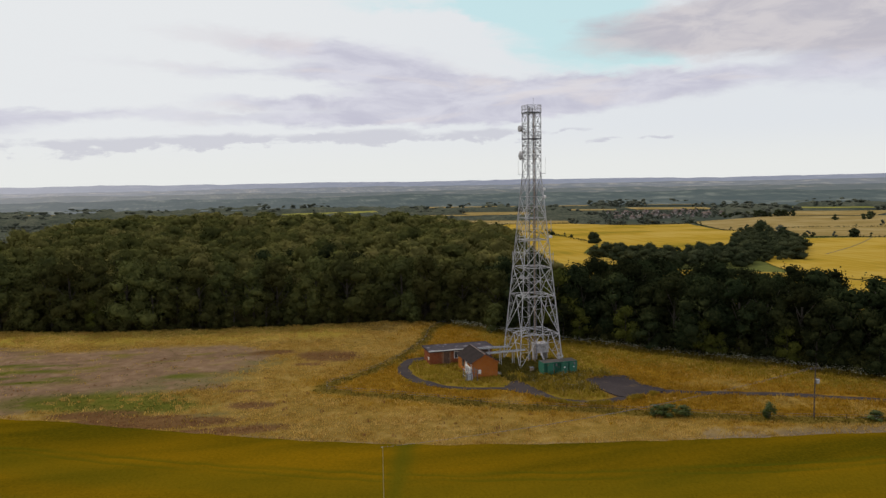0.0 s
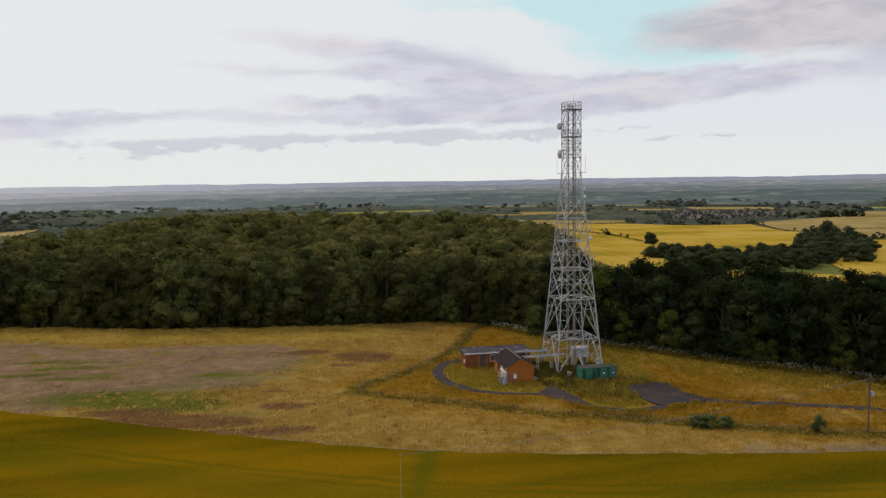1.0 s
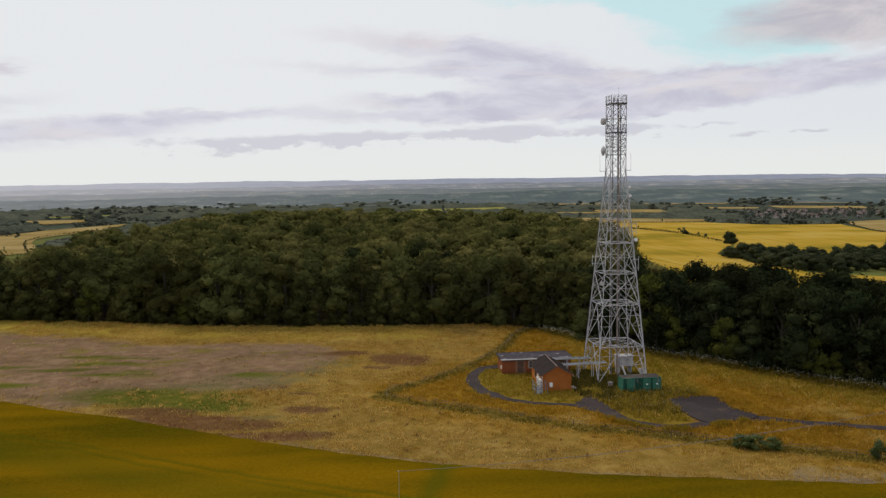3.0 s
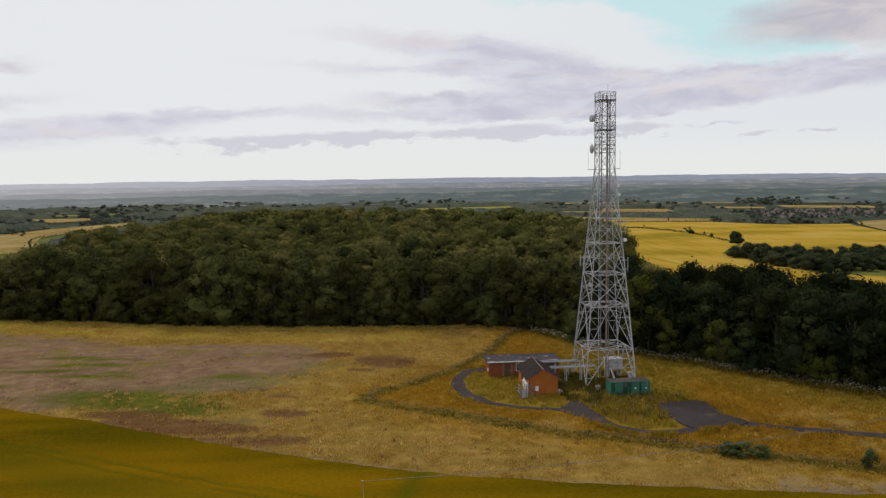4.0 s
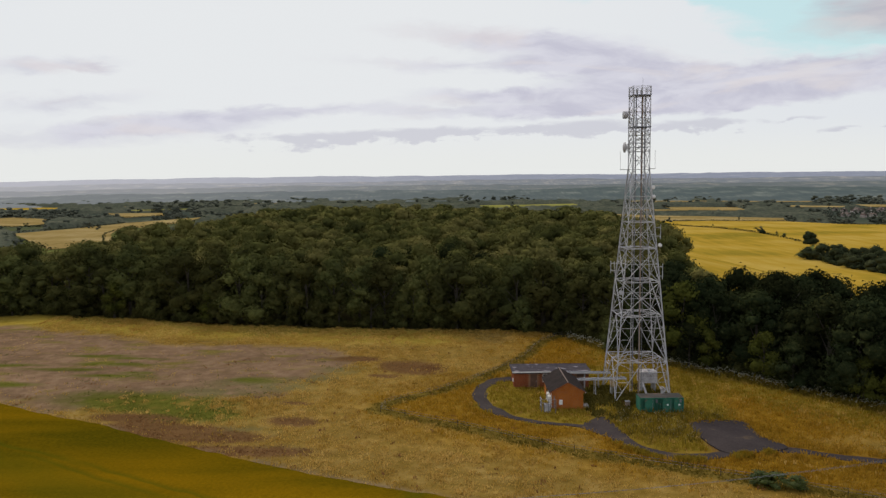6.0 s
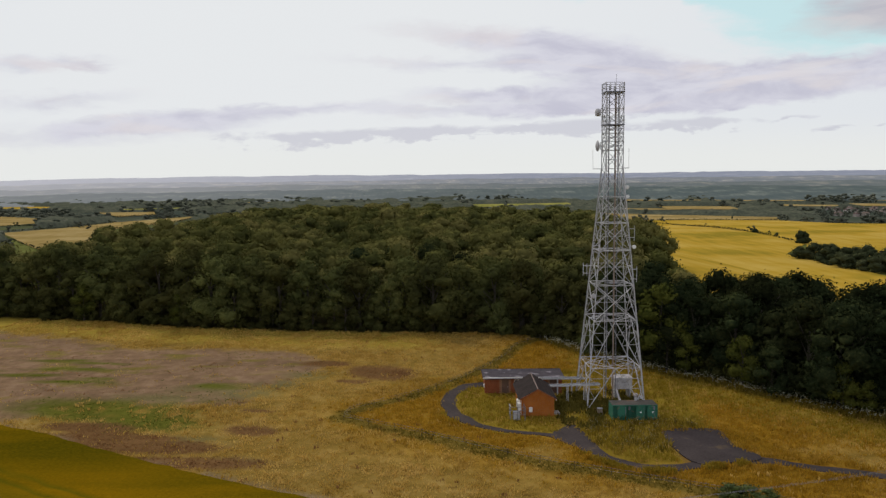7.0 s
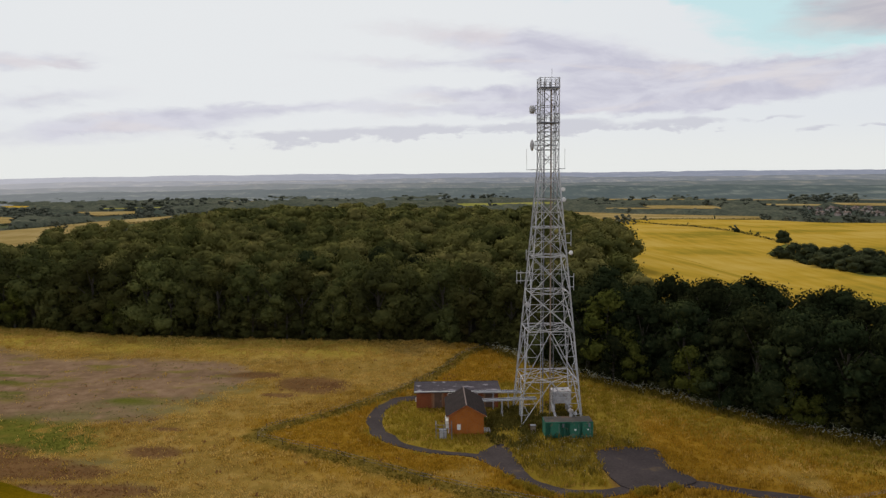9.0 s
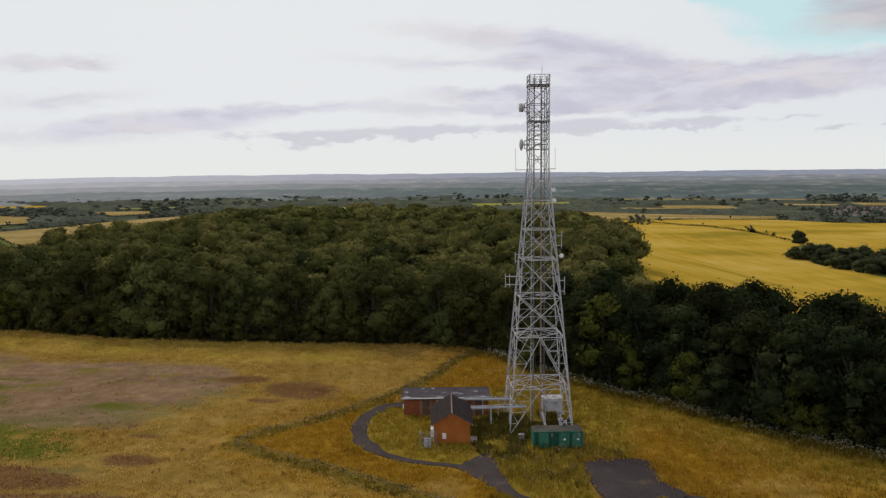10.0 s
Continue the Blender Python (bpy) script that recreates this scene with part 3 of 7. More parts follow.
    col = mix(zone("weeds"), col, tones(n_fine, [(0.3, (0.062, 0.070, 0.010)), (0.7, (0.106, 0.110, 0.018))]))
    col = mix(zone("dock"), col, tones(n_fine, [(0.3, (0.092, 0.050, 0.020)), (0.7, (0.155, 0.088, 0.036))]))
    col = mix(zone("rough_strip"), col, tones(n_fine, [(0.3, (0.092, 0.066, 0.012)), (0.7, (0.158, 0.112, 0.024))]))
    col = mix(zone("gravel"), col, tones(n_fine, [(0.3, (0.118, 0.088, 0.050)), (0.7, (0.220, 0.170, 0.108))]))
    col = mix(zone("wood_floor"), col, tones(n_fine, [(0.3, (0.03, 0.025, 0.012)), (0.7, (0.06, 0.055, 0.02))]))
    col = mix(zone("pasture"), col, tones(n_big, [(0.3, (0.086, 0.103, 0.030)), (0.7, (0.138, 0.146, 0.043))]))
    # far woods' shading and bluish haze are put into this ground colour
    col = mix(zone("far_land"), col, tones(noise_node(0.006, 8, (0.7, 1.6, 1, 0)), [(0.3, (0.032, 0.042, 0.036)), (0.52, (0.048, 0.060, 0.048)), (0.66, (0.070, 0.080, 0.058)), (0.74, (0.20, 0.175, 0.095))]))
    # broad swathes where the sward stands thinner or lies flat
    swathe, stain = N("ShaderNodeMapRange"), N("ShaderNodeHueSaturation")
    L(noise_node(0.10, 6, (0.55, 1.7, 1, -22)), swathe.inputs["Value"])
    for key, value in (("From Min", 0.34), ("From Max", 0.66), ("To Min", 0.80), ("To Max", 1.16)):
        swathe.inputs[key].default_value = value
    L(swathe.outputs[0], stain.inputs["Value"])
    L(col, stain.inputs["Color"])
    L(stain.outputs[0], bsdf.inputs["Base Color"])
    b = N("ShaderNodeBump")
    b.inputs["Strength"].default_value, b.inputs["Distance"].default_value = 0.8, 0.16
    L(noise_node(1.6, 8), b.inputs["Height"])
    L(b.outputs[0], bsdf.inputs["Normal"])
    return m


def axis_steps(lo, hi, step, far_lo, far_hi):
    mid = list(np.arange(lo, hi + step / 2, step))
    left, s, v = [], step, lo
    while v > far_lo:
        s *= 1.085
        v -= s
        left.append(max(v, far_lo))
    right, s, v = [], step, mid[-1]
    while v < far_hi:
        s *= 1.085
        v += s
        right.append(min(v, far_hi))
    return np.array(left[::-1] + mid + right)


FIELDS = [  # cover, corners of far fields in the plan
    ("wheat", [(36, 108), (30, 66), (42, 42), (62, 22), (92, -6), (130, -30), (270, 140), (430, 290), (398, 420), (322, 478), (318, 640), (384, 742), (394, 800), (398, 918), (374, 1009), (341, 1044), (300, 1164), (190, 1200), (100, 600), (58, 250)]),
    ("wheat", [(388, 745), (402, 920), (379, 1014), (346, 1050), (310, 1160), (420, 1188), (550, 1172), (604, 1112), (750, 1103), (686, 915), (730, 870), (640, 775), (592, 750), (516, 654), (440, 586), (384, 574), (340, 640)]),
    ("stubble", [(257, 1423), (377, 1340), (583, 1262), (552, 1184), (420, 1198), (302, 1178), (190, 1214), (120, 1330)]),
    ("wheat", [(446, 512), (404, 420), (436, 292), (700, 380), (960, 610), (783, 694), (660, 720), (560, 596)]),
    ("stubble", [(692, 772), (800, 706), (990, 660), (1240, 1000), (1232, 1146), (1048, 1251), (788, 1149), (694, 920), (738, 880)]),
    ("stubble", [(1050, 1275), (1240, 1170), (1420, 1300), (1230, 1400)]),
    ("stubble", [(-440, 690), (-600, 900), (-565, 1003), (-547, 1132), (-467, 1296), (-450, 1167), (-482, 942), (-400, 740)]),
    ("stubble", [(-752, 1531), (-622, 1513), (-567, 1366), (-613, 1297)]),
    ("wheat", [(-1290, 2080), (-1044, 1974), (-1031, 1811), (-1110, 1770), (-1330, 1900)]),
    ("stubble", [(-880, 1400), (-762, 1306), (-675, 1127), (-695, 1070), (-930, 1200)]),
    ("stubble", [(-640, 2148), (-536, 2283), (-420, 2290), (-470, 2150)]),
    ("meadow", [(70, 1690), (320, 1850), (330, 2000), (60, 1850)]),
    ("stubble", [(480, 1560), (620, 1520), (660, 1680), (500, 1720)]),
    ("stubble", [(950, 1640), (1130, 1560), (1180, 1680), (980, 1780)]),
    ("stubble", [(760, 2050), (1000, 1980), (1040, 2180), (800, 2260)]),
    ("meadow", [(-330, 1500), (-200, 1500), (-190, 1640), (-330, 1660)]),
]


def plot(kind, x, y, wide, deep, turn=0):
    """A far field as a rough rectangle across the line of sight."""
    a = math.atan2(x + 25, y + 105) + radians(turn)
    u, v = (math.cos(a), -math.sin(a)), (math.sin(a), math.cos(a))
    FIELDS.append((kind, [(x + u[0] * p * wide / 2 + v[0] * q * deep / 2, y + u[1] * p * wide / 2 + v[1] * q * deep / 2) for p, q in ((-1, -0.8), (0.1, -1), (1, -0.6), (0.9, 1), (-0.2, 0.8), (-0.9, 1))]))


for row in (("stubble", 847, 1688, 130, 90, 4), ("stubble", 1240, 1925, 190, 90, 0), ("meadow", 1301, 2339, 170, 160, 0), ("stubble", 440, 1566, 130, 70, -6), ("stubble", 1198, 2260, 260, 130, 0),
            ("stubble", -1167, 2375, 170, 120, 0), ("meadow", -700, 1760, 190, 70, 0), ("stubble", -910, 1990, 120, 60, 0), ("stubble", 620, 2120, 240, 110, 3), ("meadow", -60, 2080, 180, 70, 0),
            ("stubble", -300, 2360, 200, 90, 0), ("stubble", 1560, 2060, 230, 110, 0), ("meadow", 1420, 1500, 200, 90, 0)):
    plot(*row)


def make_ground():
    xs = axis_steps(-128, 62, 0.75, -5200, 5200)
    ys = axis_steps(-62, 74, 0.75, -1500, 5200)
    gx, gy = np.meshgrid(xs, ys)
    gx, gy = gx.ravel(), gy.ravel()
    z = land(gx, gy) + (fractal(gx, gy, 5, 31) - 0.5) * 0.35 * smooth(300, 90, np.hypot(gx, gy))
    near = smooth(2.2, 0.6, np.minimum(distance(gx, gy, ROAD_LINE), np.maximum(-signed(gx, gy, PARK), 0)))
    z = z * (1 - near) + (land(gx, gy) - 0.04) * near
    nx, ny = len(xs), len(ys)
    idx = np.arange(nx * ny).reshape(ny, nx)
    quads = np.stack([idx[:-1, :-1], idx[:-1, 1:], idx[1:, 1:], idx[1:, :-1]], -1).reshape(-1, 4)
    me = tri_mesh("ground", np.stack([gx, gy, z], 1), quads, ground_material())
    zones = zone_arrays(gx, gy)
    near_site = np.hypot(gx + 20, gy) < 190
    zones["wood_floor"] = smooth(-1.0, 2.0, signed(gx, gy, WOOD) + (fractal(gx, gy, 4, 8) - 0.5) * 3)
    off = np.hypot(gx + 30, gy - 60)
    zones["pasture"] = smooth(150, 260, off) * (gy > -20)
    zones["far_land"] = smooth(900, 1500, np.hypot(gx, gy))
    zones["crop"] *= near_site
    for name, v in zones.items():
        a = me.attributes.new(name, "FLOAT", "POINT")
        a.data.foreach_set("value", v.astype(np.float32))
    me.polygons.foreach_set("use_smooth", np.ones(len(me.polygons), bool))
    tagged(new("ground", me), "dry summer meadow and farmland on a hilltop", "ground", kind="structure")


make_ground()


def field_material(name, stops, scale, turn, marks=(0.36, 0.48, 0.63)):
    m = bpy.data.materials.new(name)
    m.use_nodes = True
    nt = m.node_tree
    N, L = nt.nodes.new, nt.links.new
    bsdf = nt.nodes["Principled BSDF"]
    bsdf.inputs["Roughness"].default_value, bsdf.inputs["Specular IOR Level"].default_value = 0.95, 0.0
    geo, mp, n, cr = N("ShaderNodeNewGeometry"), N("ShaderNodeMapping"), N("ShaderNodeTexNoise"), N("ShaderNodeValToRGB")
    mp.inputs["Scale"].default_value, mp.inputs["Rotation"].default_value = (0.6, 1.1, 1), (0, 0, radians(turn))
    L(geo.outputs["Position"], mp.inputs[0])
    L(mp.outputs[0], n.inputs["Vector"])
    n.inputs["Scale"].default_value, n.inputs["Detail"].default_value = scale, 8
    # long drill lines and small patches break the broad tones
    mp2, lines, add = N("ShaderNodeMapping"), N("ShaderNodeTexNoise"), N("ShaderNodeMath")
    mp2.inputs["Scale"].default_value, mp2.inputs["Rotation"].default_value = (1.6, 0.22, 1), (0, 0, radians(18))
    L(geo.outputs["Position"], mp2.inputs[0])
    L(mp2.outputs[0], lines.inputs["Vector"])
    lines.inputs["Scale"].default_value, lines.inputs["Detail"].default_value = scale * 5, 5
    add.operation = "MULTIPLY_ADD"
    L(lines.outputs["Fac"], add.inputs[0])
    add.inputs[1].default_value = 0.32
    half = N("ShaderNodeMath")
    half.operation = "MULTIPLY"
    L(n.outputs["Fac"], half.inputs[0])
    half.inputs[1].default_value = 0.68
    L(half.outputs[0], add.inputs[2])
    L(add.outputs[0], cr.inputs[0])
    e = cr.color_ramp.elements
    e[0].position, e[0].color, e[1].position, e[1].color = marks[0], (*stops[0], 1), marks[2], (*stops[-1], 1)
    e.new(marks[1]).color = (*stops[1], 1)
    L(cr.outputs[0], bsdf.inputs["Base Color"])
    return m


FIELD_MATS = {
    "wheat": field_material("ripe_wheat", [(0.211, 0.162, 0.021), (0.338, 0.225, 0.029), (0.405, 0.286, 0.064)], 0.013, 25),
    # stubble desaturated: haze over the distance is put into its colour
    "stubble": field_material("pale_stubble", [(0.185, 0.135, 0.045), (0.250, 0.184, 0.068), (0.305, 0.238, 0.108)], 0.02, -20),
    "meadow": field_material("far_pasture", [(0.13, 0.14, 0.03), (0.20, 0.20, 0.05), (0.28, 0.26, 0.08)], 0.02, 10),
}


def make_fields():
    """Far fields as low standing sheets that follow the land."""
    for kind, poly in FIELDS:
        ring = []
        for (xa, ya), (xb, yb) in zip(poly, poly[1:] + poly[:1]):
            k = max(2, int(math.hypot(xb - xa, yb - ya) / 14))
            for i in range(k):
                f = i / k
                x, y = xa + (xb - xa) * f, ya + (yb - ya) * f
                ring.append((x + 5 * (float(value_noise(x, y, 60, 3)) - 0.5), y + 5 * (float(value_noise(x, y, 60, 5)) - 0.5)))
        xs, ys = [p[0] for p in ring], [p[1] for p in ring]
        gx, gy = np.meshgrid(np.arange(min(xs), max(xs), 22), np.arange(min(ys), max(ys), 22))
        sel = signed(gx.ravel(), gy.ravel(), ring) > 6
        pts = ring + list(zip(gx.ravel()[sel], gy.ravel()[sel]))
        n = len(ring)
        co, _, faces, *_ = delaunay_2d_cdt([Vector(p) for p in pts], [(i, (i + 1) % n) for i in range(n)], [], 1, 0.01)
        z = land(np.array([v.x for v in co]), np.array([v.y for v in co])) + 0.9
        me = build_mesh("farm_field", [(v.x, v.y, h) for v, h in zip(co, z)], faces, FIELD_MATS[kind])
        me.polygons.foreach_set("use_smooth", np.ones(len(me.polygons), bool))
        label = {"wheat": "large golden ripe wheat field in the valley", "stubble": "pale harvested stubble field in the valley", "meadow": "light green pasture in the valley"}[kind]
        tagged(new("farm_field", me), label, "field", "valley fields", "stuff")


make_fields()


def make_backdrop():
    """Wooded ridges that close the view, far off; haze is put into their colour and glow."""
    # each farther ridge is bluer and paler: haze painted into its tones
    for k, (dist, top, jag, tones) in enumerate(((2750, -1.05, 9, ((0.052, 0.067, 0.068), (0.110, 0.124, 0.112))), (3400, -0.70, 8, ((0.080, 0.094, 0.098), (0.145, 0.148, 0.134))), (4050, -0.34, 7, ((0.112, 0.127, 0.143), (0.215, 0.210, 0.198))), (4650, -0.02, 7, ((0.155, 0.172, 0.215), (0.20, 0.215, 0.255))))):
        az = np.radians(np.arange(-62, 72, 0.16))
        eye = np.array([-25.0, -105.0])
        rows = []
        for f in range(6):
            d = dist - 420 + 420 * (f / 5)
            x, y = eye[0] + np.sin(az) * d, eye[1] + np.cos(az) * d
            crest = 32 + dist * np.tan(np.radians(top + 0.003 * np.maximum(0, np.degrees(az)) - 0.006 * np.maximum(0, -6 - np.degrees(az)))) + 26 * (fractal(x * 0 + np.degrees(az) * 60, x * 0 + k * 999.0, 900, 50 + k, 3) - 0.5) * (0.8 if k == 3 else 1.0)
            crest = crest + jag * (fractal(np.degrees(az) * 40, x * 0 + 77.0, 45, 60 + k, 3) - 0.5)
            base = land(x, y) - 6
            z = base + (np.maximum(crest, base + 2) - base) * (f / 5) ** 0.8
            rows.append(np.stack([x, y, z], 1))
        n = len(az)
        idx = np.arange(n * 6).reshape(6, n)
        quads = np.stack([idx[:-1, :-1], idx[:-1, 1:], idx[1:, 1:], idx[1:, :-1]], -1).reshape(-1, 4)
        m = field_material("hazed_glowing_ridge", [tones[0], tuple(0.8 * a + 0.2 * b for a, b in zip(*tones)), tones[1]], 0.012, 0, (0.41, 0.54, 0.64))
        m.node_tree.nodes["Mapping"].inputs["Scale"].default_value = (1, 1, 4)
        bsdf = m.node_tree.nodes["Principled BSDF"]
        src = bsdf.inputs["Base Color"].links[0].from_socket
        # brighter haze towards the sun is put into the western ridges' colour
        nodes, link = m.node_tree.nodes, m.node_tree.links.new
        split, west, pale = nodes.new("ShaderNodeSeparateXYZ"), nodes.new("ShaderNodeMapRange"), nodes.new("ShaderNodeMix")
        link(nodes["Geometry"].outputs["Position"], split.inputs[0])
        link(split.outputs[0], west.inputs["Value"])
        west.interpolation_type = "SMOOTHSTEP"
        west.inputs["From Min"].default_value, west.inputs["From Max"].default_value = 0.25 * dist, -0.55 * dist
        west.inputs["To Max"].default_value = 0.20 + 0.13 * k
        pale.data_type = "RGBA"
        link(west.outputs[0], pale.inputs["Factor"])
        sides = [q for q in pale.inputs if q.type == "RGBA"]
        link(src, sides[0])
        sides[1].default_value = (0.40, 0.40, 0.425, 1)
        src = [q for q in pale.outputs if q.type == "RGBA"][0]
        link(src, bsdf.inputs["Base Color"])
        # the glow stands in for the brightness of the haze
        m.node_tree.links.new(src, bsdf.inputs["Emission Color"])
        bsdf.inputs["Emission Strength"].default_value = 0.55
        tagged(new("backdrop", tri_mesh("backdrop", np.concatenate(rows), quads, m)), "distant wooded ridge, haze and glow put into its colour", "hills", kind="structure")


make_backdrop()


def make_crop():
    """The ripening barley: a raised, slightly uneven sheet with a standing edge and tractor lines."""
    xs = np.arange(-190, 130, 0.8)
    rows = 150
    verts, depth = [], np.concatenate([[0, 0.001], np.linspace(0.012, 1, rows - 2) ** 1.7 * 190])
    line = np.array(CROP_EDGE)
    ex = np.interp(xs, line[:, 0], line[:, 1])
    for k, d in enumerate(depth):
        y = ex - d + (value_noise(xs, xs * 0 + 3, 1.5, 4) - 0.5) * 0.5
        top = 0.62 + (fractal(xs, y, 3.0, 41) - 0.5) * 0.22 + (fractal(xs, y, 18, 44) - 0.5) * 0.25
        # paired wheel lines parallel to the edge
        for c in (9.2, 11.0, 33.0, 34.8):
            top = top - 0.17 * np.exp(-((d + 0.03 * (xs + 20) - c) / 0.30) ** 2)
        z = land(xs, y) + (np.full_like(xs, -0.1) if k == 0 else top)
        verts.append(np.stack([xs, y, z], 1))
    n = len(xs)
    idx = np.arange(n * len(depth)).reshape(len(depth), n)
    quads = np.stack([idx[1:, :-1], idx[1:, 1:], idx[:-1, 1:], idx[:-1, :-1]], -1).reshape(-1, 4)
    m = bpy.data.materials.new("ripening_barley")
    m.use_nodes = True
    nt = m.node_tree
    N, L = nt.nodes.new, nt.links.new
    bsdf = nt.nodes["Principled BSDF"]
    bsdf.inputs["Roughness"].default_value = 0.9
    bsdf.inputs["Specular IOR Level"].default_value = 0.0
    geo = N("ShaderNodeNewGeometry")

    def noise_node(scale, stretch, detail=6):
        mp, n = N("ShaderNodeMapping"), N("ShaderNodeTexNoise")
        mp.inputs["Scale"].default_value = stretch
        mp.inputs["Rotation"].default_value = (0, 0, radians(20))
        L(geo.outputs["Position"], mp.inputs[0])
        L(mp.outputs[0], n.inputs["Vector"])
        n.inputs["Scale"].default_value, n.inputs["Detail"].default_value = scale, detail
        return n.outputs["Fac"]

    def ramp(fac, stops):
        cr = N("ShaderNodeValToRGB")
        L(fac, cr.inputs[0])
        e = cr.color_ramp.elements
        e[0].position, e[0].color = stops[0][0], (*stops[0][1], 1)
        e[1].position, e[1].color = stops[1][0], (*stops[1][1], 1)
        return cr.outputs[0]

    a = ramp(noise_node(0.055, (0.35, 1.8, 1), 8), [(0.36, (0.054, 0.046, 0.002)), (0.62, (0.190, 0.107, 0.003))])
    b = ramp(noise_node(3.0, (1, 1, 1), 5), [(0.3, (0.050, 0.040, 0.002)), (0.7, (0.168, 0.106, 0.004))])
    mx = N("ShaderNodeMix")
    mx.data_type = "RGBA"
    mx.inputs["Factor"].default_value = 0.3
    ab = [q for q in mx.inputs if q.type == "RGBA"]
    L(a, ab[0])
    L(b, ab[1])
    lane, green = N("ShaderNodeAttribute"), N("ShaderNodeMix")
    lane.attribute_name, green.data_type = "lane", "RGBA"
    L(lane.outputs["Fac"], green.inputs["Factor"])
    ab = [q for q in green.inputs if q.type == "RGBA"]
    L([q for q in mx.outputs if q.type == "RGBA"][0], ab[0])
    ab[1].default_value = (0.060, 0.066, 0.004, 1)
    L([q for q in green.outputs if q.type == "RGBA"][0], bsdf.inputs["Base Color"])
    bp = N("ShaderNodeBump")
    bp.inputs["Distance"].default_value = 0.25
    L(noise_node(2.2, (1, 1, 1), 8), bp.inputs["Height"])
    L(bp.outputs[0], bsdf.inputs["Normal"])
    allv = np.concatenate(verts)
    me = tri_mesh("barley_crop", allv, quads, m)
    across = allv[:, 0] + 30.2 - (allv[:, 1] + 35.8) * 0.31
    lanes = 0.68 * np.exp(-(across / 1.3) ** 2)
    d = np.repeat(depth, n) + 0.03 * (allv[:, 0] + 20)
    for c, half, much in ((9.2, 0.35, 0.65), (11.0, 0.35, 0.65), (15.0, 3.6, 0.38), (33.0, 0.35, 0.6), (34.8, 0.35, 0.6), (25.0, 2.5, 0.3)):
        lanes = np.maximum(lanes, much * np.exp(-((d - c + 3 * (fractal(allv[:, 0], allv[:, 1], 14, 71) - 0.5) * (half > 1)) / half) ** 4))
    a = me.attributes.new("lane", "FLOAT", "POINT")
    a.data.foreach_set("value", lanes.astype(np.float32))
    me.polygons.foreach_set("use_smooth", np.ones(len(me.polygons), bool))
    tagged(new("barley_crop", me), "ripening golden green barley field with tractor lines", "crop", kind="stuff")


make_crop()


def strip_mesh(line, width, lift, wobble=0.25, thick=0.09):
    """A paved strip along a line of the plan, with ragged, dropped edges."""
    line = np.array(line)
    t = np.gradient(line, axis=0)
    t /= np.linalg.norm(t, axis=1)[:, None]
    nrm = np.stack([-t[:, 1], t[:, 0]], 1)
    verts, faces = [], []
    for k, (p, q) in enumerate(zip(line, nrm)):
        for s, dz in ((-1.06, -thick), (-1, 0), (0, 0.03), (1, 0), (1.06, -thick)):
            e = 0 if s == 0 else (value_noise(p[0] + s * 5, p[1], 2.0, 6) - 0.5) * wobble
            w = width(p[0], p[1]) if callable(width) else width
            v = p + q * s * (w / 2 + e)
            verts.append((v[0], v[1], float(land(v[0], v[1])) + lift + dz))
    for k in range(len(line) - 1):
        for j in range(4):
            a = k * 5 + j
            faces.append((a, a + 5, a + 6, a + 1))
    return build_mesh("road", verts, faces, ASPHALT)


def slab_mesh(name, poly, lift, mat, thick=0.12):
    bm = bmesh.new()
    top = [bm.verts.new((x, y, lift)) for x, y in poly]
    low = [bm.verts.new((x, y, lift - thick)) for x, y in poly]
    bm.faces.new(top)
    for i in range(len(poly)):
        j = (i + 1) % len(poly)
        bm.faces.new((top[j], top[i], low[i], low[j]))
    bmesh.ops.recalc_face_normals(bm, faces=bm.faces)
    me = bpy.data.meshes.new(name)
    bm.to_mesh(me)
    bm.free()
    me.materials.append(mat)
    return me


def road_width(x, y):
    """Overgrown south of the hut and on the way east; width fitted to the camera's view."""
    w = 1.98 - 0.85 * float(smooth(-20.2, -17.6, x) * smooth(-8.6, -10.5, x)) * (y < -8)
    return w - 0.35 * float(smooth(11, 15, x))


tagged(new("road", strip_mesh(ROAD_LINE, road_width, 0.035, 0.6)), "narrow grey asphalt service road through long grass", "road", kind="structure")
tagged(new("parking_apron", slab_mesh("parking_apron", curve_through(PARK, 4, True), 0.045, ASPHALT)), "worn asphalt parking apron beside the service road", "parking area", kind="structure")
tagged(new("hut_apron", slab_mesh("hut_apron", curve_through(APRON, 4, True), 0.070, ASPHALT)), "short asphalt turning apron before the hut", "driveway", kind="structure")


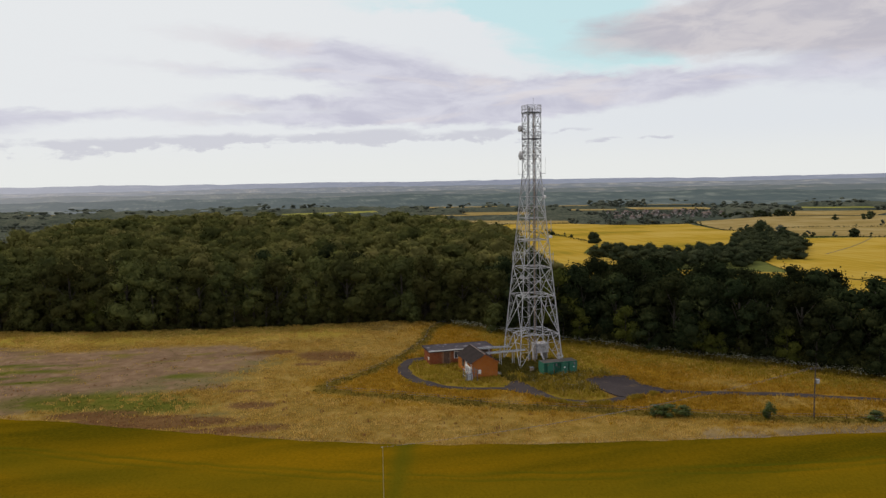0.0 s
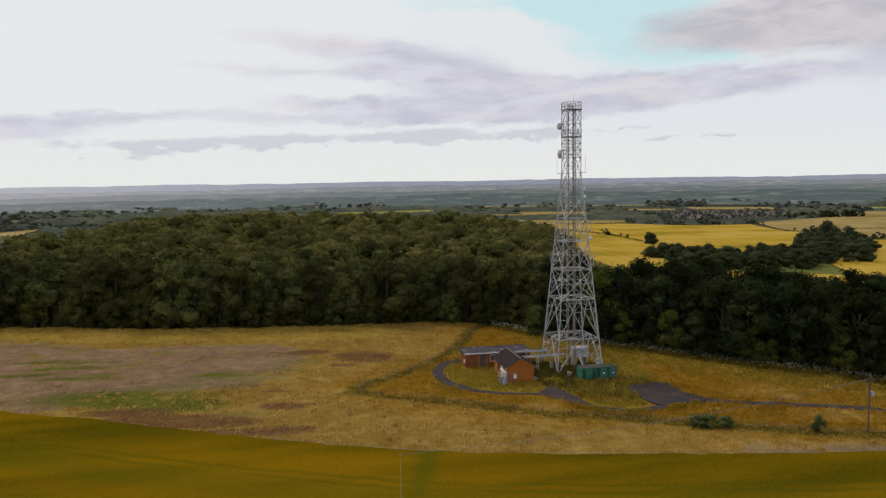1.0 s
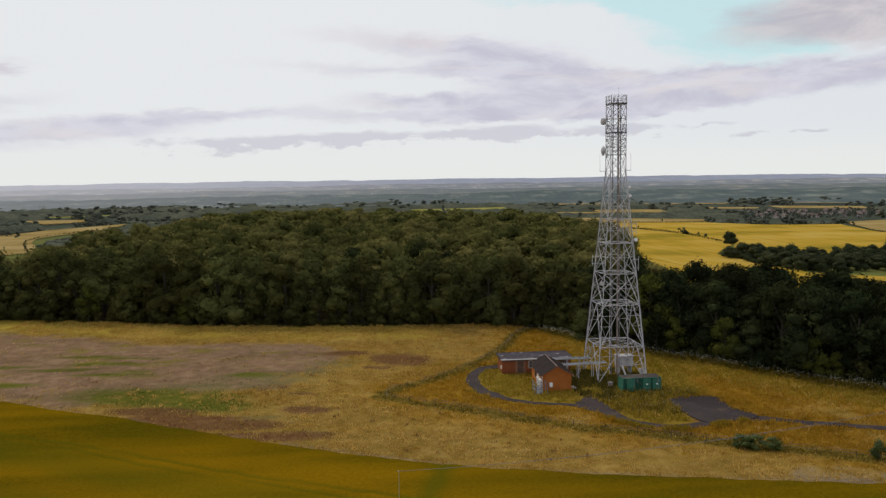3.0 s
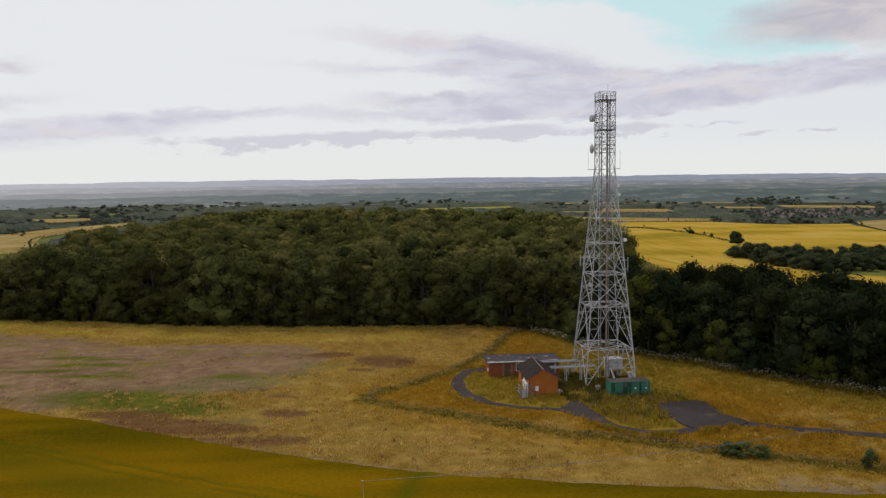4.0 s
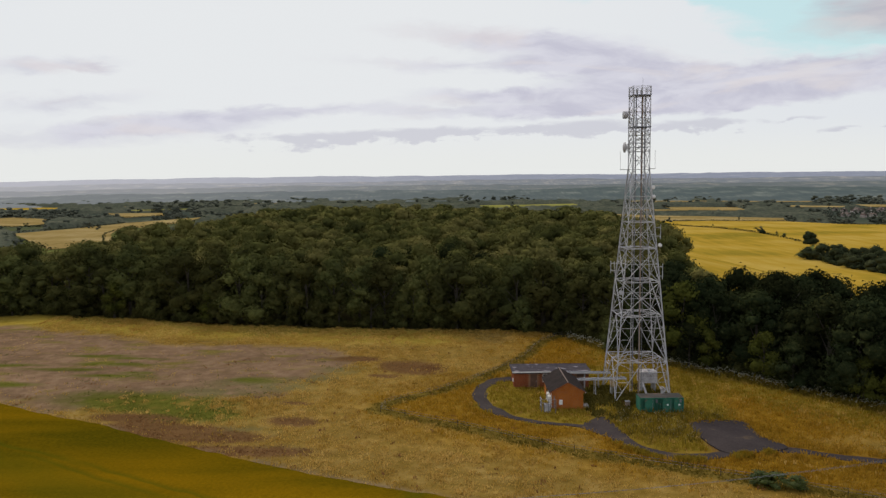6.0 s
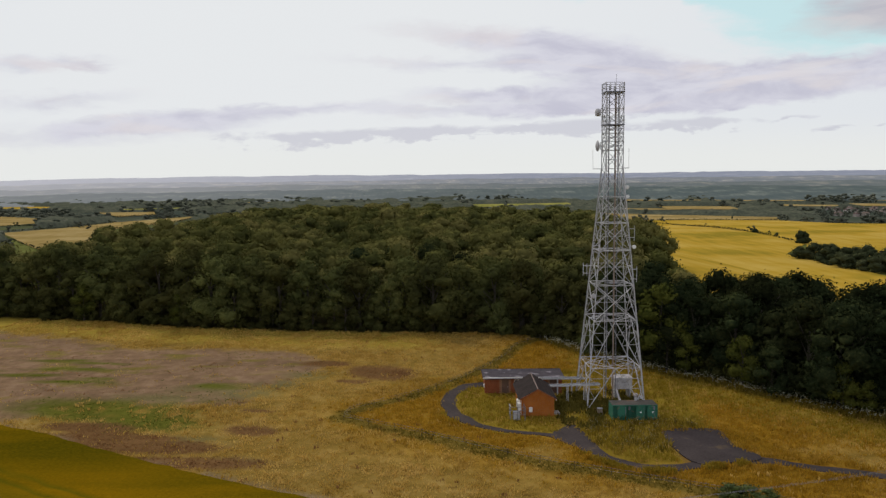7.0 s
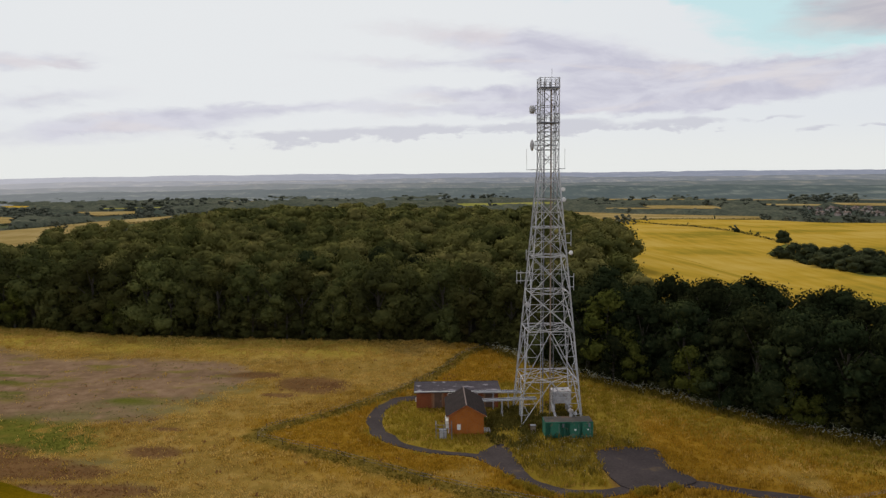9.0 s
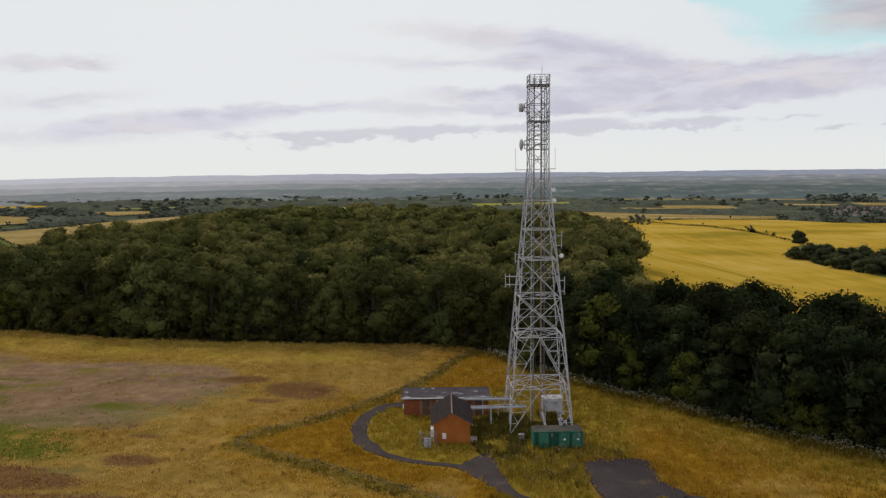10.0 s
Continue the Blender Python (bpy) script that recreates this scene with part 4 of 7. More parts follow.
# ---------------------------------------------------------------- trees
def crown_arrays(seed, height, radius, leaves, leaf, lobes=11, low=0.16, core=2, cut=0.0, heart=0.66):
    """Leaf clumps on a cloud of lobes, with a leafy core: vertices and triangles."""
    r = np.random.default_rng(seed)
    cs, rs = [], []
    for k in range(lobes):
        a = r.random() * 6.283
        f = (k + 0.5) / lobes
        zc = height * (low + 0.12 + (0.98 - low - 0.22) * f)
        spread = radius * (0.62 * math.sin(math.pi * min(1, 0.18 + 0.80 * f)) ** 0.8)
        cs.append((math.cos(a + k * 2.4) * spread, math.sin(a + k * 2.4) * spread, zc))
        rs.append(radius * (0.40 + 0.22 * r.random()) * (1.05 - 0.35 * f))
    cs.append((0, 0, height * 0.80))
    rs.append(radius * 0.50)
    cs, rs = np.array(cs), np.array(rs)
    share = rs ** 2 / (rs ** 2).sum()
    V, T, base = [], [], 0
    knobs = []
    for _ in rs:
        k = r.normal(size=(9, 3))
        k[:, 2] = np.abs(k[:, 2]) * 0.8 - 0.15
        knobs.append((k / np.linalg.norm(k, axis=1)[:, None], r.uniform(0.12, 0.42, 9)))

    def swell(d, knob):
        """Uneven boughs: how far the foliage reaches in each direction."""
        return 0.86 + (np.exp((d @ knob[0].T - 1) * 9) * knob[1]).sum(1)

    for c, q, s, knob in zip(cs, rs, share, knobs):
        n = max(8, int(leaves * s * 1.5))
        d = r.normal(size=(n, 3))
        d[:, 2] += 0.25
        d /= np.linalg.norm(d, axis=1)[:, None]
        bump = swell(d, knob) * (1 + 0.34 * (r.random(n) ** 1.5 - 0.4))
        p = c + d * (q * bump)[:, None] * np.array([1, 1, 0.86])
        # drop what lies deep within another lobe
        inner = np.min(np.linalg.norm((p[:, None] - cs[None]) / np.array([1, 1, 0.86]), axis=2) / rs[None], axis=1)
        keep = (inner > 0.74) & (p[:, 2] > cut * height)
        p, d = p[keep], d[keep]
        n = len(p)
        t1 = np.cross(d, r.normal(size=(n, 3)))
        t1 /= np.linalg.norm(t1, axis=1)[:, None] + 1e-9
        nrm = d * 1.25 + 0.44 * r.normal(size=(n, 3)) + np.array([0, 0, 0.2])
        t2 = np.cross(nrm, t1)
        t2 /= np.linalg.norm(t2, axis=1)[:, None] + 1e-9
        sz = (leaf * (0.45 + 1.0 * r.random(n) ** 1.6))[:, None]
        droop = d * sz * 0.25 + np.array([0, 0, 0.12]) * sz
        quad = np.stack([p - t1 * sz * 0.5 - droop, p - t2 * sz * 0.33, p + t1 * sz * 0.55 - droop, p + t2 * sz * 0.36], 1)
        V.append(quad.reshape(-1, 3))
        k = base + np.arange(n)[:, None] * 4
        T.append(np.concatenate([k + np.array([[0, 1, 3]]), k + np.array([[1, 2, 3]])]))
        base += n * 4
    bm = bmesh.new()
    bmesh.ops.create_icosphere(bm, subdivisions=core, radius=1.0)
    sv = np.array([v.co[:] for v in bm.verts])
    st = np.array([[v.index for v in f.verts] for f in bm.faces])
    bm.free()
    for c, q, knob in zip(cs, rs, knobs):
        w = heart * q * swell(sv, knob) * (1 + 0.3 * (r.random(len(sv)) - 0.5))
        V.append(c + sv * w[:, None] * np.array([1, 1, 0.84]))
        T.append(st + base)
        base += len(sv)
    return np.concatenate(V), np.concatenate(T)


def trunk_mesh(height, radius, seed):
    r = random.Random(seed)
    bm = bmesh.new()
    pts, p = [], Vector((0, 0, -0.3))
    for k in range(6):
        pts.append(p.copy())
        p += Vector((r.uniform(-0.12, 0.12), r.uniform(-0.12, 0.12), height * 0.13))
    w = height * 0.022
    for k in range(5):
        bar(bm, pts[k], pts[k + 1] + Vector((0, 0, 0.05)), 2 * w * (1.15 - 0.14 * k), 2 * w * (1.15 - 0.14 * (k + 1)), 8)
    for k in range(6):
        a = k * 1.05 + r.random()
        s = pts[2 + k % 3]
        e = s + Vector((math.cos(a) * radius * 0.6, math.sin(a) * radius * 0.6, height * r.uniform(0.16, 0.3)))
        bar(bm, s, e, w * 0.8, w * 0.25, 6)
    me = bpy.data.meshes.new("trunk")
    bm.to_mesh(me)
    bm.free()
    me.materials.append(BARK)
    return me


def tree_kind(seed, height, radius, leaves, leaf, mat, label, low=0.16, lobes=11):
    t = thing("tree", label, "tree", "trees along the wood edge")
    v, f = crown_arrays(seed, height, radius, leaves, leaf, lobes, low, heart=0.58)
    part("trunk", trunk_mesh(height, radius, seed), None, t, "grey brown trunk with limbs")
    part("crown", tri_mesh("crown", v, f, mat), None, t)
    return t


def plant(kind, x, y, scale, spin, tall=1.0):
    m = pose(x, y, float(land(x, y)) - 0.05, 0, 0, spin) @ Matrix.Diagonal((scale, scale, scale * tall, 1))
    made = copy_thing(kind, m)
    made.matrix_basis = m
    return made


EDGE_KINDS = [tree_kind(100 + k, h, w * 1.08, 1650, 0.53, LEAF, "tall dark green broadleaf tree in full summer leaf", low, 15)
              for k, (h, w, low) in enumerate(((16.0, 4.6, 0.06), (15.0, 4.2, 0.02), (17.0, 4.4, 0.10), (14.0, 4.4, 0.0), (15.5, 3.9, 0.12), (12.5, 3.9, 0.07)))]
BELT_KINDS = [tree_kind(160 + k, h, w * 1.08, 1650, 0.53, LEAF_BELT, "tall tree in the belt beside the compound, leaves darkened for shade", low, 15)
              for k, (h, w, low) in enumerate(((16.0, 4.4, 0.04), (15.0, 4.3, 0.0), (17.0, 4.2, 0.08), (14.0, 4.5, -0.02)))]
YOUNG_KINDS = [tree_kind(120 + k, h, w, 1300, 0.46, LEAF, "young dark green tree in the wood's leafy edge", -0.04, 9) for k, (h, w) in enumerate(((8.5, 3.3), (7.0, 3.0), (9.5, 3.0)))]
BRIGHT_KIND = tree_kind(140, 12.0, 3.4, 1200, 0.55, LEAF_BRIGHT, "yellow green young tree at the wood edge", 0.06)
front = np.array(WOOD_FRONT)


def edge_row(offset, gap, x_lo, x_hi, seed, kinds, shrink=1.0):
    """Trees in a loose row, set back from the wood's front line."""
    r = random.Random(seed)
    seg = np.linalg.norm(np.diff(front, axis=0), axis=1)
    cum = np.concatenate([[0], np.cumsum(seg)])
    s, spots = 0.0, []
    while s < cum[-1]:
        x, y = np.interp(s, cum, front[:, 0]), np.interp(s, cum, front[:, 1])
        x2, y2 = np.interp(s + 1, cum, front[:, 0]), np.interp(s + 1, cum, front[:, 1])
        d = Vector((x2 - x, y2 - y)).normalized() if s + 1 < cum[-1] else Vector((1, -0.7)).normalized()
        n = Vector((-d.y, d.x))
        o = offset + r.uniform(-1.9, 1.9)
        px, py = x + n.x * o, y + n.y * o
        if x_lo < px < x_hi:
            spots.append((px, py))
        s += gap * r.uniform(0.75, 1.3)
    for px, py in spots:
        belt = px > 6
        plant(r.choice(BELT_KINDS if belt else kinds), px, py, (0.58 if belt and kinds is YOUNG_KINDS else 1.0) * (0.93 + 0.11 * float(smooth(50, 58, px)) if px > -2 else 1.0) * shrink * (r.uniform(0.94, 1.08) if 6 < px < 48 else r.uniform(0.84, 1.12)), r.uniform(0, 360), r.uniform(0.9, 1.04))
    return spots


tree_spots = []
tree_spots += edge_row(3.8, 5.3, -135, 108, 1, EDGE_KINDS)
tree_spots += edge_row(2.1, 8.0, -135, 108, 11, YOUNG_KINDS)
tree_spots += edge_row(9.0, 5.8, -135, 108, 2, EDGE_KINDS)
tree_spots += edge_row(15.0, 6.2, -5, 108, 3, EDGE_KINDS)
belt_back = np.array(curve_through([(30, 23), (36, 22), (44, 19.5), (60, 8), (82, -12), (108, -34)], 8))
belt_r = random.Random(71)
for bx, by in belt_back[::1]:
    if belt_r.random() < 0.70:
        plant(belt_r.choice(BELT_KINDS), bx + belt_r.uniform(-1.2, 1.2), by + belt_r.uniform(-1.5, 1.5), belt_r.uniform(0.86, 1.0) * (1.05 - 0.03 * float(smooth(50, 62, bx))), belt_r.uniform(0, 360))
for x, y, s in ((12.4, 18.6, 1.26), (15.4, 13.6, 0.62), (30.6, -4.6, 0.62), (33.0, -6.2, 0.42), (40.6, -13.6, 0.62), (21.4, 6.6, 0.72), (-101, 60.6, 0.75), (-78, 54.5, 0.6), (46, -16, 0.5)):
    plant(BRIGHT_KIND, x, y, s, x * 37 % 360)
for k in EDGE_KINDS + BELT_KINDS + YOUNG_KINDS + [BRIGHT_KIND]:
    # the patterns themselves stand in the wood too
    i = (EDGE_KINDS + BELT_KINDS + YOUNG_KINDS + [BRIGHT_KIND]).index(k)
    k.matrix_basis = pose(-90 + i * 8, 72 + i % 2 * 5, float(land(-90 + i * 8, 74)), 0, 0, i * 50)


def scatter_wood(name, label, spots, variants, mat, seed):
    r = np.random.default_rng(seed)
    V, T, base, shades = [], [], 0, []
    for x, y, s, tall in spots:
        v, t = variants[r.integers(len(variants))]
        shades.append(np.full(len(v), r.random()))
        a = r.random() * 6.283
        c, q = math.cos(a), math.sin(a)
        w = np.stack([v[:, 0] * c - v[:, 1] * q, v[:, 0] * q + v[:, 1] * c, v[:, 2] * tall], 1) * s
        w += np.array([x, y, float(land(x, y)) - 0.1])
        V.append(w)
        T.append(t + base)
        base += len(v)
    me = tri_mesh(name, np.concatenate(V), np.concatenate(T), mat)
    me.attributes.new("tone", "FLOAT", "POINT").data.foreach_set("value", np.concatenate(shades).astype(np.float32))
    return tagged(new(name, me), label, "woodland", kind="stuff")


def wood_interior():
    r = np.random.default_rng(21)
    spots = []
    step = 7.6
    for x in np.arange(-215, 130, step):
        for y in np.arange(-60, 445, step):
            px, py = x + r.uniform(-3.0, 3.0), y + r.uniform(-3.0, 3.0)
            spots.append((px, py))
    sp = np.array(spots)
    sd = signed(sp[:, 0], sp[:, 1], WOOD)
    df = distance(sp[:, 0], sp[:, 1], WOOD_FRONT)
    near_limit = np.where(sp[:, 0] > -5, 18.5, 13.0)
    keep = (sd > 1.5) & (df > near_limit)
    # the farthest rows stand wider apart, with larger crowns
    far = sp[:, 1] > 200
    keep &= ~far | (r.random(len(sp)) < 0.62)
    sp, far = sp[keep], far[keep]
    clear = distance(sp[:, 0], sp[:, 1], [(-52, 205), (-36, 215)]) > 6
    sp, far = sp[clear], far[clear]
    near_v = [crown_arrays(300 + k, 15.5 + (k % 3), 5.0, 540, 0.74, 8, 0.35, 1, 0.50, 0.78) for k in range(5)]
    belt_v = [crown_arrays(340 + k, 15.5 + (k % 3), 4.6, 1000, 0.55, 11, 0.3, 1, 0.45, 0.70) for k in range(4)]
    far_v = [crown_arrays(320 + k, 16.5 + (k % 3), 5.0, 170, 1.4, 8, 0.45, 1, 0.55, 0.80) for k in range(4)]
    q = np.where(far, r.uniform(0.90, 1.18, len(sp)), r.uniform(0.84, 1.12, len(sp))) * np.where((sp[:, 0] < -85) & (sp[:, 1] < 125), 0.95, 1.0) * np.where((sp[:, 0] > -5) & (sp[:, 1] < 48), 0.92, 1.0)
    tall = r.uniform(0.82, 1.06, len(sp))
    belt_s = [(x, y, s, t) for (x, y), s, t in zip(sp, q, tall) if x > -5 and y < 48]
    near_s = [(x, y, s, t) for (x, y), f, s, t in zip(sp, far, q, tall) if not f and not (x > -5 and y < 48)]
    far_s = [(x, y, s * 1.22, t * 0.76) for (x, y), f, s, t in zip(sp, far, q, tall) if f]
    scatter_wood("woodland_canopy", "dense dark green broadleaf wood behind the meadow", near_s, near_v, LEAF_BACK, 5)
    scatter_wood("woodland_canopy", "tree belt between the meadow and the wheat, shade put into its colour", belt_s, belt_v, LEAF_BELT, 7)
    scatter_wood("woodland_canopy", "rising far part of the broadleaf wood", far_s, far_v, LEAF_BACK, 6)
    return len(near_s), len(far_s)


print("wood", wood_interior(), "edge", len(tree_spots))


def shrub_layer():
    """Bramble and young growth along the wood's foot."""
    r = np.random.default_rng(8)
    seg = np.cumsum(np.concatenate([[0], np.linalg.norm(np.diff(front, axis=0), axis=1)]))
    v = [crown_arrays(360 + k, 3.4, 2.1, 420, 0.42, 6, 0.0, 1, 0.0, 0.52) for k in range(4)]
    spots = []
    for s in np.arange(0, seg[-1], 2.1):
        x, y = np.interp(s, seg, front[:, 0]), np.interp(s, seg, front[:, 1])
        if -140 < x < 75:
            right = x > -4
            spots.append((x + r.uniform(-0.6, 0.6) + (2.0 if right else 0), y + r.uniform(0.5, 2.6) + (1.0 if right else 0), r.uniform(0.6, 1.25) * (1.0 if right else 0.75), r.uniform(0.7, 1.2)))
    scatter_wood("wood_edge_shrubs", "low dark bramble and young growth under the trees", [q for q in spots if q[0] < 6], v, LEAF, 9)
    scatter_wood("belt_shrubs", "low dark green growth under the tree belt", [q for q in spots if q[0] >= 6], v, LEAF, 10)


shrub_layer()


def distant_woods():
    """Unbroken wooded country beyond the fields: crowns as a rough sheet over the land, with clearings."""
    az = np.radians(np.arange(-48, 58, 0.24))
    rad = [900.0]
    while rad[-1] < 2740:
        rad.append(rad[-1] + 5.5 + (rad[-1] - 900) * 0.0062)
    A, R = np.meshgrid(az, np.array(rad))
    r = np.random.default_rng(34)
    A = A + radians(0.09) * (r.random(A.shape) - 0.5) * 2
    x, y = (-20 + R * np.sin(A)).ravel(), (-90 + R * np.cos(A)).ravel()
    cover = fractal(x, y, 380, 13, 4) + 0.07 * smooth(1200, 1900, R.ravel()) - 0.47
    lines = np.abs(fractal(x, y, 330, 71, 3) - 0.5)
    wood = smooth(0.0, 0.012, cover)
    hedge = smooth(0.010, 0.004, lines) * 0.5
    ux, uy = np.sin(A).ravel(), np.cos(A).ravel()
    village = [(670, 1270), (970, 1270), (1080, 1500), (780, 1500)]
    for p in [q for _, q in FIELDS] + [village]:
        clear = smooth(-5.0, -14.0, signed(x, y, p))
        # cleared along the camera's sight lines, so that the fields lie in view
        for reach in (60, 120, 190):
            clear = clear * (1 - 0.8 * smooth(-4, 4, signed(x + ux * reach, y + uy * reach, p)))
        wood, hedge = wood * clear, hedge * clear
    crowns = 0.62 + 0.55 * (value_noise(x, y, 15, 3) - 0.4) + 0.45 * (value_noise(x, y, 8, 9) - 0.5) + 0.5 * (fractal(x, y, 120, 15, 2) - 0.5)
    h = np.maximum(wood, hedge) * 11.5 * np.clip(crowns, 0.25, 1.3)
    z = land(x, y) - 0.6 + h
    n = len(az)
    idx = np.arange(x.size).reshape(len(rad), n)
    quads = np.stack([idx[:-1, :-1], idx[:-1, 1:], idx[1:, 1:], idx[1:, :-1]], -1).reshape(-1, 4)
    quads = quads[(h[quads] > 0.7).any(1)]
    used, inv = np.unique(quads.ravel(), return_inverse=True)
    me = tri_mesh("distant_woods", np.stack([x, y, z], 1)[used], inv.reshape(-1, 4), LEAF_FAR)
    tagged(new("distant_woods", me), "distant wooded farmland with hedges across the valley", "woodland", kind="stuff")


distant_woods()


def far_trees():
    """Hedgerow lines, copses and wooded country across the valley."""
    r = np.random.default_rng(33)
    lines = [[(392, 790), (400, 921), (377, 1012), (343, 1047), (303, 1166)], [(586, 1253), (610, 1112), (680, 1105), (750, 1106), (786, 1150)], [(786, 1150), (686, 912), (733, 874), (690, 770)],
             [(660, 722), (783, 697), (960, 630), (1040, 600)], [(190, 1205), (300, 1172), (420, 1192), (552, 1178)], [(800, 930), (960, 900), (1150, 880)], [(-440, 690), (-600, 900), (-565, 1003), (-547, 1132)],
             [(-620, 1290), (-567, 1360), (-622, 1520)], [(-930, 1210), (-695, 1065), (-640, 1060)], [(-400, 730), (-482, 942), (-450, 1167), (-467, 1300)]]
    hedge = []
    for line in lines:
        c = np.array(curve_through(line, 42))
        for x, y in c:
            if r.random() < 0.95:
                big = r.random() < 0.025
                hedge.append((x + r.uniform(-1.5, 1.5), y + r.uniform(-1.5, 1.5), (0.7 if big else 0.30) * r.uniform(0.8, 1.2), 0.9))
    hv = [crown_arrays(440 + k, 11.0, 5.6, 7, 3.2, 1, 0.0, 1) for k in range(3)]
    scatter_wood("field_hedges", "clipped dark hedgerows between the valley fields", hedge, hv, LEAF_MID, 36)
    near_v = [crown_arrays(420 + k, 15.0, 6.3, 90, 1.5, 6, 0.0, 1, 0.0, 0.84) for k in range(3)]
    broad_v = [crown_arrays(460 + k, 15.0, 7.2, 420, 1.15, 9, 0.0, 1, 0.0, 0.84) for k in range(4)]
    broad = []
    for px in np.arange(295, 640, 13.0):
        for py in np.arange(460, 800, 13.0):
            qx, qy = px + r.uniform(-5, 5), py + r.uniform(-5, 5)
            if signed(np.array([qx]), np.array([qy]), HANGER)[0] > -1 and math.hypot(qx - 392, qy - 596) > 15:
                broad.append((qx, qy, r.uniform(0.75, 1.30), r.uniform(0.72, 0.95)))
    for x, y, s in ((675, 806, 1.45), (690, 830, 1.5), (703, 848, 1.3), (655, 770, 1.3), (656, 739, 1.2), (642, 742, 0.9), (694, 745, 0.5), (704, 740, 0.55), (722, 900, 0.75), (1052, 1082, 0.9), (1132, 1083, 1.2), (1150, 1096, 1.1), (1112, 1076, 0.9)):
        broad.append((x, y, s, 0.9))
    for k in range(16):
        broad.append((935 + k * 10 + r.uniform(-4, 4), 1252 - k + r.uniform(-6, 6), r.uniform(0.8, 1.25), 0.85))
    scatter_wood("valley_copse", "dark copse of broad trees between the wheat fields", broad, broad_v, LEAF_MID, 37)
    sp = []
    for x, y, s in ((404, 930, 0.7), (276, 1070, 1.1), (284, 1064, 1.3), (292, 1057, 0.8), (301, 1057, 0.7), (262, 1085, 0.8),  (700, 745, 0.7), (735, 735, 0.6), (860, 690, 0.75), (1010, 930, 0.8), (320, 1160, 0.8), (345, 1150, 0.7), (560, 1172, 0.7), (200, 1190, 0.9), (-545, 1010, 0.8), (-520, 980, 0.7), (700, 800, 1.1), (712, 815, 1.0)):
        sp.append((x, y, s, 0.9))
    garden = []
    for k in range(190):
        y = r.uniform(1250, 1520)
        garden.append((680 + (y - 1290) * 0.5 + r.uniform(-30, 320), y, r.uniform(0.35, 0.8), 0.8))
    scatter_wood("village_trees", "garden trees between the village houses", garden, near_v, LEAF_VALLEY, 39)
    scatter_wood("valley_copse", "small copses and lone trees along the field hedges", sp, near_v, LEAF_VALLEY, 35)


far_trees()


def field_tree(x, y, height, radius, seed):
    """A full round tree standing alone in a hedge."""
    t = thing("field_tree", "round dark green tree standing alone in a wheat field hedge", "tree", "lone field trees")
    v, f = crown_arrays(seed, height, radius, 900, 0.95, 18, -0.02, 2, 0.0, 0.84)
    part("trunk", trunk_mesh(height, radius * 0.7, seed), None, t, "short dark trunk")
    part("crown", tri_mesh("crown", v, f, LEAF_MID), None, t)
    t.matrix_basis = pose(x, y, float(land(x, y)), 0, 0, seed * 31 % 360)


field_tree(390, 760, 14.5, 8.6, 531)
field_tree(754, 721, 12.0, 7.0, 532)
field_tree(399, 912, 5.5, 4.2, 533)


def valley_trees():
    """Tree lines, spinneys and wood edges scattered over the valley beyond the fields."""
    r = np.random.default_rng(58)
    n = 20000
    a, d = np.radians(r.uniform(-44, 56, n)), 920 + 1850 * r.random(n) ** 0.8
    x, y = -25 + d * np.sin(a), -105 + d * np.cos(a)
    stand = smooth(0.545, 0.575, fractal(x, y, 210, 81, 4))
    line = smooth(0.022, 0.008, np.abs(fractal(x, y, 300, 71, 3) - 0.5))
    keep = r.random(n) < np.maximum(stand, 0.8 * line) * (1 - 0.55 * smooth(1500, 2200, d))
    village = [(670, 1270), (970, 1270), (1080, 1500), (780, 1500)]
    ux, uy = np.sin(a), np.cos(a)
    for p in [q for _, q in FIELDS] + [village]:
        for reach in (-6, 6, 40, 80, 120):
            keep &= ~inside(x + ux * reach, y + uy * reach, p)
    x, y, d = x[keep], y[keep], d[keep]
    v = [crown_arrays(480 + k, 12.5, 7.6, 12, 2.2, 3, -0.18, 1, -0.3, 0.98) for k in range(4)]
    size = r.uniform(0.6, 1.35, len(x)) * (1 + 0.35 * smooth(1500, 2200, d))
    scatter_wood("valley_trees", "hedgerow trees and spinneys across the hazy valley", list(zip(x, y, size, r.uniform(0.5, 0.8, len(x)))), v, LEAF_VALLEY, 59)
    return len(x)


print("valley trees", valley_trees())


def make_tramline():
    """A worn wheel track across the wheat."""
    line = curve_through([(762, 700), (690, 640), (610, 580), (540, 534)], 10)
    track = strip_mesh(line, 1.7, 1.0, 0.3, 0.1)
    track.materials[0] = make_mat("trampled_wheat", [(0.12, 0.095, 0.03), (0.18, 0.14, 0.05)], 0.2, rough=0.95)
    tagged(new("farm_track", track), "worn brown wheel track across the wheat", "track", kind="structure")


make_tramline()


# ---------------------------------------------------------------- lattice tower
TURN = radians(1.5)


def leg_reach(z):
    return 1.19 + max(0.0, 32.5 - z) * 0.0832


def corner(k, z, inset=0.0):
    """Place of a corner of the tower at a height; k = 0..3 round from the front left."""
    a = leg_reach(z) - inset
    x, y = ((-a, -a), (a, -a), (a, a), (-a, a))[k % 4]
    return Vector((x * math.cos(TURN) - y * math.sin(TURN), x * math.sin(TURN) + y * math.cos(TURN), z))


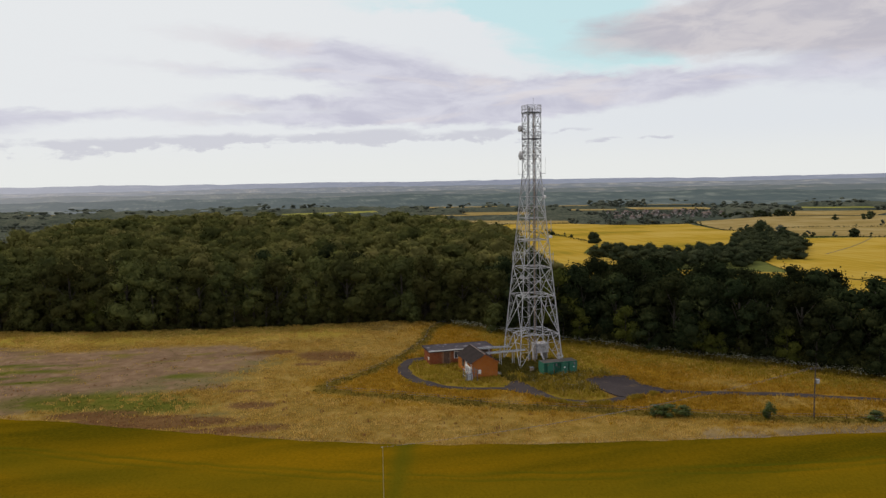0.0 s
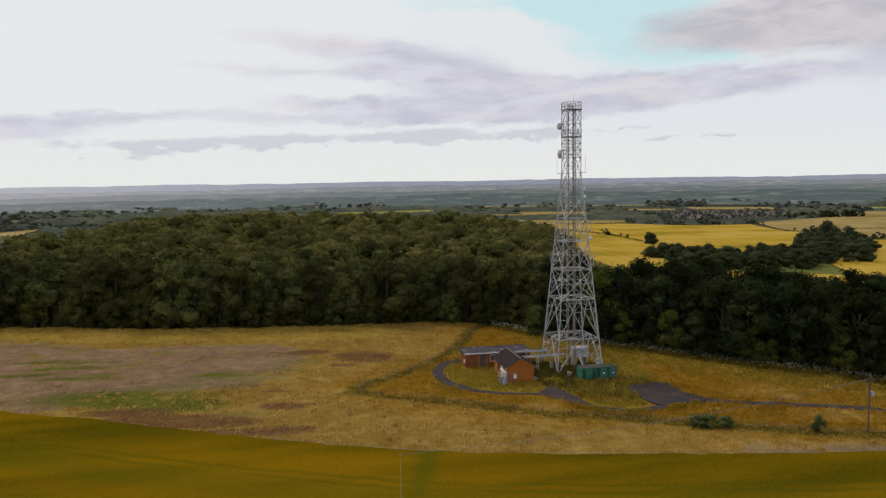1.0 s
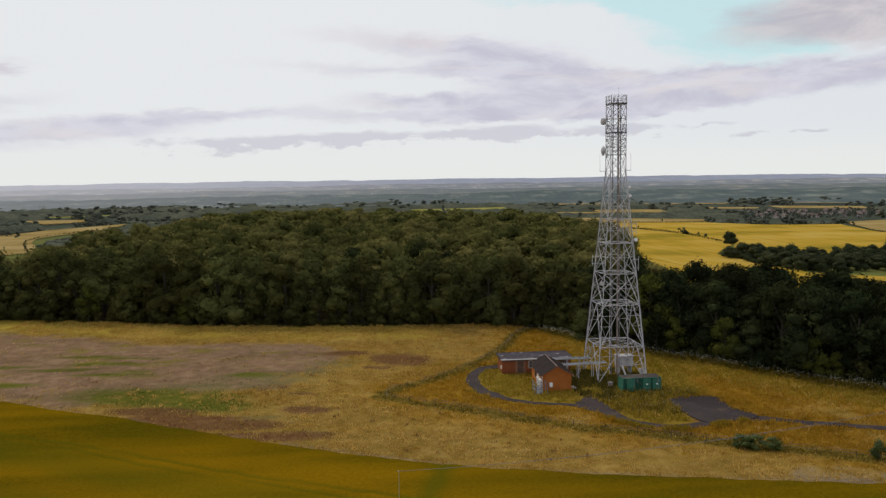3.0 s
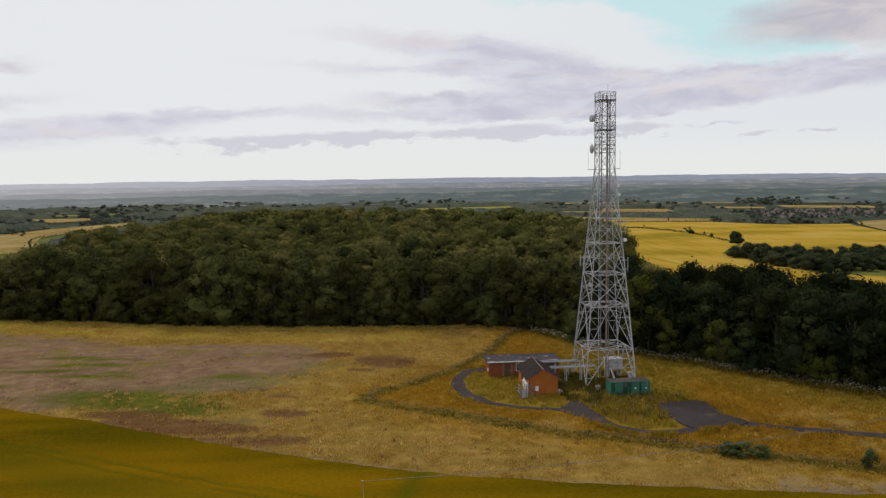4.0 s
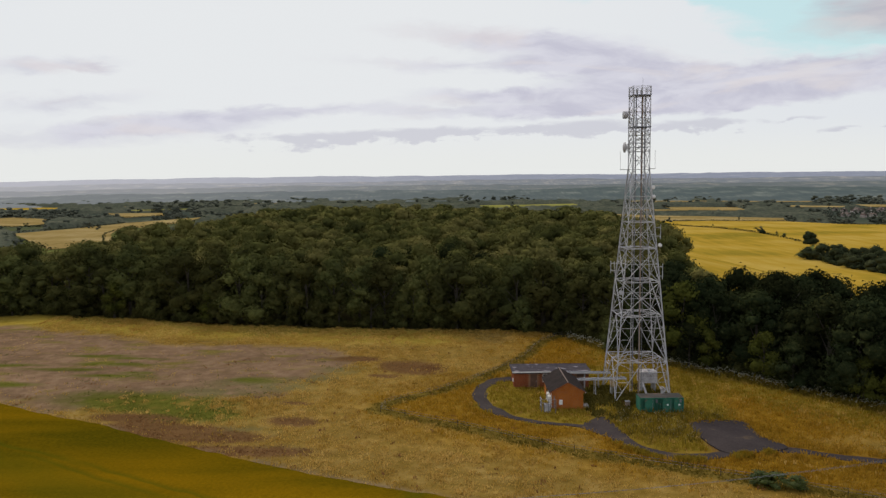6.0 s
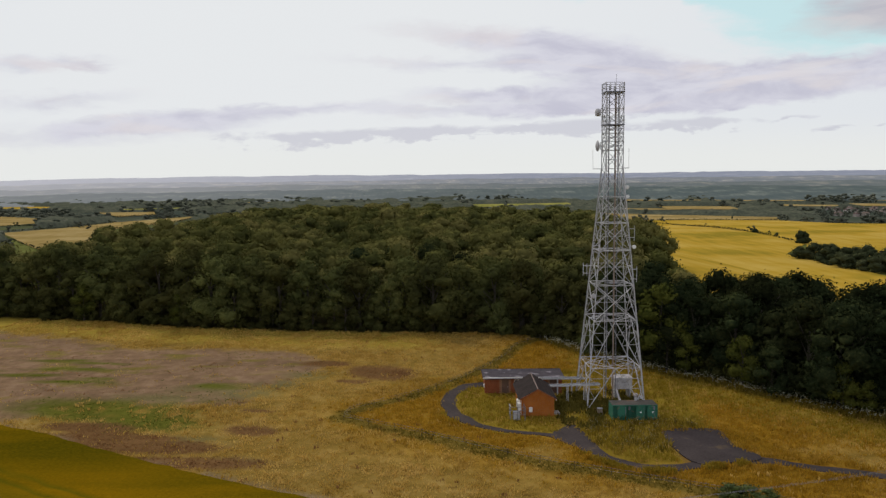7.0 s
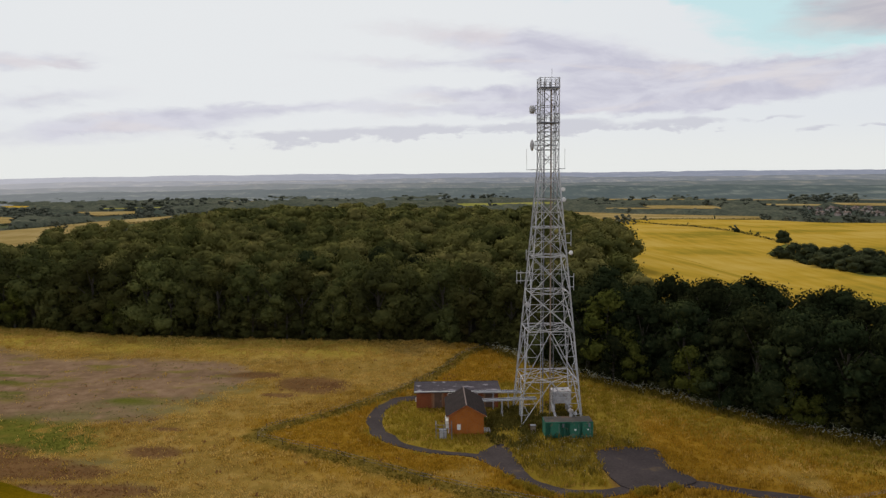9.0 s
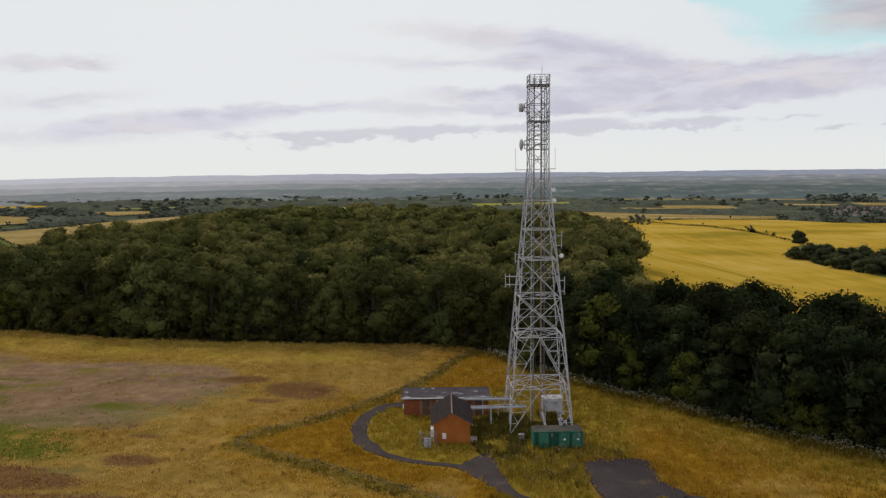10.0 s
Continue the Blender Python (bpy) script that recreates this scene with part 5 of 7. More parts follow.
def make_tower():
    tower = thing("lattice_tower", "tall galvanised steel lattice radio tower with dishes and antennas", "radio tower", place=pose(0.35, 0.6, 0))

    def member(name, a, b, w, mat=STEEL, label="", kind="angle"):
        bm = bmesh.new()
        if kind == "angle":
            angle_iron(bm, a, b, w)
        else:
            bar(bm, a, b, w, None, 8)
        return part(name, bm, mat, tower, label)

    levels = [0.0, 5.5, 11.9, 16.7, 21.4, 25.1, 28.7, 32.5, 35.0, 36.2, 37.3, 38.45, 40.5, 42.6]
    for k in range(4):
        foot = corner(k, 0)
        part("footing", boxed(foot.x - 0.36, foot.x + 0.36, foot.y - 0.36, foot.y + 0.36, -0.5, 0.10, 0.03), CONCRETE, tower, "square concrete footing")
        for z0, z1, w in ((0, 11.9, 0.145), (11.9, 21.4, 0.13), (21.4, 32.5, 0.115), (32.5, 43.9, 0.10)):
            member("leg", corner(k, z0), corner(k, z1), w)
    for z0, z1 in zip(levels, levels[1:]):
        thin = 0.080 if z0 < 20 else 0.068 if z0 < 32 else 0.055
        for k in range(4):
            a0, b0, a1, b1 = corner(k, z0), corner(k + 1, z0), corner(k, z1), corner(k + 1, z1)
            member("girt", a1, b1, thin * 1.15)
            if z0 < 10:
                # tall inverted V panels, each half stiffened by a fan of short ties
                top = (a1 + b1) / 2
                for s, e in ((a0, a1), (b0, b1)):
                    member("brace", s, top, thin * 1.25)
                    for f in (0.25, 0.5, 0.75):
                        member("tie", s.lerp(e, f), s.lerp(top, f), thin * 0.62)
                    for f, g in ((0.5, 0.25), (0.75, 0.5), (1.0, 0.75)):
                        member("tie", s.lerp(e, f), s.lerp(top, g), thin * 0.5)
            else:
                member("brace", a0, b1, thin * 1.1)
                member("brace", b0, a1, thin * 1.1)
                w0, w1 = (b0 - a0).length, (b1 - a1).length
                f = w0 / (w0 + w1)
                cross = a0.lerp(b1, f)
                if z0 < 38:
                    for s, e in ((a0, a1), (b0, b1)):
                        member("tie", s.lerp(e, f), cross, thin * 0.6)
                if z0 < 31:
                    for s, e in ((a0, a1), (b0, b1)):
                        member("tie", s.lerp(e, f), s.lerp(cross, 0.5), thin * 0.5)
                        member("tie", s.lerp(e, f), e.lerp(cross, 0.5), thin * 0.5)
        # plan bracing on the main rings
        if z1 < 33:
            mids = [(corner(k, z1) + corner(k + 1, z1)) / 2 for k in range(4)]
            for k in range(4):
                member("plan_brace", mids[k], mids[(k + 1) % 4], thin * 0.9)
            if z1 in (5.5, 11.9, 21.4):
                for k in range(4):
                    member("plan_brace", corner(k, z1), mids[(k + 1) % 4].lerp(corner(k + 1, z1), 0.0), thin * 0.7)
    # feeder trunking and the climbing ladder inside
    for x, mat, w, label in ((-0.85, STEEL, 0.09, "vertical cable ladder rail"), (-0.55, STEEL_DARK, 0.16, "dark vertical feeder duct"), (0.42, RUSTY, 0.18, "rust-stained vertical feeder duct")):
        member("riser", (x, -0.25, 0.2), (x * 0.92, -0.1, 42.6), w, mat, label, "round")
    ladder = part("ladder", bmesh.new(), STEEL_DARK, tower, "climbing ladder inside the tower")
    bm = bmesh.new()
    for dx in (-0.22, 0.22):
        bar(bm, (0.75 + dx, 0.5, 0.2), (0.6 + dx, 0.4, 43.0), 0.07)
    for i in range(105):
        z = 0.5 + i * 0.4
        x = 0.75 - 0.15 * z / 43
        bar(bm, (x - 0.22, 0.49, z), (x + 0.22, 0.49, z), 0.04)
    bm.to_mesh(ladder.data)
    bm.free()
    # cable tray between the risers
    rung = bpy.data.meshes.new("tray_rung")
    bm = barred((-0.165, 0, 0), (0.165, 0, 0), 0.05)
    bm.to_mesh(rung)
    bm.free()
    rung.materials.append(STEEL)
    for i in range(60):
        o = new("tray_rung", rung)
        o.parent = tower
        o.matrix_basis = pose(-0.695 + 0.04 * i / 60, -0.22, 0.8 + i * 0.7)

    def platform(z, rail, extra=0.05):
        deck = bmesh.new()
        a = leg_reach(z) + extra
        rot = Matrix.Rotation(TURN, 4, "Z")
        for i in range(11):
            u = -a + 2 * a * (i + 0.5) / 11
            bmesh.ops.create_cube(deck, size=1.0, matrix=rot @ Matrix.Translation((u, 0, z)) @ Matrix.Diagonal((2 * a / 11 * 0.72, 2 * a, 0.05, 1)))
        for s in (-1, 1):
            bmesh.ops.create_cube(deck, size=1.0, matrix=rot @ Matrix.Translation((0, s * a, z - 0.05)) @ Matrix.Diagonal((2 * a + 0.1, 0.08, 0.14, 1)))
            bmesh.ops.create_cube(deck, size=1.0, matrix=rot @ Matrix.Translation((s * a, 0, z - 0.05)) @ Matrix.Diagonal((0.08, 2 * a - 0.1, 0.14, 1)))
        p = part("platform", deck, STEEL_DARK, tower, "slatted steel platform")
        for side in range(4):
            bm = bmesh.new()
            turn = Matrix.Rotation(TURN + side * math.pi / 2, 4, "Z")
            for h in (rail * 0.5, rail):
                bar(bm, turn @ Vector((-a, -a, z + h)), turn @ Vector((a, -a, z + h)), 0.06)
            for i in range(5):
                u = -a + 2 * a * i / 4
                bar(bm, turn @ Vector((u, -a, z)), turn @ Vector((u, -a, z + rail)), 0.05)
            part("guard_rail", bm, STEEL, p)

    platform(42.85, 1.15)
    platform(38.45, 1.1)
    # rest landings
    for z in (35.6, 25.1, 16.7):
        part("landing", boxed(-0.2, 1.1, -0.2, 0.9, z - 0.04, z + 0.02), STEEL_DARK, tower)
    member("finial", (0.5, 0.4, 42.7), (0.5, 0.4, 45.3), 0.05, STEEL, "thin lightning rod", "round")
    for x, y in ((-0.55, -0.5), (0.3, 0.4)):
        member("panel_mast", (x, y, 42.7), (x, y, 44.1), 0.06, STEEL, "", "round")
        part("sector_antenna", boxed(x - 0.16, x + 0.16, y - 0.14, y - 0.04, 43.0, 43.65, 0.03), DISH, tower, "pale grey panel antenna")

    def dish(z, reach, size, shroud, aim):
        """A microwave dish on a bracket off the west face: back shell, rim, shroud or radome."""
        c = Vector((-leg_reach(z) - reach, -0.25, z))
        mount = part("dish_mount", bmesh.new(), STEEL, tower, "steel pipe bracket")
        bm = bmesh.new()
        px = -leg_reach(z) - 0.25
        bar(bm, (px, -0.25, z - 1.0), (px, -0.25, z + 1.0), 0.11, None, 8)
        for dz in (-0.7, 0.0, 0.7):
            bar(bm, (px, -0.25, z + dz), (-leg_reach(z) + 0.1, -0.25, z + dz), 0.08)
        for dz in (-0.5, 0.5):
            bar(bm, (px - 0.26, -0.25, z + dz), (px, -0.25, z + dz), 0.09)
        bar(bm, (px - 0.26, -0.25, z - 0.5), (px - 0.26, -0.25, z + 0.5), 0.09)
        bar(bm, (px, -0.25, z), c, 0.12, None, 8)
        bm.to_mesh(mount.data)
        bm.free()
        m = Matrix.Translation(c) @ Matrix.Rotation(radians(aim), 4, "Z") @ Matrix.Rotation(radians(90), 4, "Y")
        bm = bmesh.new()
        seg, rings = 24, []
        prof = [(0.0, 0.30), (0.35, 0.26), (0.7, 0.14), (0.95, 0.0), (1.0, -0.02)]
        prof += [(1.0, -shroud), (0.96, -shroud - 0.02), (0.6, -shroud - 0.10), (0.0, -shroud - 0.16)] if shroud > 0.1 else [(1.0, -0.10), (0.75, -0.26), (0.4, -0.36), (0.0, -0.42)]
        for rr, h in prof:
            if rr == 0:
                rings.append([bm.verts.new(m @ Vector((0, 0, h * size)))])
            else:
                rings.append([bm.verts.new(m @ Vector((rr * size * math.cos(6.2832 * i / seg), rr * size * math.sin(6.2832 * i / seg), h * size))) for i in range(seg)])
        for p, q in zip(rings, rings[1:]):
            for i in range(seg):
                j = (i + 1) % seg
                if len(p) == 1:
                    bm.faces.new((p[0], q[i], q[j]))
                elif len(q) == 1:
                    bm.faces.new((p[i], q[0], p[j]))
                else:
                    bm.faces.new((p[i], q[i], q[j], p[j]))
        bmesh.ops.recalc_face_normals(bm, faces=bm.faces)
        part("dish", bm, DISH, tower, "grey drum-shaped microwave dish" if shroud > 0.1 else "grey round microwave dish with a domed cover")

    dish(40.1, 0.72, 0.52, 0.80, 8)
    dish(35.6, 0.85, 0.74, 0.0, 4)
    # whip aerials on outriggers at the knee
    for s, z in ((-1, 32.5), (1, 32.6)):
        x0 = s * leg_reach(z)
        member("outrigger", (x0, -1.2, z), (x0 + s * (1.75 if s < 0 else 0.8), -1.3, z), 0.09, STEEL, "", "round")
        member("whip_aerial", (x0 + s * (1.7 if s < 0 else 0.75), -1.3, z), (x0 + s * (1.75 if s < 0 else 0.75), -1.3, z + 2.6), 0.05, WHITE, "slim upright whip aerial", "round")
    # side brackets, small drums and frames
    for x, y, z in ((2.72, -1.5, 21.9), (1.75, -1.0, 30.0), (1.85, -1.0, 28.7), (-2.75, -2.2, 15.3)):
        s = 1 if x > 0 else -1
        bm = bmesh.new()
        bar(bm, (s * leg_reach(z), y, z), (x, y, z), 0.07)
        part("small_bracket", bm, STEEL, tower)
        bm = bmesh.new()
        bmesh.ops.create_cone(bm, cap_ends=True, segments=16, radius1=0.36 if s < 0 else 0.30, radius2=0.30 if s < 0 else 0.24, depth=0.26, matrix=Matrix.Translation((x + s * 0.05, y - 0.12, z)) @ Matrix.Rotation(radians(80), 4, "X"))
        bmesh.ops.bevel(bm, geom=[e for e in bm.edges if len(e.link_faces) == 2 and e.calc_face_angle(0) > 1], offset=0.04, segments=2, affect="EDGES")
        part("small_dish", bm, WHITE if s > 0 else DISH, tower, "small white round link dish" if s > 0 else "small grey round link drum")
    for x, z, h in ((-4.2, 18.9, 1.7), (3.1, 18.2, 2.2), (2.7, 23.8, 2.0), (-3.0, 21.7, 1.4)):
        s = 1 if x > 0 else -1
        bm = bmesh.new()
        bar(bm, (x, -1.9, z - h / 2), (x, -1.9, z + h / 2), 0.10, None, 8)
        for dz in (-h * 0.3, h * 0.3):
            bar(bm, (x, -1.9, z + dz), (s * (leg_reach(z) - 0.15), -1.9, z + dz), 0.09)
        if x < -4:
            bar(bm, (x + 0.5, -1.9, z - h / 2), (x + 0.5, -1.9, z + h / 2), 0.08, None, 8)
        part("antenna_frame", bm, STEEL, tower, "empty antenna mounting frame")
    return tower


make_tower()


# ---------------------------------------------------------------- brickwork
_brick_meshes = {}


def brick_mesh(lx, ly, lz, mat):
    key = (round(lx, 3), round(ly, 3), round(lz, 3), mat.name)
    if key not in _brick_meshes:
        bm = boxed(-lx / 2, lx / 2, -ly / 2, ly / 2, -lz / 2, lz / 2)
        me = bpy.data.meshes.new("brick")
        bm.to_mesh(me)
        bm.free()
        me.materials.append(mat)
        _brick_meshes[key] = me
    return _brick_meshes[key]


def joined_courses(name, parent, a, b, z0, z1, mat, holes=(), gable=None, bl=0.45, bh=0.15, depth=0.02):
    """Brick faces standing proud of the mortar along a wall from a to b, joined in one part. holes: spans (u0, u1, z0, z1)."""
    a, b = Vector((*a, 0)), Vector((*b, 0))
    d = (b - a).normalized()
    n = Vector((d.y, -d.x, 0))
    length = (b - a).length
    V, F = [], []
    row, z = 0, z0
    while z + bh <= z1 + 1e-6:
        u = -(bl / 2 if row % 2 else 0)
        lim0, lim1 = 0.0, length
        if gable:
            e, peak = gable
            if z + bh > e:
                cut = (z + bh - e) / (peak - e) * length / 2
                lim0, lim1 = cut, length - cut
        while u < length:
            s, t = max(u, lim0) + 0.008, min(u + bl, lim1) - 0.008
            if t - s > 0.05 and not any(s < h1 and t > h0 and z < hz1 and z + bh > hz0 for h0, h1, hz0, hz1 in holes):
                k = len(V)
                out = depth + random.uniform(-0.004, 0.004)
                for q, o in ((s, 0), (t, 0), (t, out), (s, out)):
                    for zz in (z + 0.008, z + bh - 0.008):
                        p = a + d * q + n * o
                        V.append((p.x, p.y, zz))
                F += [(k + 7, k + 6, k + 4, k + 5), (k + 1, k + 7, k + 5, k + 3), (k + 2, k + 4, k + 6, k + 0), (k + 3, k + 5, k + 4, k + 2), (k + 7, k + 1, k + 0, k + 6)]
            u += bl
        z += bh
        row += 1
    ob = part(name, build_mesh(name, V, F, mat), None, parent)
    return tagged(ob, kind="stuff")


def window_part(parent, x0, x1, y, z0, z1, out=-1):
    """A framed window in a wall that faces along y."""
    bm = bmesh.new()
    w = 0.07
    for bx in ((x0, x1, z0, z0 + w), (x0, x1, z1 - w, z1), (x0, x0 + w, z0 + w, z1 - w), (x1 - w, x1, z0 + w, z1 - w), ((x0 + x1) / 2 - w / 2, (x0 + x1) / 2 + w / 2, z0 + w, z1 - w)):
        box(bm, bx[0], bx[1], y - 0.05, y + 0.05, bx[2], bx[3])
    win = part("window", bm, WHITE, parent, "white framed window")
    part("pane", boxed(x0 + w, x1 - w, y - 0.015, y + 0.015, z0 + w, z1 - w), GLASS, win, "dark glass")
    return win


def make_flat_building():
    b = thing("equipment_building", "low red brick equipment building with a felted flat roof", "building")
    x0, x1, y0, y1, h = -16.9, -5.7, 4.5, 8.6, 2.25
    bm = bmesh.new()
    box(bm, x0, x1, y0, y0 + 0.25, -0.3, h)
    box(bm, x0, x1, y1 - 0.25, y1, -0.3, h)
    box(bm, x0, x0 + 0.25, y0 + 0.25, y1 - 0.25, -0.3, h)
    box(bm, x1 - 0.25, x1, y0 + 0.25, y1 - 0.25, -0.3, h)
    part("wall", bm, MORTAR, b)
    holes = [(2.4, 3.5, 0, 2.15), (4.3, 5.5, 0.9, 2.1), (9.4, 10.5, 0, 2.2)]
    joined_courses("brickwork", b, (x0, y0), (x1, y0), 0.0, h, BRICK_DARK, holes)
    joined_courses("brickwork", b, (x0, y1), (x0, y0), 0.0, h, BRICK_DARK)
    joined_courses("brickwork", b, (x1, y0), (x1, y1), 0.0, h, BRICK_DARK)
    # roof slab with felt, pale fascia and drip edge
    bm = bmesh.new()
    nx, ny = 24, 10
    grid = [[bm.verts.new((x0 - 0.3 + (x1 - x0 + 0.6) * i / nx, y0 - 0.4 + (y1 - y0 + 0.8) * j / ny, h + 0.27 + 0.03 * math.sin(i * 1.3) * math.cos(j * 0.9) * (0 < i < nx and 0 < j < ny))) for j in range(ny + 1)] for i in range(nx + 1)]
    for i in range(nx):
        for j in range(ny):
            bm.faces.new((grid[i][j], grid[i + 1][j], grid[i + 1][j + 1], grid[i][j + 1]))
    box(bm, x0 - 0.3, x1 + 0.3, y0 - 0.4, y1 + 0.4, h, h + 0.22)
    roof = part("roof", bm, FELT, b, "grey felt flat roof with pale patches")
    for n, bx in enumerate(((x0 - 0.34, x1 + 0.34, y0 - 0.45, y0 - 0.4), (x0 - 0.34, x1 + 0.34, y1 + 0.4, y1 + 0.45), (x0 - 0.35, x0 - 0.3, y0 - 0.4, y1 + 0.4), (x1 + 0.3, x1 + 0.35, y0 - 0.4, y1 + 0.4))):
        part("fascia", boxed(*bx, h + 0.14, h + 0.30, 0.01), WHITE if n == 0 else FELT, roof, "white fascia board" if n == 0 else "dark grey edge trim")
    # door, louvre and window
    door = part("door", boxed(x0 + 2.45, x0 + 3.45, y0 - 0.03, y0 + 0.04, 0.05, 2.1, 0.01), DOOR_BROWN, b, "dull brown painted door")
    part("handle", boxed(x0 + 3.25, x0 + 3.38, y0 - 0.09, y0 - 0.03, 1.0, 1.06, 0.01), STEEL, door)
    window_part(b, x0 + 4.3, x0 + 5.5, y0 - 0.01, 0.9, 2.1)
    part("door", boxed(x0 + 9.45, x0 + 10.45, y0 - 0.03, y0 + 0.04, 0.05, 2.15, 0.01), DOOR_BROWN, b, "dull brown painted door")
    part("downpipe", barred((x0 + 5.9, y0 - 0.09, 0.0), (x0 + 5.9, y0 - 0.09, h), 0.09, None, 8), WHITE, b, "white plastic downpipe")
    part("wall_box", boxed(x0 - 0.18, x0 - 0.005, y0 + 0.5, y0 + 0.9, 0.8, 1.3, 0.02), WHITE, b, "small white meter box")


make_flat_building()


RIDGE = make_mat("pale_ridge_tile", [(0.14, 0.10, 0.09), (0.24, 0.19, 0.17)], 2.0, rough=0.9)


def make_hut():
    b = thing("brick_hut", "small orange red brick hut with a dark tiled gable roof", "building")
    x0, x1, y0, y1, e, peak = -12.75, -8.5, -6.5, 1.3, 2.55, 3.75
    xm = (x0 + x1) / 2
    bm = bmesh.new()
    for ya, yb in ((y0, y0 + 0.22), (y1 - 0.22, y1)):
        pts = [(x0, -0.3), (x1, -0.3), (x1, e), (xm, peak - 0.06), (x0, e)]
        f = [bm.verts.new((x, ya, z)) for x, z in pts]
        g = [bm.verts.new((x, yb, z)) for x, z in pts]
        bm.faces.new(f)
        bm.faces.new(g[::-1])
        for i in range(5):
            j = (i + 1) % 5
            bm.faces.new((f[i], g[i], g[j], f[j]))
    box(bm, x0, x0 + 0.22, y0 + 0.22, y1 - 0.22, -0.3, e)
    box(bm, x1 - 0.22, x1, y0 + 0.22, y1 - 0.22, -0.3, e)
    bmesh.ops.recalc_face_normals(bm, faces=bm.faces)
    part("wall", bm, MORTAR, b)
    joined_courses("brickwork", b, (x0, y0), (x1, y0), 0.0, peak - 0.1, BRICK, gable=(e, peak - 0.05))
    joined_courses("brickwork", b, (x0, y1), (x0, y0), 0.0, e, BRICK, [(4.0, 4.9, 0, 2.1), (2.2, 3.2, 0.9, 2.0)])
    joined_courses("brickwork", b, (x1, y0), (x1, y1), 0.0, e, BRICK, [(4.0, 5.0, 0, 2.1)])
    # tiled slopes: rows of tiles over a deck
    tile = brick_mesh(0.42, 0.60, 0.03, SLATE)
    slope = math.atan2(peak - e, (x1 - x0) / 2)
    run = math.hypot(peak - e, (x1 - x0) / 2) + 0.30
    for s in (-1, 1):
        deck = bmesh.new()
        m = Matrix.Translation((xm, (y0 + y1) / 2, peak)) @ Matrix.Rotation(s * slope, 4, "Y")
        bmesh.ops.create_cube(deck, size=1.0, matrix=m @ Matrix.Translation((s * run / 2, 0, 0.02)) @ Matrix.Diagonal((run, y1 - y0 + 0.36, 0.07, 1)))
        roof = part("roof_slope", deck, SLATE, b, "dark brown tiled roof slope")
        rows, cols = 6, 19
        for i in range(rows):
            for j in range(cols):
                t = new("roof_tile", tile)
                t.parent = roof
                t.matrix_basis = m @ Matrix.Translation((s * (0.24 + i * (run - 0.30) / (rows - 1) * 1.0), -(y1 - y0) / 2 + (j + 0.5) * (y1 - y0 + 0.3) / cols - 0.15, 0.075)) @ Matrix.Rotation(radians(s * 3), 4, "Y") @ Matrix.Diagonal((1.0, 0.70, 1, 1))
        part("barge_board", barred(m @ Vector((0, -(y1 - y0) / 2 - 0.20, 0.0)), m @ Vector((s * run, -(y1 - y0) / 2 - 0.20, 0.0)), 0.045, 0.14), BRICK_DARK, roof)
        part("gutter", barred(m @ Vector((s * (run + 0.03), -(y1 - y0) / 2 - 0.2, -0.03)), m @ Vector((s * (run + 0.03), (y1 - y0) / 2 + 0.2, -0.03)), 0.12, 0.10), WHITE, roof, "pale eaves gutter")
    bm = bmesh.new()
    for k in range(18):
        ya = y0 - 0.18 + k * (y1 - y0 + 0.36) / 18
        bar(bm, (xm, ya, peak + 0.08), (xm, ya + (y1 - y0 + 0.36) / 18 - 0.02, peak + 0.09), 0.15, 0.15, 8)
    part("ridge_tiles", bm, RIDGE, b, "pale ridge tiles")
    # doors and window on the west side
    for u0, label in ((3.95, "white panelled steel door"),):
        yy = y1 - u0
        door = part("door", boxed(x0 - 0.03, x0 + 0.05, yy - 0.95, yy - 0.05, 0.03, 2.05, 0.01), WHITE, b, label)
        part("handle", boxed(x0 - 0.09, x0 - 0.03, yy - 0.88, yy - 0.74, 1.0, 1.06, 0.01), STEEL, door)
    part("window", boxed(x0 - 0.02, x0 + 0.05, y1 - 3.2, y1 - 2.2, 0.9, 2.0, 0.01), GLASS, b, "dark side window")
    part("door", boxed(x1 - 0.05, x1 + 0.03, y0 + 4.05, y0 + 4.95, 0.03, 2.05, 0.01), STEEL_DARK, b)
    part("meter_box", boxed(x0 + 0.95, x0 + 1.4, y0 - 0.22, y0 - 0.025, 0.75, 1.40, 0.02), WHITE, b, "white meter box on the gable wall")
    part("downpipe", barred((x0 - 0.07, y0 + 0.15, 0), (x0 - 0.07, y0 + 0.15, e), 0.08, None, 8), WHITE, b, "white downpipe")
    for y in (y0 + 0.35, y0 + 1.75):
        unit = part("air_conditioner", boxed(x0 - 0.42, x0 - 0.06, y, y + 0.95, 0.75, 1.75, 0.03), WHITE, b, "white air conditioning unit on the side wall")
        part("fan_grille", boxed(x0 - 0.45, x0 - 0.42, y + 0.12, y + 0.83, 0.9, 1.6, 0.01), DISH, unit)
        part("bracket", boxed(x0 - 0.40, x0 - 0.03, y + 0.1, y + 0.16, 0.68, 0.75), STEEL_DARK, unit)
    part("step", boxed(x1 + 0.03, x1 + 0.9, y0 + 0.6, y0 + 1.8, -0.1, 0.35, 0.02), CONCRETE, b, "concrete plinth")


make_hut()


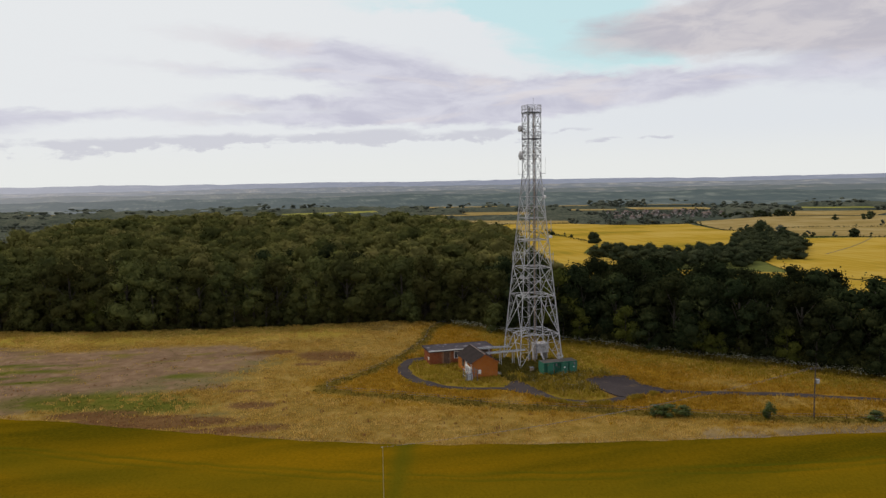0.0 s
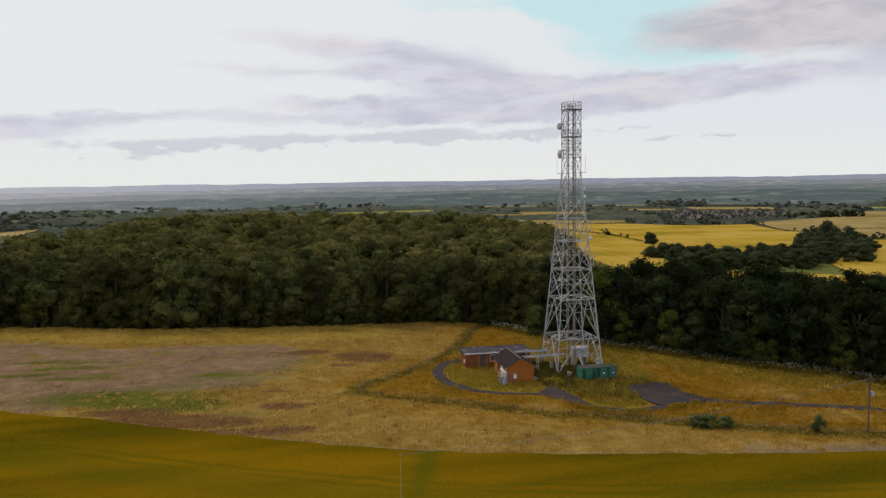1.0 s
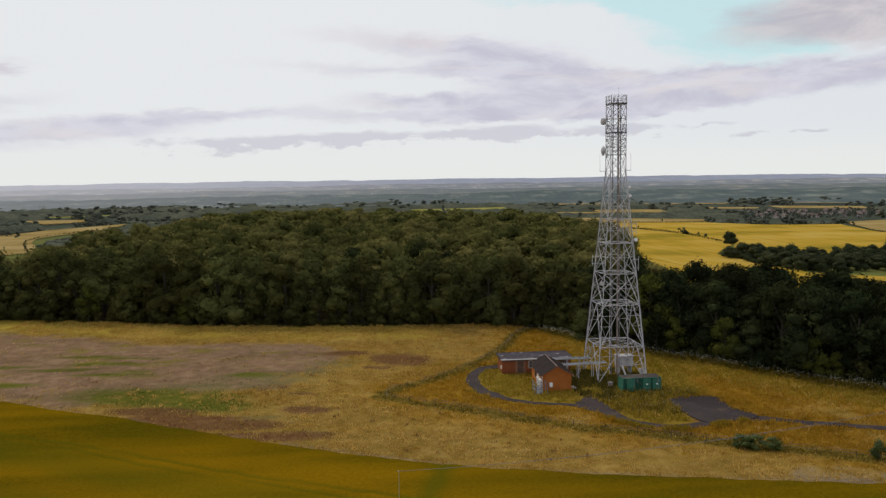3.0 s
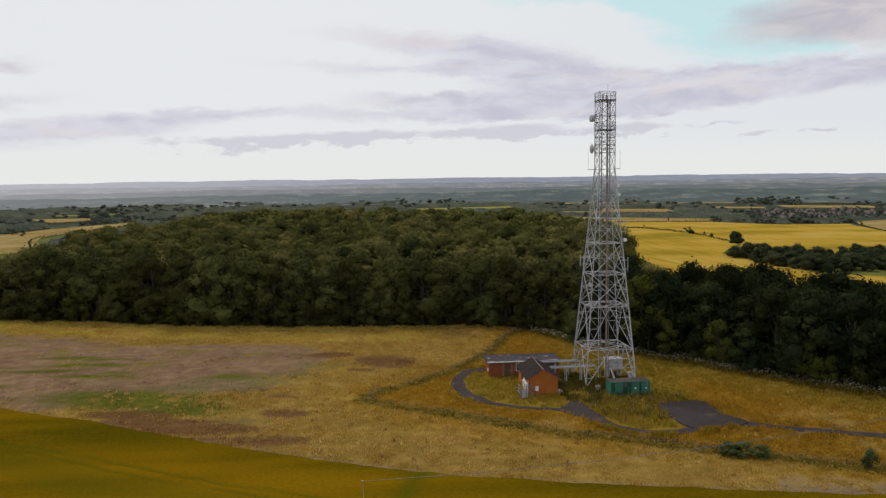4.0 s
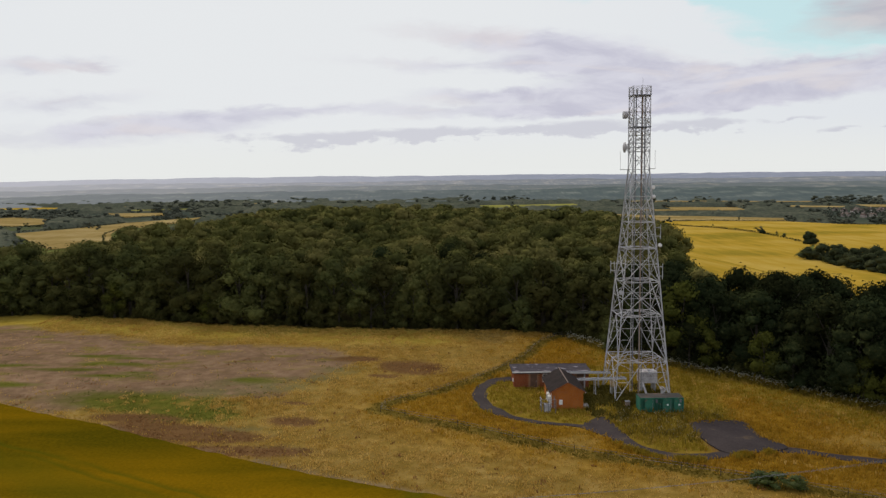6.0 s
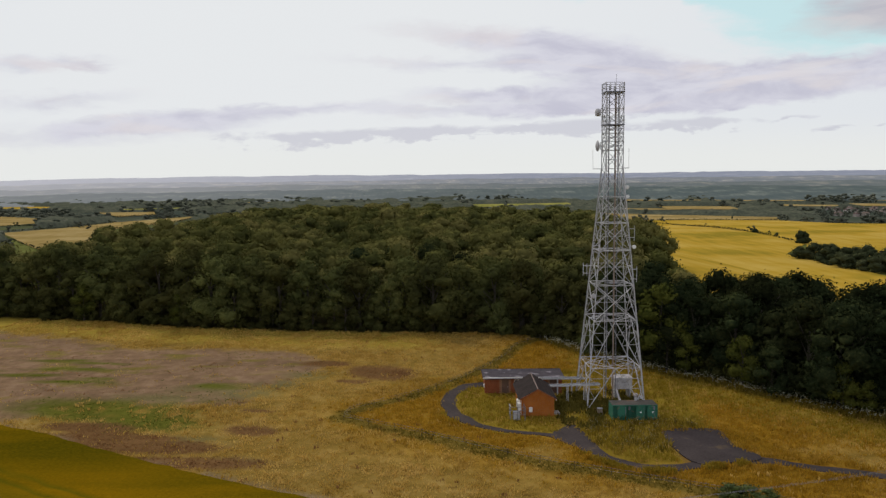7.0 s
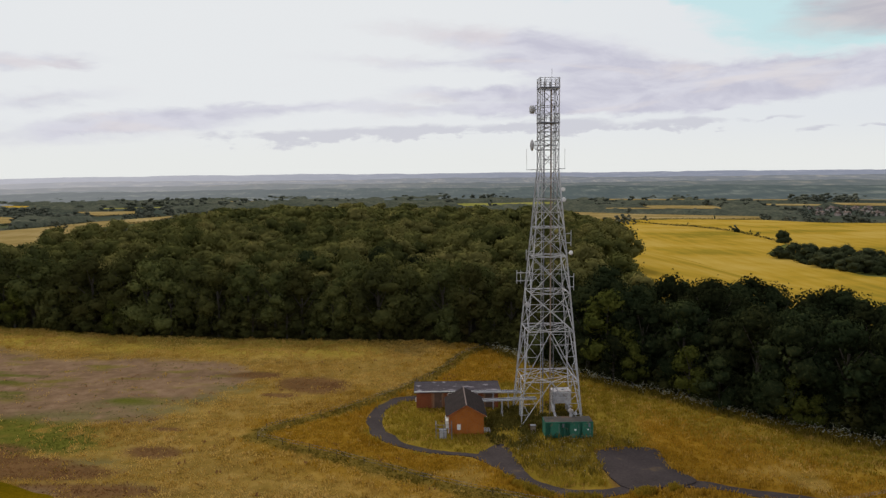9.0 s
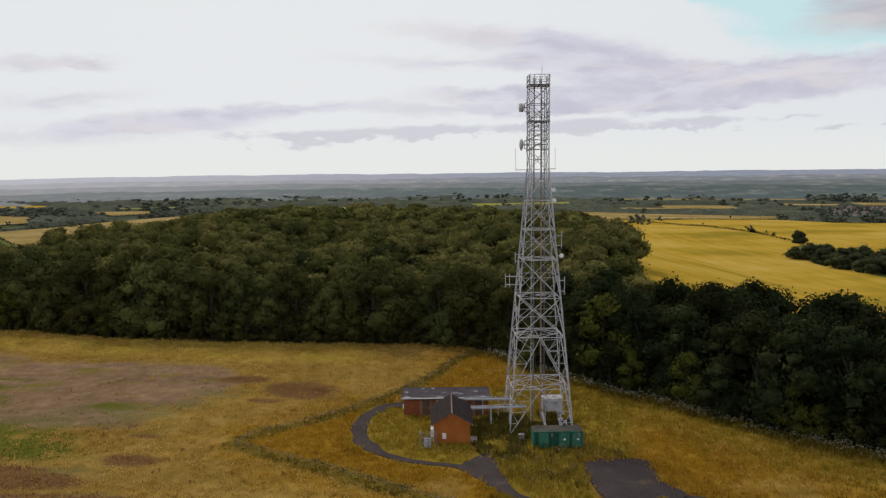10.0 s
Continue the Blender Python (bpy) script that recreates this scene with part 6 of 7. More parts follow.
def make_pen():
    """A small fenced pen with a cabinet at the hut's corner."""
    p = thing("fenced_pen", "grey tubular railing pen round a grey cabinet beside the hut", "railing")
    x0, x1, y0, y1 = -14.4, -12.5, -8.3, -6.9
    for x, y in ((x0, y0), (x1, y0), (x0, y1), ((x0 + x1) / 2, y0), (x1, y1)):
        part("post", barred((x, y, -0.1), (x, y, 2.0), 0.10, None, 8), STEEL_DARK, p)
    for z in (0.95, 1.5, 1.95):
        part("rail", barred((x0, y0, z), (x1, y0, z), 0.06, None, 8), STEEL_DARK, p)
        part("rail", barred((x0, y0, z), (x0, y1, z), 0.06, None, 8), STEEL, p)
    c = thing("cabinet", "grey steel cabinet inside the railing pen", "cabinet")
    body = part("body", boxed(-14.0, -13.1, -7.9, -7.3, 0.0, 1.15, 0.03), STEEL_DARK, c)
    part("door", boxed(-13.95, -13.15, -7.935, -7.90, 0.1, 1.08, 0.01), STEEL, c)


make_pen()


def make_gantry():
    """Cable bridges from the buildings to the tower."""
    for label, a, b, z in (("galvanised cable bridge from the hut to the tower", (-8.6, 0.2), (-1.0, 0.9), 2.35), ("galvanised cable bridge from the flat building to the tower", (-9.0, 3.9), (-2.6, 3.7), 2.45)):
        g = thing("cable_bridge", label, "cable bridge", "cable bridges")
        a, b = Vector((*a, z)), Vector((*b, z))
        d = (b - a).normalized()
        n = Vector((-d.y, d.x, 0))
        for s in (-0.35, 0.35):
            part("side_beam", barred(a + n * s, b + n * s, 0.10, 0.22), STEEL, g)
        bm = bmesh.new()
        steps = int((b - a).length / 0.45)
        for i in range(steps + 1):
            q = a + d * (i * 0.45)
            bar(bm, q - n * 0.35, q + n * 0.35, 0.08, 0.06)
        part("tray", bm, STEEL_DARK, g)
        for i in range(4):
            part("feeder_cable", barred(a + n * (-0.24 + 0.16 * i) + Vector((0, 0, 0.1)), b + n * (-0.24 + 0.16 * i) + Vector((0, 0, 0.1)), 0.07, None, 6), STEEL_DARK, g)
        for f in (0.06, 0.40, 0.72):
            q = a.lerp(b, f)
            for s in (-0.35, 0.35):
                part("post", barred((q + n * s).to_2d().to_3d() + Vector((0, 0, -0.1)), q + n * s + Vector((0, 0, -0.08)), 0.09), STEEL, g)


make_gantry()


def make_container():
    c = thing("shipping_container", "green painted steel container cabin standing in long grass", "container", place=pose(1.76, -6.95, 0.0, 0, 0, 0.5))
    lx, ly, h = 5.84, 2.2, 2.0
    # corrugated long side, ends and roof
    n = 44
    prof = []
    for i in range(n + 1):
        x = -lx / 2 + 0.1 + (lx - 0.2) * i / n
        prof.append((x, -ly / 2 + (0.035 if (i // 2) % 2 else 0.0)))
    for s in (1, -1):
        bm = bmesh.new()
        lo = [bm.verts.new((x, y * s, 0.16)) for x, y in prof]
        hi = [bm.verts.new((x, y * s, h - 0.1)) for x, y in prof]
        for i in range(n):
            f = (lo[i], lo[i + 1], hi[i + 1], hi[i])
            bm.faces.new(f if s > 0 else f[::-1])
        bmesh.ops.solidify(bm, geom=bm.faces[:], thickness=0.02)
        part("side_panel", bm, GREEN, c)
        part("end_panel", boxed(min(s * lx / 2, s * (lx / 2 - 0.04)), max(s * lx / 2, s * (lx / 2 - 0.04)), -ly / 2 + 0.05, ly / 2 - 0.05, 0.15, h - 0.08), GREEN, c)
    part("roof", boxed(-lx / 2 + 0.02, lx / 2 - 0.02, -ly / 2 + 0.02, ly / 2 - 0.02, h - 0.1, h + 0.02, 0.01), make_mat("rusted_container_roof", [(0.045, 0.045, 0.040), (0.095, 0.085, 0.075)], 0.8, rough=0.9, gloss=0.1, spots=((0.15, 0.09, 0.06), 0.9, 0.60)), c, "faded rust-stained roof")
    for y in (-ly / 2 + 0.06, ly / 2 - 0.06):
        for z in (0.1, h - 0.05):
            part("rail", boxed(-lx / 2, lx / 2, y - 0.08, y + 0.06, z - 0.08, z + 0.06, 0.01), GREEN, c)
        for x in (-lx / 2 + 0.07, lx / 2 - 0.07):
            part("corner_post", boxed(x - 0.08, x + 0.08, y - 0.085, y + 0.065, 0.0, h, 0.015), GREEN, c)
    for x0, x1 in ((-2.3, -1.1), (0.1, 1.3), (1.6, 2.7)):
        d = part("door_leaf", boxed(x0, x1, -ly / 2 - 0.06, -ly / 2 - 0.02, 0.2, h - 0.2, 0.01), GREEN, c)
        part("lock_bar", barred((x1 - 0.15, -ly / 2 - 0.08, 0.25), (x1 - 0.15, -ly / 2 - 0.08, h - 0.25), 0.05, None, 8), STEEL_DARK, d)
    for x in (-0.75, 2.95 - 0.5):
        part("vent_hood", boxed(x - 0.12, x + 0.12, -ly / 2 - 0.16, -ly / 2 - 0.02, h - 0.62, h - 0.2, 0.02), STEEL_DARK, c, "dark vent hood")
    for x in (0.75, 2.3):
        part("notice", boxed(x - 0.12, x + 0.12, -ly / 2 - 0.075, -ly / 2 - 0.062, 0.95, 1.15), WHITE, c, "small white notice plate")
    part("skid", boxed(-lx / 2 + 0.2, lx / 2 - 0.2, -ly / 2 + 0.2, ly / 2 - 0.2, -0.2, 0.14), CONCRETE, c, "concrete bearer")
    # cowl on the roof's back edge
    v = thing("extract_cowl", "pale galvanised extract cowl on the container roof", "ventilator", place=pose(2.35, -5.95, h, 0, 0, 0))
    bm = bmesh.new()
    bmesh.ops.create_cone(bm, cap_ends=True, segments=16, radius1=0.20, radius2=0.20, depth=0.6, matrix=Matrix.Translation((0, 0, 0.30)))
    part("stack", bm, DISH, v)
    bm = bmesh.new()
    bmesh.ops.create_uvsphere(bm, u_segments=16, v_segments=8, radius=0.33, matrix=Matrix.Translation((0, 0, 0.72)) @ Matrix.Diagonal((1, 1, 0.8, 1)))
    part("cowl", bm, DIRTY_WHITE, v)
    bm = bmesh.new()
    bar(bm, (0.15, -0.1, 0.1), (0.55, -0.25, 0.75), 0.16, 0.12, 10)
    bar(bm, (0.55, -0.25, 0.75), (0.62, -0.45, 0.35), 0.16, 0.20, 10)
    part("elbow", bm, STEEL, v, "galvanised exhaust elbow")


make_container()


def make_tank():
    t = thing("storage_tank", "stained white panelled tank on a steel cradle under the tower", "tank", place=pose(2.5, 2.4, 0, 0, 0, 4))
    part("shell", boxed(-1.25, 1.25, -0.85, 0.85, 1.35, 2.95, 0.06), DIRTY_WHITE, t)
    for x in (-1.21, -0.42, 0.42, 1.21):
        part("rib", boxed(x - 0.04, x + 0.04, -0.90, -0.85, 1.37, 2.93, 0.01), DIRTY_WHITE, t)
    for z in (1.42, 2.15, 2.88):
        part("band", boxed(-1.28, 1.28, -0.912, -0.852, z - 0.035, z + 0.035, 0.01), STEEL, t)
    part("lid", boxed(-1.31, 1.31, -0.92, 0.92, 2.95, 3.03, 0.02), DIRTY_WHITE, t, "pale stained lid")
    for x in (-1.0, 1.0):
        part("cradle", boxed(x - 0.1, x + 0.1, -0.8, 0.8, -0.1, 1.35, 0.02), STEEL, t)
    bm = bmesh.new()
    bmesh.ops.create_cone(bm, cap_ends=True, segments=14, radius1=0.25, radius2=0.25, depth=0.16, matrix=Matrix.Translation((0.3, 0, 3.11)))
    part("hatch", bm, DISH, t)
    w = thing("waveguide_run", "pale inclined waveguide duct from tank to container", "duct")
    bm = bmesh.new()
    bar(bm, (1.05, -4.0, 0.4), (0.55, -2.6, 2.6), 0.26, 0.14)
    part("duct", bm, DIRTY_WHITE, w)
    part("strut", barred((1.0, -3.6, -0.1), (0.9, -3.6, 1.0), 0.08), STEEL, w)
    k = thing("junction_box", "small weathered brown junction box in the grass", "utility box")
    part("body", boxed(-2.6, -2.0, -6.0, -5.5, -0.1, 0.85, 0.03), TIMBER, k)
    part("lid", boxed(-2.65, -1.95, -6.05, -5.45, 0.85, 0.93, 0.02), STEEL_DARK, k)


make_tank()


# ---------------------------------------------------------------- poles and wires
def make_poles():
    POLE_DARK = make_mat("tarred_timber", [(0.07, 0.052, 0.038), (0.13, 0.10, 0.075)], 1.5, rough=0.9, stretch=(4, 4, 0.4))
    p = thing("transformer_pole", "timber power pole with a grey transformer", "utility pole")
    part("pole", barred((24.4, -38.6, -0.5), (24.4, -38.6, 6.6), 0.20, 0.15, 10), POLE_DARK, p)
    part("crossarm", barred((23.7, -38.6, 6.25), (25.1, -38.6, 6.25), 0.08), POLE_DARK, p)
    for x in (-0.7, 0.0, 0.7):
        bm = bmesh.new()
        bmesh.ops.create_cone(bm, cap_ends=True, segments=10, radius1=0.07, radius2=0.04, depth=0.22, matrix=Matrix.Translation((24.4 + x, -38.6, 6.38)))
        part("insulator", bm, STEEL_DARK, p)
    tr = part("transformer", boxed(24.50, 24.98, -38.82, -38.38, 4.3, 4.86, 0.04), DISH, p, "pale grey transformer tank")
    for x in (24.6, 24.74, 24.88):
        part("bushing", barred((x, -38.6, 4.85), (x, -38.6, 5.05), 0.06, None, 8), STEEL_DARK, tr)
    q = thing("slim_pole", "slim pale pole standing in the barley", "utility pole")
    part("pole", barred((-35.65, -50.7, -0.4), (-35.65, -50.7, 6.3), 0.12, 0.07, 10), make_mat("pale_pole", [(0.27, 0.22, 0.08), (0.37, 0.31, 0.13)], 1.0, rough=0.8), q)
    part("cap", barred((-35.78, -50.7, 6.25), (-35.6, -50.7, 6.3), 0.05), STEEL, q)
    for k, dx in enumerate((-0.7, 0.0, 0.7)):
        a, b = Vector((-35.65 + dx * 0.3, -50.7, 6.25)), Vector((24.4 + dx, -38.6, 6.5))
        cu = bpy.data.curves.new("power_line", "CURVE")
        cu.dimensions, cu.bevel_depth, cu.bevel_resolution = "3D", 0.008, 1
        sp = cu.splines.new("POLY")
        sp.points.add(24)
        for i in range(25):
            f = i / 24
            v = a.lerp(b, f)
            sp.points[i].co = (v.x, v.y, v.z - 1.0 * 4 * f * (1 - f), 1)
        cu.materials.append(STEEL_DARK)
        tagged(new("power_line", cu), "thin overhead power wire between the poles", "cable", "power lines")


make_poles()


# ---------------------------------------------------------------- hedges, bushes and the fence
def bush(name, label, x, y, s, tall, seed, mat=LEAF):
    t = thing(name, label, "bush")
    v, f = crown_arrays(seed, 2.2, 1.3, 420, 0.24, 7, 0.0, 1)
    part("foliage", tri_mesh("foliage", v * np.array([s, s, tall]), f, mat), None, t)
    bm = bmesh.new()
    for k in range(4):
        bar(bm, (0, 0, -0.2), (math.cos(k * 1.6) * 0.4 * s, math.sin(k * 1.6) * 0.4 * s, 1.1 * tall), 0.07, 0.03, 6)
    part("stems", bm, BARK, t)
    t.matrix_basis = pose(x, y, float(land(x, y)) - 0.05, 0, 0, seed * 40 % 360)


BUSH_GREEN = make_mat("bush_leaves", [(0.034, 0.054, 0.010), (0.085, 0.108, 0.022)], 0.6, rough=0.65, island=0.35, through_light=0.2)
for k, (x, y, s, h) in enumerate(((5.0, -31.9, 1.0, 0.7), (6.6, -32.4, 1.1, 0.7), (8.2, -33.0, 1.0, 0.65))):
    bush("bramble_bush", "low dark bramble clump on the field bank", x, y, s, h, 500 + k, BUSH_GREEN)
bush("hawthorn_bush", "round green hawthorn bush on the field bank", 18.2, -37.6, 0.78, 1.05, 510, BUSH_GREEN)
bush("bramble_bush", "low green bramble by the track", 31.2, -42.0, 0.95, 0.6, 511, BUSH_GREEN)


def make_fence():
    """Wire fence on thin posts round the compound."""
    f = thing("wire_fence", "low post and wire fence hidden in rank grass", "fence")
    line = np.array(FENCE_LINE)
    seg = np.cumsum(np.concatenate([[0], np.linalg.norm(np.diff(line, axis=0), axis=1)]))
    pts = []
    s = 0.0
    while s < seg[-1]:
        pts.append((np.interp(s, seg, line[:, 0]), np.interp(s, seg, line[:, 1])))
        s += 4.0
    post = barred((0, 0, -0.3), (0, 0, 0.85), 0.07, 0.06, 6)
    me = bpy.data.meshes.new("post")
    post.to_mesh(me)
    post.free()
    me.materials.append(BARK)
    for x, y in pts:
        o = new("post", me)
        o.parent = f
        o.matrix_basis = pose(x, y, float(land(x, y)), random.uniform(-3, 3), random.uniform(-3, 3), 0)
    for z in (0.45, 0.78):
        bm = bmesh.new()
        for (xa, ya), (xb, yb) in zip(pts, pts[1:]):
            bar(bm, (xa, ya, z + float(land(xa, ya))), (xb, yb, z + float(land(xb, yb))), 0.02)
        part("wire", bm, STEEL_DARK, f)


make_fence()


# ---------------------------------------------------------------- grass and flowers
def tufts(name, label, pts, height, mat, blades=5, width=0.10, spread=0.22, seed=0):
    r = np.random.default_rng(seed)
    n = len(pts)
    p = np.repeat(np.asarray(pts, float), blades, axis=0)
    k = len(p)
    base = p + np.concatenate([r.normal(0, spread, (k, 2)), np.zeros((k, 1))], 1)
    a = r.random(k) * 6.283
    side = np.stack([np.cos(a), np.sin(a), np.zeros(k)], 1) * (width * (0.6 + 0.8 * r.random(k)))[:, None]
    h = np.repeat(np.asarray(height, float), blades) * (0.6 + 0.7 * r.random(k)) if np.ndim(height) else height * (0.6 + 0.7 * r.random(k))
    lean = r.normal(0, 0.28, (k, 2)) * h[:, None]
    tip = base + np.stack([lean[:, 0], lean[:, 1], h], 1)
    mid = base + np.stack([lean[:, 0] * 0.3, lean[:, 1] * 0.3, h * 0.55], 1)
    V = np.stack([base - side * 0.6, base + side * 0.6, mid + side, tip, mid - side], 1).reshape(-1, 3)
    i = np.arange(k)[:, None] * 5
    T = np.concatenate([i + np.array([[0, 1, 2]]), i + np.array([[0, 2, 4]]), i + np.array([[4, 2, 3]])])
    return tagged(new(name, tri_mesh(name, V, T, mat)), label, "grass", kind="stuff")


RANK_GRASS = make_mat("dark_tall_grass", [(0.070, 0.062, 0.014), (0.125, 0.104, 0.024)], 0.4, rough=0.9, gloss=0.0, island=0.25, through_light=0.35)


def make_grass():
    r = np.random.default_rng(77)
    n = 120000
    x, y = r.uniform(-115, 55, n), r.uniform(-58, 62, n)
    z = zone_arrays(x, y)
    road = np.minimum(distance(x, y, ROAD_LINE) - np.where((x > -18.5) & (x < -9.5) & (y < -9), 0.85, 1.45), np.minimum(-signed(x, y, PARK), -signed(x, y, APRON)))
    hut = (x > -17.4) & (x < -5.2) & (y > 3.8) & (y < 9.8) | (x > -12.9) & (x < -8.4) & (y > -6.7) & (y < 1.5) | (x > -1.5) & (x < 5) & (y > -8.1) & (y < -5.5)
    ok = (road > -0.12) & ~hut & (z["crop"] < 0.1) & (signed(x, y, WOOD) < 1.0)
    ok &= r.random(n) > z["bare"] * 0.86
    ok &= r.random(n) > z["gravel"] * 0.8
    x, y = x[ok], y[ok]
    z = {k: v[ok] for k, v in z.items()}
    g = land(x, y) + (fractal(x, y, 5, 31) - 0.5) * 0.35 - 0.05
    P = np.stack([x, y, g], 1)
    clump = fractal(x, y, 3, 61)
    pick = r.random(len(x))
    is_weed = (z["weeds"] > 0.4) | (z["bare"] > 0.6) & (fractal(x, y, 5, 67) > 0.57)
    is_rank = (z["rank"] > 0.4) & (pick < 0.75)
    specks = (z["bare"] > 0.5) & (fractal(x, y, 1.5, 71, 3) > 0.60) & (fractal(x, y, 12, 73, 3) > 0.44)
    is_dock = ~is_rank & ((z["dock"] > 0.55) & (pick < 0.45) | specks) & ~is_weed
    is_olive = ~is_rank & (pick < z["olive"] * 0.52) & ~is_weed & ~is_dock
    inner = inside(x, y, FENCE_LINE + [(70, 30), (10, 44)])
    is_orange = (pick < z["orange"] * np.where(inner, 0.9, 0.3)) & ~is_rank & ~is_olive & ~is_weed & ~is_dock
    is_rough = (z["rough_strip"] > 0.40) & (pick < 0.85) & ~is_weed & ~is_dock
    is_orange &= ~is_rough
    is_weed &= ~is_rank & (r.random(len(x)) < 0.5)
    is_rough &= ~is_rank
    rest = ~(is_weed | is_dock | is_orange | is_rough | is_olive | is_rank)
    thin = rest & (r.random(len(x)) > 0.75 * z["bare"]) & (r.random(len(x)) > 0.9 * z["weeds"]) & (r.random(len(x)) > 0.85 * np.maximum(z["dock"], z["sedge"])) & (r.random(len(x)) < 0.42 + 0.55 * smooth(0.48, 0.64, clump))
    # short before the hut so that the camera sees the road, long along the rest
    low = (x > -21) & (x < -9) & (y < -9)
    verge = 1 + np.where(low, -0.30, 0.35) * smooth(2.0, 0.2, road[ok])
    is_orange &= r.random(len(x)) < 0.62 + 0.3 * smooth(2.5, 0.5, road[ok])
    tufts("meadow_grass", "bleached dry meadow grass in uneven tufts", P[thin], (0.08 + 0.30 * clump[thin]) * verge[thin], STRAW, 4, 0.06, 0.34, 1)
    tufts("compound_grass", "tall orange brown ripe grass inside the compound", P[is_orange], (0.16 + 0.42 * clump[is_orange]) * verge[is_orange], STRAW_ORANGE, 6, 0.055, 0.26, 2)
    tufts("green_weeds", "green weeds spreading over bare soil", P[is_weed], 0.04 + 0.12 * clump[is_weed], WEED, 5, 0.10, 0.36, 3)
    tufts("rough_grass", "rank olive grass along the fence line", P[is_rough], (0.06 + 0.26 * clump[is_rough]) * verge[is_rough], GREEN_GRASS, 4, 0.10, 0.24, 13)
    tufts("olive_grass", "olive gold grass round the hut and tower", P[is_olive], (0.20 + 0.50 * clump[is_olive]) * verge[is_olive], OLIVE_GRASS, 6, 0.055, 0.26, 8)
    tufts("rank_grass", "dark rank grass round the tower foot", P[is_rank], 0.25 + 0.55 * clump[is_rank], RANK_GRASS, 6, 0.09, 0.26, 12)
    tufts("dock_patch", "dead red brown dock stems in patches", P[is_dock], 0.06 + 0.18 * clump[is_dock], DOCK, 5, 0.07, 0.28, 4)
    # pale tussocks stand out of the shorter meadow
    high = rest & (z["bare"] < 0.3) & (z["dock"] < 0.4) & (r.random(len(x)) < 0.02 + 0.22 * smooth(0.52, 0.66, fractal(x, y, 1.6, 91, 3)) * smooth(0.42, 0.60, fractal(x, y, 14, 93, 3)))
    tufts("tussock_grass", "pale straw tussocks standing in the meadow", P[high], 0.26 + 0.30 * clump[high], STRAW, 9, 0.055, 0.20, 23)
    # long grass that leans over the road's southern edge
    line = np.array(ROAD_LINE)
    run = np.cumsum(np.concatenate([[0], np.linalg.norm(np.diff(line, axis=0), axis=1)]))
    u = r.uniform(0, run[-1], 5200)
    vx, vy = np.interp(u, run, line[:, 0]), np.interp(u, run, line[:, 1])
    tx, ty = np.interp(u + 0.5, run, line[:, 0]) - vx, np.interp(u + 0.5, run, line[:, 1]) - vy
    size = np.hypot(tx, ty) + 1e-6
    half = np.array([road_width(a, b) for a, b in zip(vx, vy)]) / 2 + r.uniform(0.02, 0.9, len(u)) ** 1.3
    vx, vy = vx + ty / size * half, vy - tx / size * half
    sel = (vx > -9) & (vx < 11) & (signed(vx, vy, PARK) < -0.1) & (signed(vx, vy, APRON) < -1.3) & (distance(vx, vy, ROAD_LINE) > 0.3) & (fractal(vx, vy, 2.5, 83, 3) > 0.36)
    vx, vy = vx[sel], vy[sel]
    tufts("verge_grass", "long golden grass leaning over the road edge", np.stack([vx, vy, land(vx, vy) - 0.03], 1), 0.30 + 0.42 * fractal(vx, vy, 2.0, 85), OLIVE_GRASS, 6, 0.05, 0.16, 21)
    # dark single thistles dotted over the meadow
    m = 90
    tx, ty = r.uniform(-48, 5, m), r.uniform(-34, 44, m)
    sel = (zone_arrays(tx, ty)["bare"] < 0.2) & (signed(tx, ty, WOOD) < -2) & (distance(tx, ty, ROAD_LINE) > 3)
    tx, ty = tx[sel], ty[sel]
    tufts("thistles", "scattered dark thistles in the meadow", np.stack([tx, ty, land(tx, ty)], 1), 0.32, DOCK, 5, 0.08, 0.20, 5)


make_grass()


